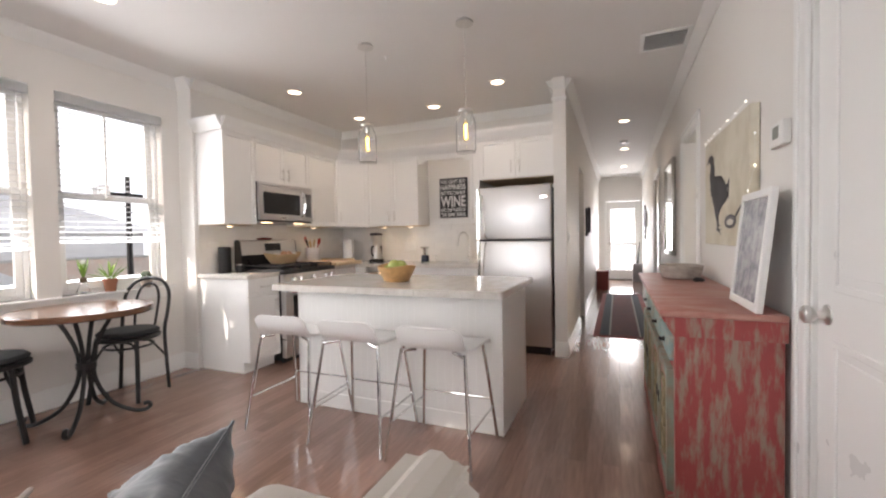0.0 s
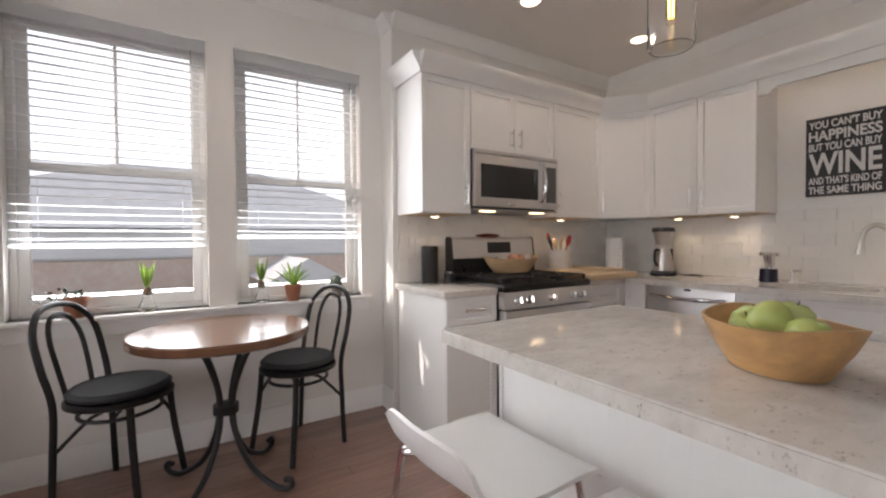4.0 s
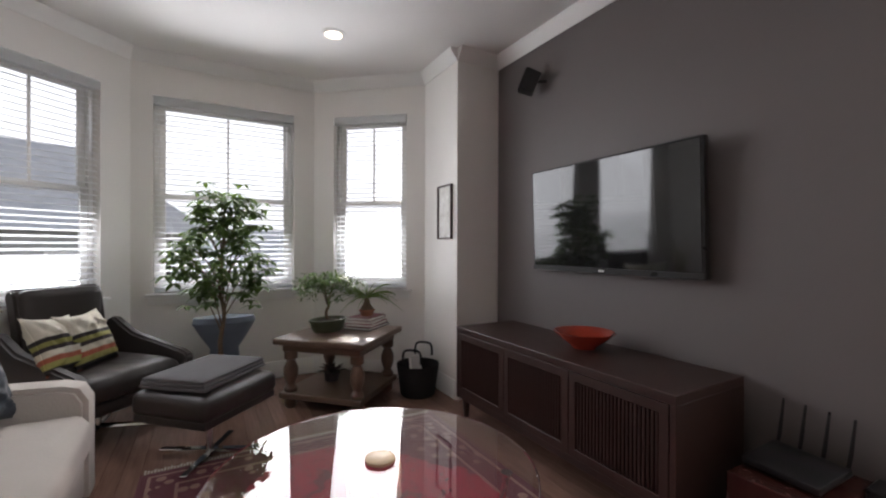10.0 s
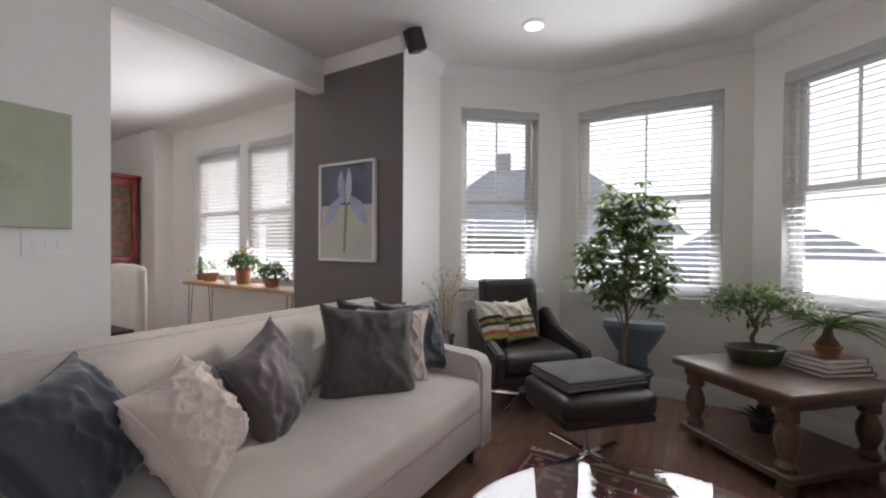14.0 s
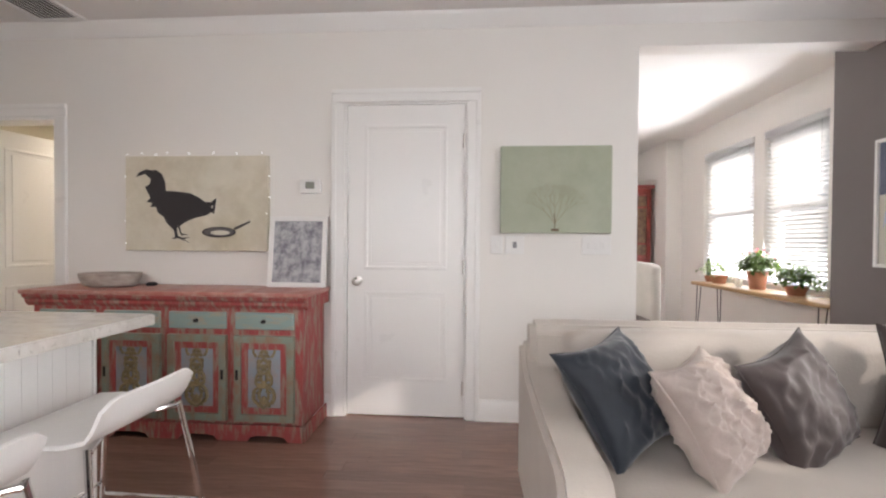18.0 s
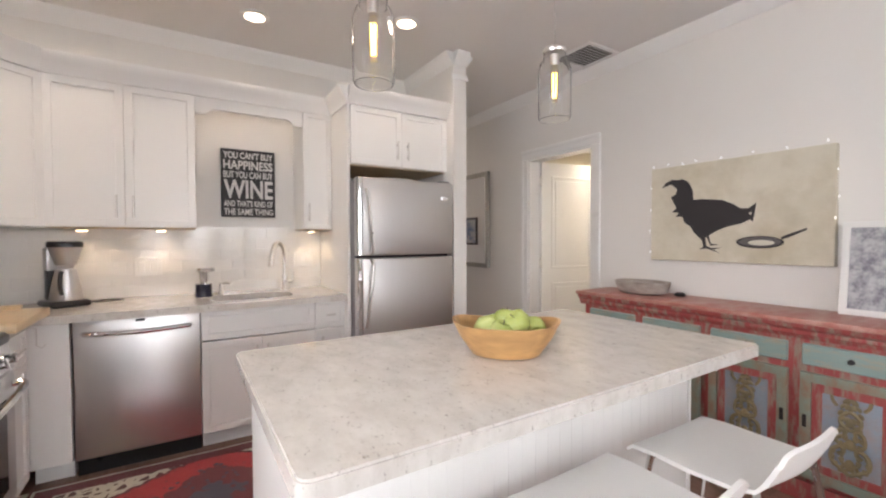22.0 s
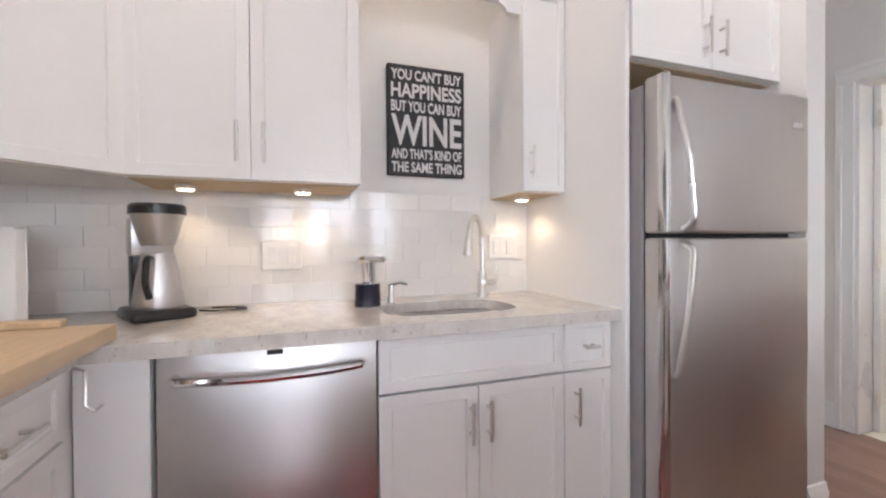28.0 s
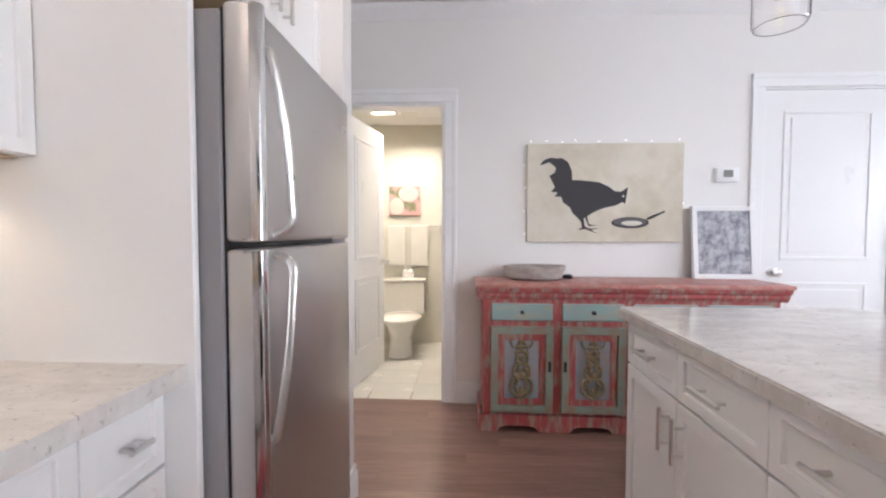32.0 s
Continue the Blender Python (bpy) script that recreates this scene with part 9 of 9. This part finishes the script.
# ---- backsplash tiles ----
TILE = mat("white_glazed_tile", (0.80, 0.78, 0.75), 0.09, 0, 0.015, 3, objvary=0.025, rvary=0.03)
GROUT = mat("grout", (0.80, 0.785, 0.76), 0.85, vary=0.04)
TW, TH, TG = 0.1528, 0.0753, 0.0017
for nm, M, L0 in (("backsplash_north", pose(WEST, NORTH, 0, 0, 0, 0), 0.399 - WEST), ("backsplash_west", pose(WEST, 4.03, 0, 0, 0, 90), NORTH - 4.03)):
    bsp = solid(nm, box(0.003, -0.0045, ZC, L0, -0.001, UB + 0.075 if nm == "backsplash_north" else UB), GROUT, "white glazed subway tile backsplash", "backsplash", m=M, smooth=None)
    full = mesh_of("tile", box(-TW / 2, -0.0085, -TH / 2, TW / 2, -0.0046, TH / 2, 0.0008), TILE, 35)
    half = mesh_of("tile", box(-TW / 4, -0.0085, -TH / 2, TW / 4, -0.0046, TH / 2, 0.0008), TILE, 35)
    for r in range(6):
        z = ZC + 0.0015 + TH / 2 + r * (TH + TG)
        x = TW / 2 if r % 2 == 0 else TW / 4
        first = r % 2 == 1
        while x < L0 - 0.03:
            use = half if first else full
            wv = TW / 4 if first else TW / 2
            if x + wv > L0:
                break
            piece("tile", use, bsp, pose(x + 0.006, 0, z, 0, 0, 0.03 * math.sin(x * 91 + r * 13)))
            x += wv + TG + (TW / 2)
            first = False

# ---- floor boards ----
PL_W = 0.083
boards = {L: mesh_of("floor_board", box(-PL_W / 2 + 0.0002, 0, -0.0038, PL_W / 2 - 0.0002, L - 0.0005, 0.0, 0.0004), FLOORM) for L in (0.7, 1.0, 1.3)}
floor_ob = bpy.data.objects["floor"]
rb_ = random.Random(8)
FLOORJ = FLOORM.copy()
FLOORJ.name = "floor_wood_rest"
nodes, L_, b_ = nodes_of(FLOORJ)
oi = [q for q in nodes if q.type == "OBJECT_INFO"][0]
geo = nodes.new("ShaderNodeNewGeometry")
tgt = [l.to_socket for l in FLOORJ.node_tree.links if l.from_node == oi][0]
L_(geo.outputs["Random Per Island"], tgt)
verts, faces, count = [], [], 0
for i in range(54):
    x = ALC + PL_W / 2 + i * PL_W - 0.02
    y = -1.5 + rb_.uniform(0, 0.7)
    while y < 13.05:
        L = rb_.choice((0.7, 1.0, 1.3))
        near = (2.0 < y < 6.4 and x > -1.2) and count < 300
        if near:
            piece("floor_board", boards[L], floor_ob, pose(x, y, 0))
            count += 1
        else:
            o = len(verts)
            e = min(y + L - 0.001, 13.1)
            a0, a1 = x - PL_W / 2 + 0.0002, x + PL_W / 2 - 0.0002
            verts += [(a0, y, -0.0038), (a1, y, -0.0038), (a1, e, -0.0038), (a0, e, -0.0038), (a0 + 0.0004, y + 0.0004, 0), (a1 - 0.0004, y + 0.0004, 0), (a1 - 0.0004, e - 0.0004, 0), (a0 + 0.0004, e - 0.0004, 0)]
            faces += [(o + 4, o + 5, o + 6, o + 7), (o, o + 1, o + 5, o + 4), (o + 1, o + 2, o + 6, o + 5), (o + 2, o + 3, o + 7, o + 6), (o + 3, o, o + 4, o + 7)]
        y += L
me = bpy.data.meshes.new("floor_boards")
me.from_pydata(verts, [], faces)
me.materials.append(FLOORJ)
rest = new("floor_boards", me)
rest.parent = floor_ob
tagged(rest, "dark brown hardwood strips", kind="stuff")
